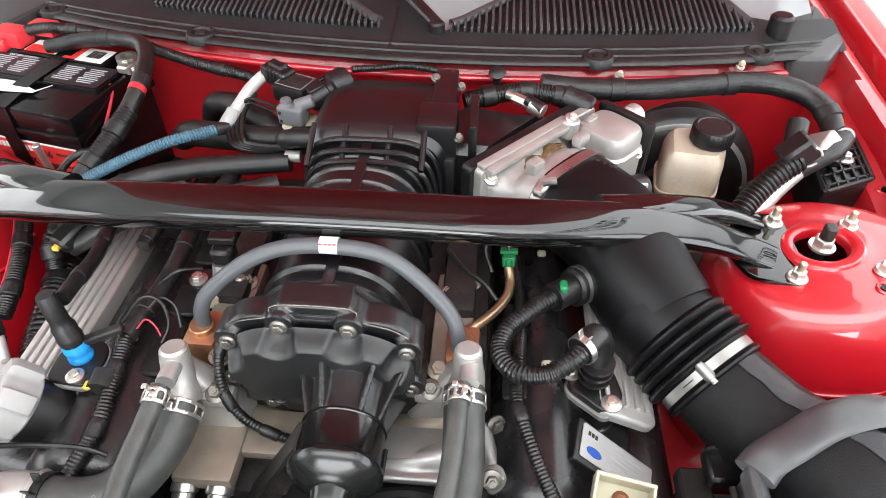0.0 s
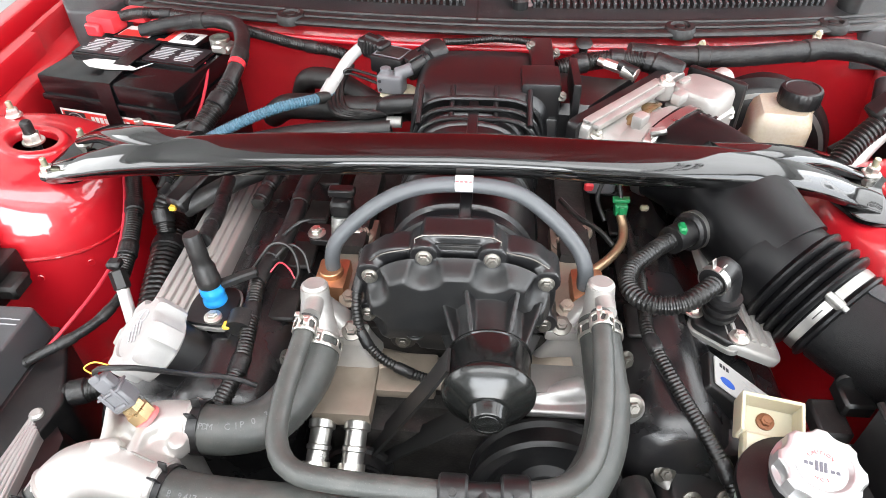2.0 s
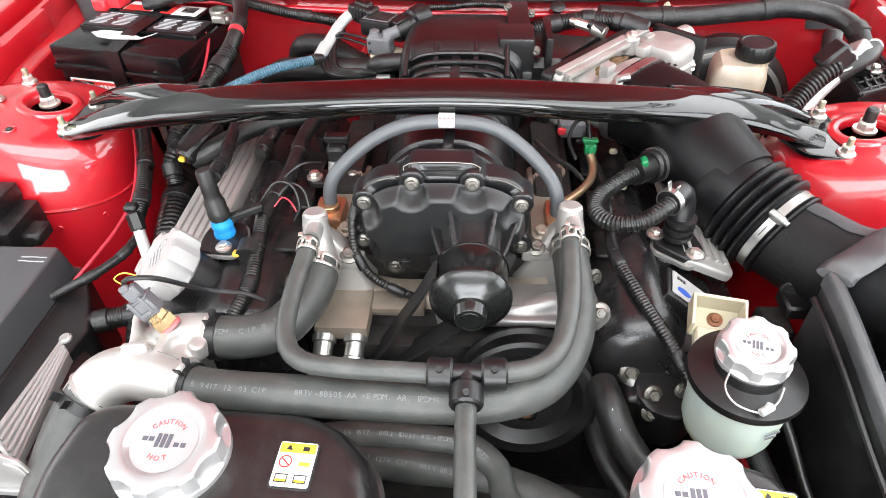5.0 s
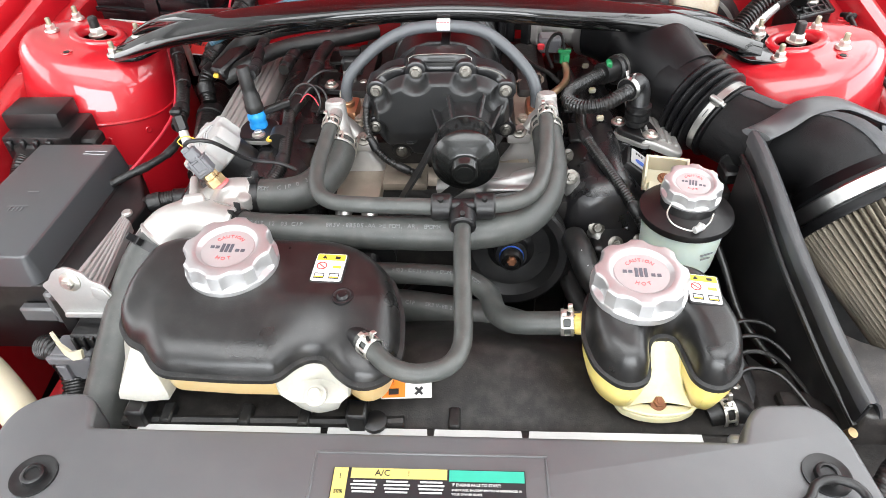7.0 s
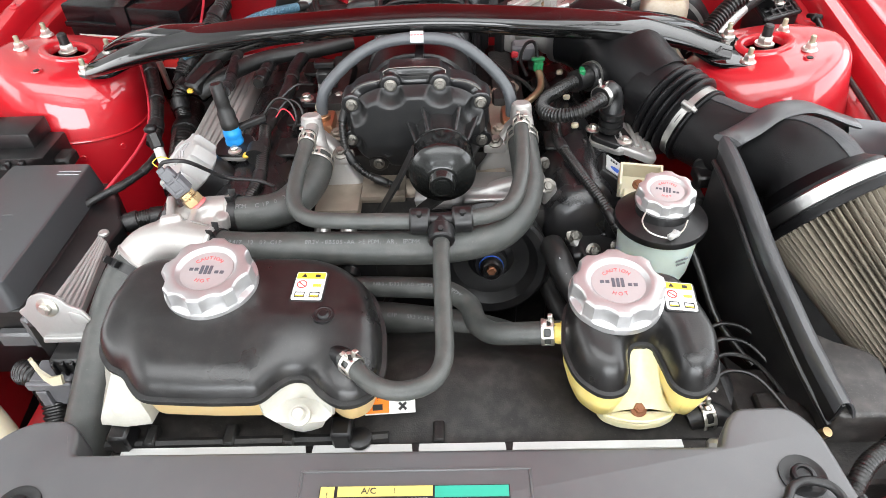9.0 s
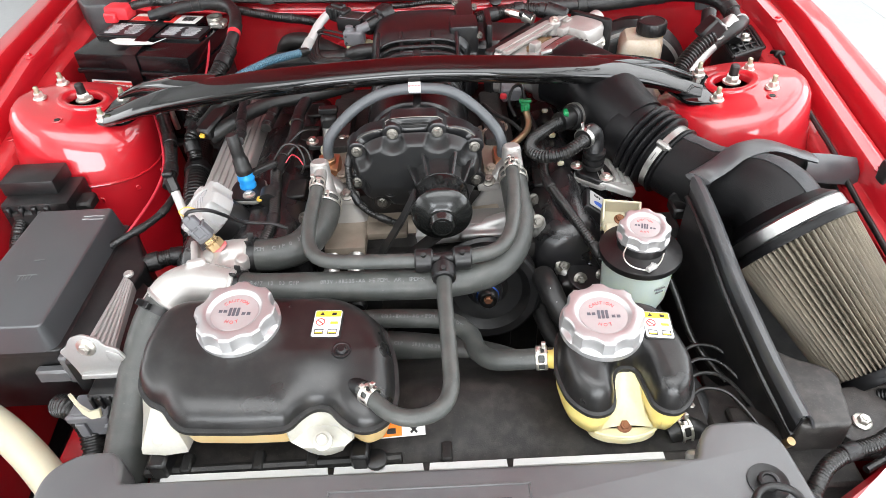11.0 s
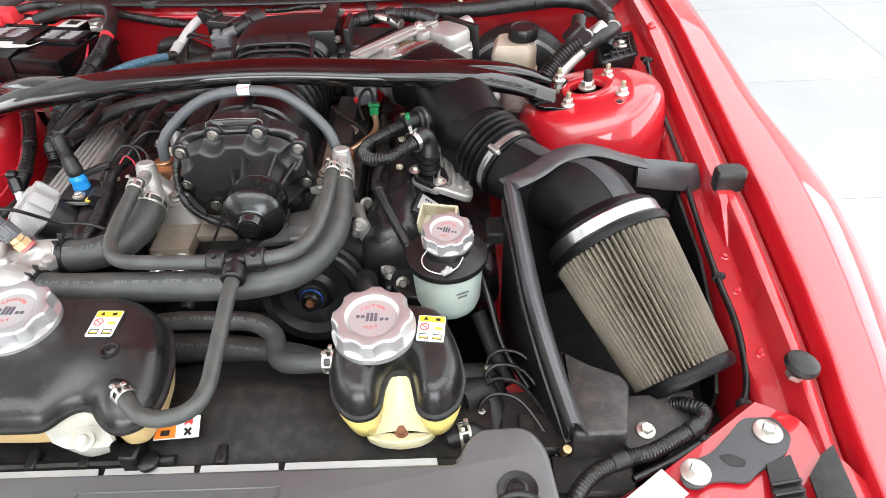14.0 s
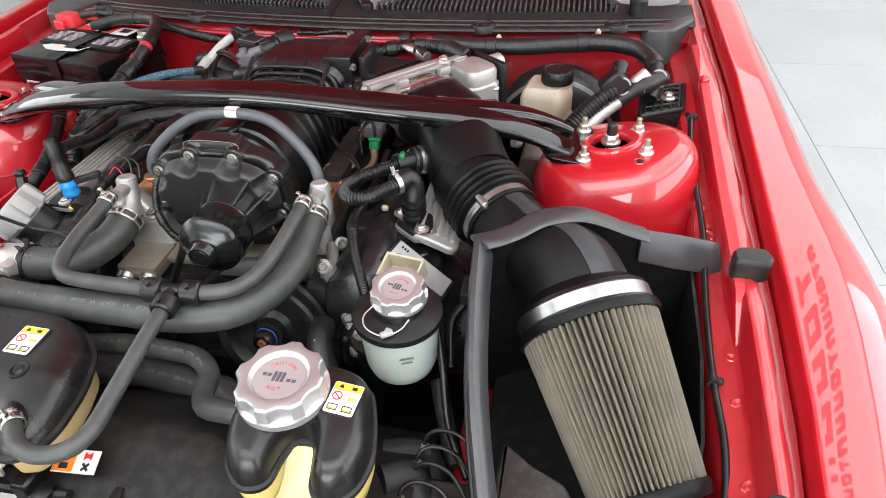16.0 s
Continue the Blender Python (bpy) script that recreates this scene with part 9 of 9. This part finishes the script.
def module():
    t = thing("control_module", "finned aluminium control module on edge", "control module", (-0.37, 0.23, 0.70))
    far_l, far_r, near_r, near_l = Vector((-0.398, 0.325, 0.774)), Vector((-0.378, 0.305, 0.776)), Vector((-0.350, 0.158, 0.788)), Vector((-0.388, 0.186, 0.796))
    top = [far_l, far_r, near_r, near_l]
    mid = sum(top, Vector()) / 4
    part("case", loft([[p + Vector((0, 0, -0.026)) for p in top], [p + Vector((0, 0, -0.003)) for p in top], [p.lerp(mid, 0.06) for p in top]]), FLANGE, t)
    part("back", loft([[p + Vector((0.030, 0, -0.075)) for p in top], [p + Vector((0.018, 0, -0.014)) for p in top]]), PLASTIC, t)
    for k in range(5):
        f = 0.16 + 0.17 * k
        part("fin", rod(far_l.lerp(far_r, f) + Vector((0, -0.004, 0.0008)), near_l.lerp(near_r, f) + Vector((0, 0.006, 0.0008)), 0.0020, 8), FLANGE, t)
    part("corner_bolt", rod(far_l.lerp(far_r, 0.4) + Vector((0, 0.004, -0.01)), far_l.lerp(far_r, 0.4) + Vector((0, 0.004, 0.006)), 0.007, 14, bevel=0.002), CAST, t)
    part("tray", box((-0.408, 0.225, 0.745), (0.026, 0.12, 0.06), 0.004, 1), PLASTIC, t)
    b = thing("module_bracket", "folded aluminium bracket with a bolt", "bracket", (-0.37, 0.15, 0.74))
    W = Matrix.Translation((0, 0.152, 0)) @ Matrix(((1, 0, 0, 0), (0, 0.17, -1, -0.131), (0, 1, 0.17, 0), (0, 0, 0, 1)))
    part("plate", prism([(-0.408, 0.806), (-0.398, 0.811), (-0.390, 0.824), (-0.374, 0.829), (-0.358, 0.822), (-0.352, 0.812), (-0.338, 0.806), (-0.330, 0.790), (-0.338, 0.768), (-0.352, 0.764), (-0.392, 0.764), (-0.396, 0.780), (-0.402, 0.796)], 0, 0.003, 0.005, 0.0008, W), ALLOY, b)
    part("fold", prism([(-0.392, 0.7645), (-0.340, 0.7645), (-0.342, 0.772), (-0.390, 0.772)], 0.002, 0.007, 0.003, 0.0015, W), ALLOY, b)
    part("ear", prism([(-0.352, 0.806), (-0.338, 0.801), (-0.332, 0.790), (-0.346, 0.786), (-0.352, 0.792)], 0.003, 0.005, 0.004, 0.0008, W), ALLOY, b)
    part("bolt", hexbolt(W @ Vector((-0.373, 0.811, 0.003)), (-0.05, -0.95, 0.2), 0.007, 1.7), ZINC, b)
    c = thing("connector_stack", "black connector with a cream lever below the bracket", "connector", (-0.385, 0.13, 0.69))
    part("upper", join(box((-0.362, 0.142, 0.746), (0.044, 0.034, 0.022), 0.003, 1, None), *[box((-0.378 + 0.011 * i, 0.124, 0.746), (0.004, 0.006, 0.020), 0.001, 1) for i in range(4)]), PLASTIC, c)
    part("lower", join(box((-0.388, 0.132, 0.712), (0.048, 0.034, 0.044), 0.003, 1, None), box((-0.388, 0.114, 0.728), (0.052, 0.006, 0.012), 0.002, 1), box((-0.400, 0.113, 0.706), (0.012, 0.006, 0.030), 0.001, 1), box((-0.368, 0.113, 0.700), (0.008, 0.006, 0.030), 0.001, 1)), GREY_PLASTIC, c)
    part("lever", strip([[(-0.408, 0.130, 0.756), (-0.400, 0.122, 0.762), (-0.392, 0.116, 0.752), (-0.380, 0.112, 0.744), (-0.366, 0.112, 0.748)], [(-0.402, 0.126, 0.744), (-0.396, 0.118, 0.750), (-0.388, 0.112, 0.740), (-0.378, 0.108, 0.735), (-0.366, 0.108, 0.738)]], 0.004), CREAM, c, "cream lever")
    f = thing("filler_pipe", "cream plastic filler pipe near the wing", "filler pipe", (-0.46, 0.09, 0.62))
    part("pipe", tube([(-0.56, 0.155, 0.70), (-0.51, 0.125, 0.690), (-0.455, 0.082, 0.675), (-0.415, 0.040, 0.652), (-0.40, 0.0, 0.62)], 0.021, 20, 0.008), CREAM, f)
    hose("drain_loom", [(-0.46, 0.165, 0.69), (-0.432, 0.150, 0.702), (-0.405, 0.128, 0.692), (-0.396, 0.105, 0.672), (-0.39, 0.08, 0.64)], 0.016, LOOM, "ribbed black hose by the filler pipe", ribs=(0.006, 0.002), seg=16)


module()

# hoses and wires between the left tower and the engine
h = hose("red_cable", [(-0.455, 0.70, 0.85), (-0.432, 0.65, 0.835), (-0.408, 0.59, 0.822), (-0.392, 0.53, 0.812), (-0.392, 0.48, 0.805), (-0.40, 0.43, 0.80), (-0.415, 0.39, 0.79)], 0.0021, RED_WIRE, "red cable along the strut tower", cat="cable")
loom_line([(-0.440, 0.70, 0.86), (-0.415, 0.645, 0.84), (-0.392, 0.585, 0.825), (-0.380, 0.53, 0.81), (-0.378, 0.50, 0.80)], 0.0105, "corrugated loom beside the red cable")
loom_line([(-0.362, 0.475, 0.800), (-0.372, 0.44, 0.795), (-0.392, 0.41, 0.792), (-0.425, 0.385, 0.786), (-0.46, 0.37, 0.772)], 0.0058, "taped loom to the fuse box", TAPE, None)
loom_line([(-0.318, 0.372, 0.765), (-0.345, 0.365, 0.768), (-0.38, 0.355, 0.765), (-0.415, 0.35, 0.755)], 0.0125, "corrugated loom into the fuse box")
loom_line([(-0.372, 0.66, 0.775), (-0.362, 0.60, 0.775), (-0.353, 0.54, 0.77), (-0.343, 0.48, 0.757), (-0.330, 0.42, 0.74), (-0.322, 0.36, 0.715), (-0.318, 0.30, 0.68)], 0.0205, "thick corrugated hose beside the cam cover", None, (0.007, 0.0015))
loom_line([(-0.355, 0.58, 0.80), (-0.362, 0.605, 0.825), (-0.345, 0.63, 0.838), (-0.315, 0.635, 0.842)], 0.0125, "bent corrugated hose below the brace", None, (0.005, 0.0012))
cs = thing("loom_connector", "dark plugs joined beside the cam cover", "connector", (-0.32, 0.60, 0.84))
part("plug", join(box((0, 0, 0), (0.026, 0.070, 0.022), 0.004, 1, Matrix.Translation((-0.312, 0.600, 0.858)) @ pose(0, 0, 0, 12, 0, -24)), box((0, 0, 0), (0.020, 0.05, 0.018), 0.004, 1, Matrix.Translation((-0.292, 0.655, 0.868)) @ pose(0, 0, 0, 12, 0, -24))), PLASTIC, cs)
part("yellow_tab", box((-0.326, 0.566, 0.852), (0.008, 0.008, 0.006), 0.001, 1), YELLOW_BIT, cs, "yellow tab")
loom_line([(-0.225, 0.436, 0.915), (-0.232, 0.47, 0.905), (-0.245, 0.52, 0.886), (-0.258, 0.57, 0.876), (-0.265, 0.62, 0.872), (-0.27, 0.67, 0.87)], 0.0078, "taped lead to the blue collared sensor", TAPE, None)
loom_line([(-0.20, 0.66, 0.868), (-0.215, 0.62, 0.862), (-0.222, 0.57, 0.858)], 0.009, "corrugated lead on the cam cover")


# ---- right front corner ----
def front_corner():
    b = thing("bumper_stop", "round black rubber bonnet stop on the wing ledge", "bonnet stop", (0.690, 0.085, 0.79), "bonnet stops")
    m = aim((0.680, 0.080, ledge_z(0.083) - 0.006), (0.15, 0, 1))
    part("nut", lathe([(0.010, 0), (0.010, 0.006), (0.006, 0.007), (0.0055, 0.018)], 6, m), ZINC, b)
    part("pad", lathe([(0.010, 0.012), (0.0165, 0.014), (0.0185, 0.018), (0.0170, 0.024), (0.010, 0.028), (0.001, 0.0285)], 30, m), RUBBER, b)
    b = thing("bumper_stop", "square black rubber bonnet stop on the wing ledge", "bonnet stop", (0.714, 0.375, 0.855), "bonnet stops")
    part("pad", loft([[(0.702 + x * k, 0.386 + y * k, ledge_z(0.386) + z) for x, y in rounded([Vector(q) for q in ((-0.022, -0.013), (0.016, -0.016), (0.025, -0.004), (0.019, 0.013), (-0.010, 0.015), (-0.021, 0.009))], 0.006, 4)] for z, k in ((-0.014, 0.96), (0.006, 1.0), (0.012, 0.97), (0.0155, 0.86))]), RUBBER, b)
    # slim cable along the ledge with its ties
    pts = [(0.664, 0.735, 0.868), (0.666, 0.715, 0.872), (0.662, 0.66, 0.862), (0.662, 0.57, 0.842), (0.664, 0.47, 0.822), (0.660, 0.40, 0.806), (0.655, 0.32, 0.796), (0.655, 0.25, 0.782), (0.660, 0.18, 0.764), (0.655, 0.12, 0.744), (0.640, 0.085, 0.734), (0.610, 0.055, 0.738), (0.575, 0.032, 0.745), (0.535, 0.008, 0.748), (0.49, -0.012, 0.748)]
    c = hose("release_cable", pts, 0.0042, LOOM, "slim black cable along the wing ledge", cat="cable", seg=10)
    for q in (pts[1], pts[7], pts[10], (0.575, 0.032, 0.745)):
        part("tie", lathe([(0.0055, -0.004), (0.0068, -0.004), (0.0068, 0.004), (0.0055, 0.004)], 14, aim(q, (0.1, 1, -0.1))), PLASTIC_DULL, c)
        part("tie_head", box((q[0] + 0.006, q[1], q[2] + 0.002), (0.008, 0.009, 0.008), 0.002, 1), PLASTIC_DULL, c)
    loom_line([(0.560, 0.086, 0.738), (0.572, 0.076, 0.750), (0.584, 0.062, 0.755), (0.572, 0.045, 0.757), (0.542, 0.028, 0.757), (0.511, 0.013, 0.757), (0.474, 0.003, 0.757), (0.446, -0.012, 0.757), (0.428, -0.030, 0.752), (0.408, -0.055, 0.735), (0.40, -0.08, 0.71)], 0.0090, "corrugated black loom at the front corner", None, (0.0036, 0.0008))
    # red front crossmember with the grey plate
    part("crossmember", strip([[(0.41, -0.058, 0.715), (0.454, -0.036, 0.735), (0.507, -0.008, 0.737), (0.57, 0.036, 0.737), (0.637, 0.082, 0.738)], [(0.412, -0.064, 0.742), (0.456, -0.044, 0.748), (0.510, -0.014, 0.751), (0.576, 0.028, 0.752), (0.645, 0.074, 0.754)], [(0.44, -0.115, 0.748), (0.49, -0.082, 0.7535), (0.545, -0.045, 0.7565), (0.615, 0.004, 0.760), (0.676, 0.045, 0.764)], [(0.50, -0.28, 0.68), (0.58, -0.24, 0.72), (0.64, -0.2, 0.74), (0.69, -0.14, 0.75), (0.735, -0.06, 0.752)]], 0.003), RED, car)
    for pts in ([(0.45, -0.105, 0.7535), (0.50, -0.072, 0.7565), (0.555, -0.036, 0.7590)], [(0.47, -0.135, 0.7450), (0.53, -0.095, 0.7500), (0.59, -0.052, 0.7545)]):
        part("crease", tube(pts, 0.004, 8, 0.01, flat=0.5), RED, car)
    s = thing("white_sticker", "blank white sticker on the red crossmember", "sticker", (0.50, -0.08, 0.755))
    part("paper", strip([[(0.446, -0.056, 0.7515), (0.519, -0.006, 0.7560)], [(0.464, -0.083, 0.7535), (0.538, -0.035, 0.7580)]], 0.0006), PAPER, s)
    g = thing("latch_plate", "dark grey steel plate with two pale bolts", "steel plate", (0.6, 0.0, 0.765))
    P = [(0.532, -0.020), (0.540, -0.006), (0.570, 0.004), (0.592, 0.022), (0.618, 0.046), (0.652, 0.046), (0.661, 0.022), (0.648, 0.002), (0.612, -0.018), (0.596, -0.030), (0.578, -0.026), (0.562, -0.026), (0.548, -0.034), (0.536, -0.032)]
    part("plate", prism(P, 0.761, 0.7655, 0.008, 0.001), COIL_DARK, g)
    part("slot", prism([(0.576, 0.001), (0.590, 0.003), (0.604, -0.006), (0.598, -0.013), (0.584, -0.011)], 0.7657, 0.7661, 0.004, 0), PLASTIC_DULL, g)
    for q in ((0.637, 0.027, 0.766), (0.548, -0.017, 0.766)):
        part("bolt", join(lathe([(0.0150, 0), (0.0150, 0.0020), (0.0138, 0.0028)], 28, Matrix.Translation(q)), lathe([(0.0072, 0.002), (0.0072, 0.007), (0.006, 0.0085)], 6, Matrix.Translation(q))), ZINC, g, "pale flanged bolt")
    k = thing("lamp_bracket", "black ribbed plastic bracket beside the steel plate", "bracket", (0.63, -0.03, 0.75))
    part("arm", strip([[(0.620, -0.012, 0.769), (0.648, -0.002, 0.769)], [(0.614, -0.040, 0.771), (0.644, -0.036, 0.772)], [(0.606, -0.085, 0.770), (0.640, -0.082, 0.772)]], 0.005), PLASTIC, k)
    for i in range(4):
        part("rib", rod((0.613 - 0.001 * i, -0.038 - 0.011 * i, 0.7745), (0.643 - 0.001 * i, -0.034 - 0.011 * i, 0.7755), 0.0022, 8), PLASTIC, k)
    part("trim", strip([[(0.655, -0.028, 0.772), (0.676, -0.006, 0.774), (0.694, 0.006, 0.772)], [(0.650, -0.080, 0.772), (0.672, -0.075, 0.776), (0.688, -0.072, 0.772)]], 0.004), PLASTIC_DULL, k)
    # bonnet prop wire lying over the cover
    w = thing("prop_wire", "bent black wire lying along the radiator cover", "wire", (0.3, -0.07, 0.78))
    part("wire", tube([(-0.05, -0.094, 0.788), (0.126, -0.083, 0.788), (0.25, -0.076, 0.788), (0.315, -0.073, 0.788), (0.338, -0.066, 0.790), (0.350, -0.052, 0.790), (0.366, -0.047, 0.790), (0.382, -0.053, 0.790), (0.386, -0.066, 0.790), (0.376, -0.076, 0.790), (0.380, -0.086, 0.790), (0.396, -0.086, 0.790), (0.404, -0.076, 0.790), (0.402, -0.062, 0.790)], 0.0038, 10, 0.004), PLASTIC, w)
    part("holder", box((0.300, -0.074, 0.786), (0.034, 0.014, 0.010), 0.002, 1), PLASTIC_DULL, w)


COIL_DARK = mat("dark_plate_paint", (0.055, 0.057, 0.06), 0.4, 0.2, 0.1, 600, 0.05, 14, 0.08)
front_corner()


def brake_lines():
    """Pump body and bent pipes low beside the small tank."""
    t = thing("valve_block", "dark valve block with bent pipes", "valve block", (0.40, 0.12, 0.62))
    part("block", box((0.395, 0.085, 0.68), (0.075, 0.08, 0.09), 0.006, 1), DARK_IRON, t)
    part("plate", box((0.405, 0.060, 0.728), (0.05, 0.05, 0.012), 0.003, 1), DARK_IRON, t)
    part("valve", rod((0.425, 0.030, 0.735), (0.428, 0.026, 0.748), 0.005, 10), YELLOW_ZINC, t)
    for k in range(4):
        x, y = 0.350 + 0.004 * k, 0.085 + 0.022 * k
        pt = thing("brake_pipe", "thin bent black brake pipe", "pipe", (x, y, 0.7), "brake pipes")
        part("pipe", tube([(0.37, 0.075 + 0.01 * k, 0.70), (x - 0.012, y, 0.735), (x, y + 0.012, 0.752), (x + 0.03, y + 0.008, 0.75), (x + 0.055, y - 0.02, 0.735), (x + 0.075, y - 0.06, 0.715)], 0.0024, 8, 0.005), LOOM, pt)
        part("nut", lathe([(0.006, 0), (0.006, 0.012), (0.004, 0.014)], 6, aim((x - 0.010, y, 0.725), (-0.1, 0.1, 1))), ZINC, pt)
    for pts, r in (([(0.315, 0.10, 0.74), (0.345, 0.115, 0.73), (0.355, 0.075, 0.70), (0.345, 0.03, 0.67)], 0.017), ([(0.30, 0.16, 0.70), (0.345, 0.165, 0.70), (0.365, 0.12, 0.68), (0.362, 0.06, 0.64)], 0.017), ([(0.345, 0.26, 0.72), (0.36, 0.22, 0.70), (0.38, 0.17, 0.68)], 0.011)):
        hose("braided_hose", pts, r, BRAID, "black braided hose beside the small tank")
    hose("fan_lead", [(0.335, 0.31, 0.80), (0.345, 0.27, 0.80), (0.358, 0.23, 0.775), (0.372, 0.18, 0.74), (0.40, 0.13, 0.72)], 0.0045, LOOM, "thin black lead beside the reservoir", cat="wire")
    hose("lower_clamp_hose", [(0.30, 0.05, 0.735), (0.325, 0.055, 0.738), (0.35, 0.05, 0.72)], 0.014, RUBBER, "short black hose below the small tank", [((0.318, 0.053, 0.738), (1, 0.2, 0))])
    # dark frame rail and shadows under the right side
    f = thing("frame_rail", "red painted frame rail low beside the engine", "frame rail", (0.40, 0.35, 0.5))
    part("rail", box((0.415, 0.42, 0.56), (0.09, 0.55, 0.14), 0.008, 2), RED_DULL, f)
    f = thing("frame_rail", "red painted frame rail low beside the engine", "frame rail", (-0.42, 0.35, 0.5))
    part("rail", box((-0.43, 0.42, 0.54), (0.11, 0.60, 0.14), 0.008, 2), RED_DULL, f)
    a = thing("front_beam", "dark metal beam end under the shield", "beam", (0.46, 0.02, 0.66))
    part("beam", box((0.455, 0.01, 0.70), (0.09, 0.05, 0.05), 0.004, 1, None), DARK_IRON, a)
    l = thing("bar_label", "white and green bar code label on the beam", "label", (0.43, -0.02, 0.72))
    mm = Matrix.Translation((0.437, -0.020, 0.722)) @ pose(0, 0, 0, 60, 0, 60)
    part("paper", flat_bar(0, 0, 0.030, 0.014, mm), PAPER, l)
    part("bars", join(*[flat_bar(-0.011 + 0.0024 * k, 0.002, 0.0012, 0.008, mm, 0.0005) for k in range(10)]), INK, l)
    part("green_edge", flat_bar(0, -0.0058, 0.030, 0.002, mm, 0.0005), GREEN_INK, l)


brake_lines()
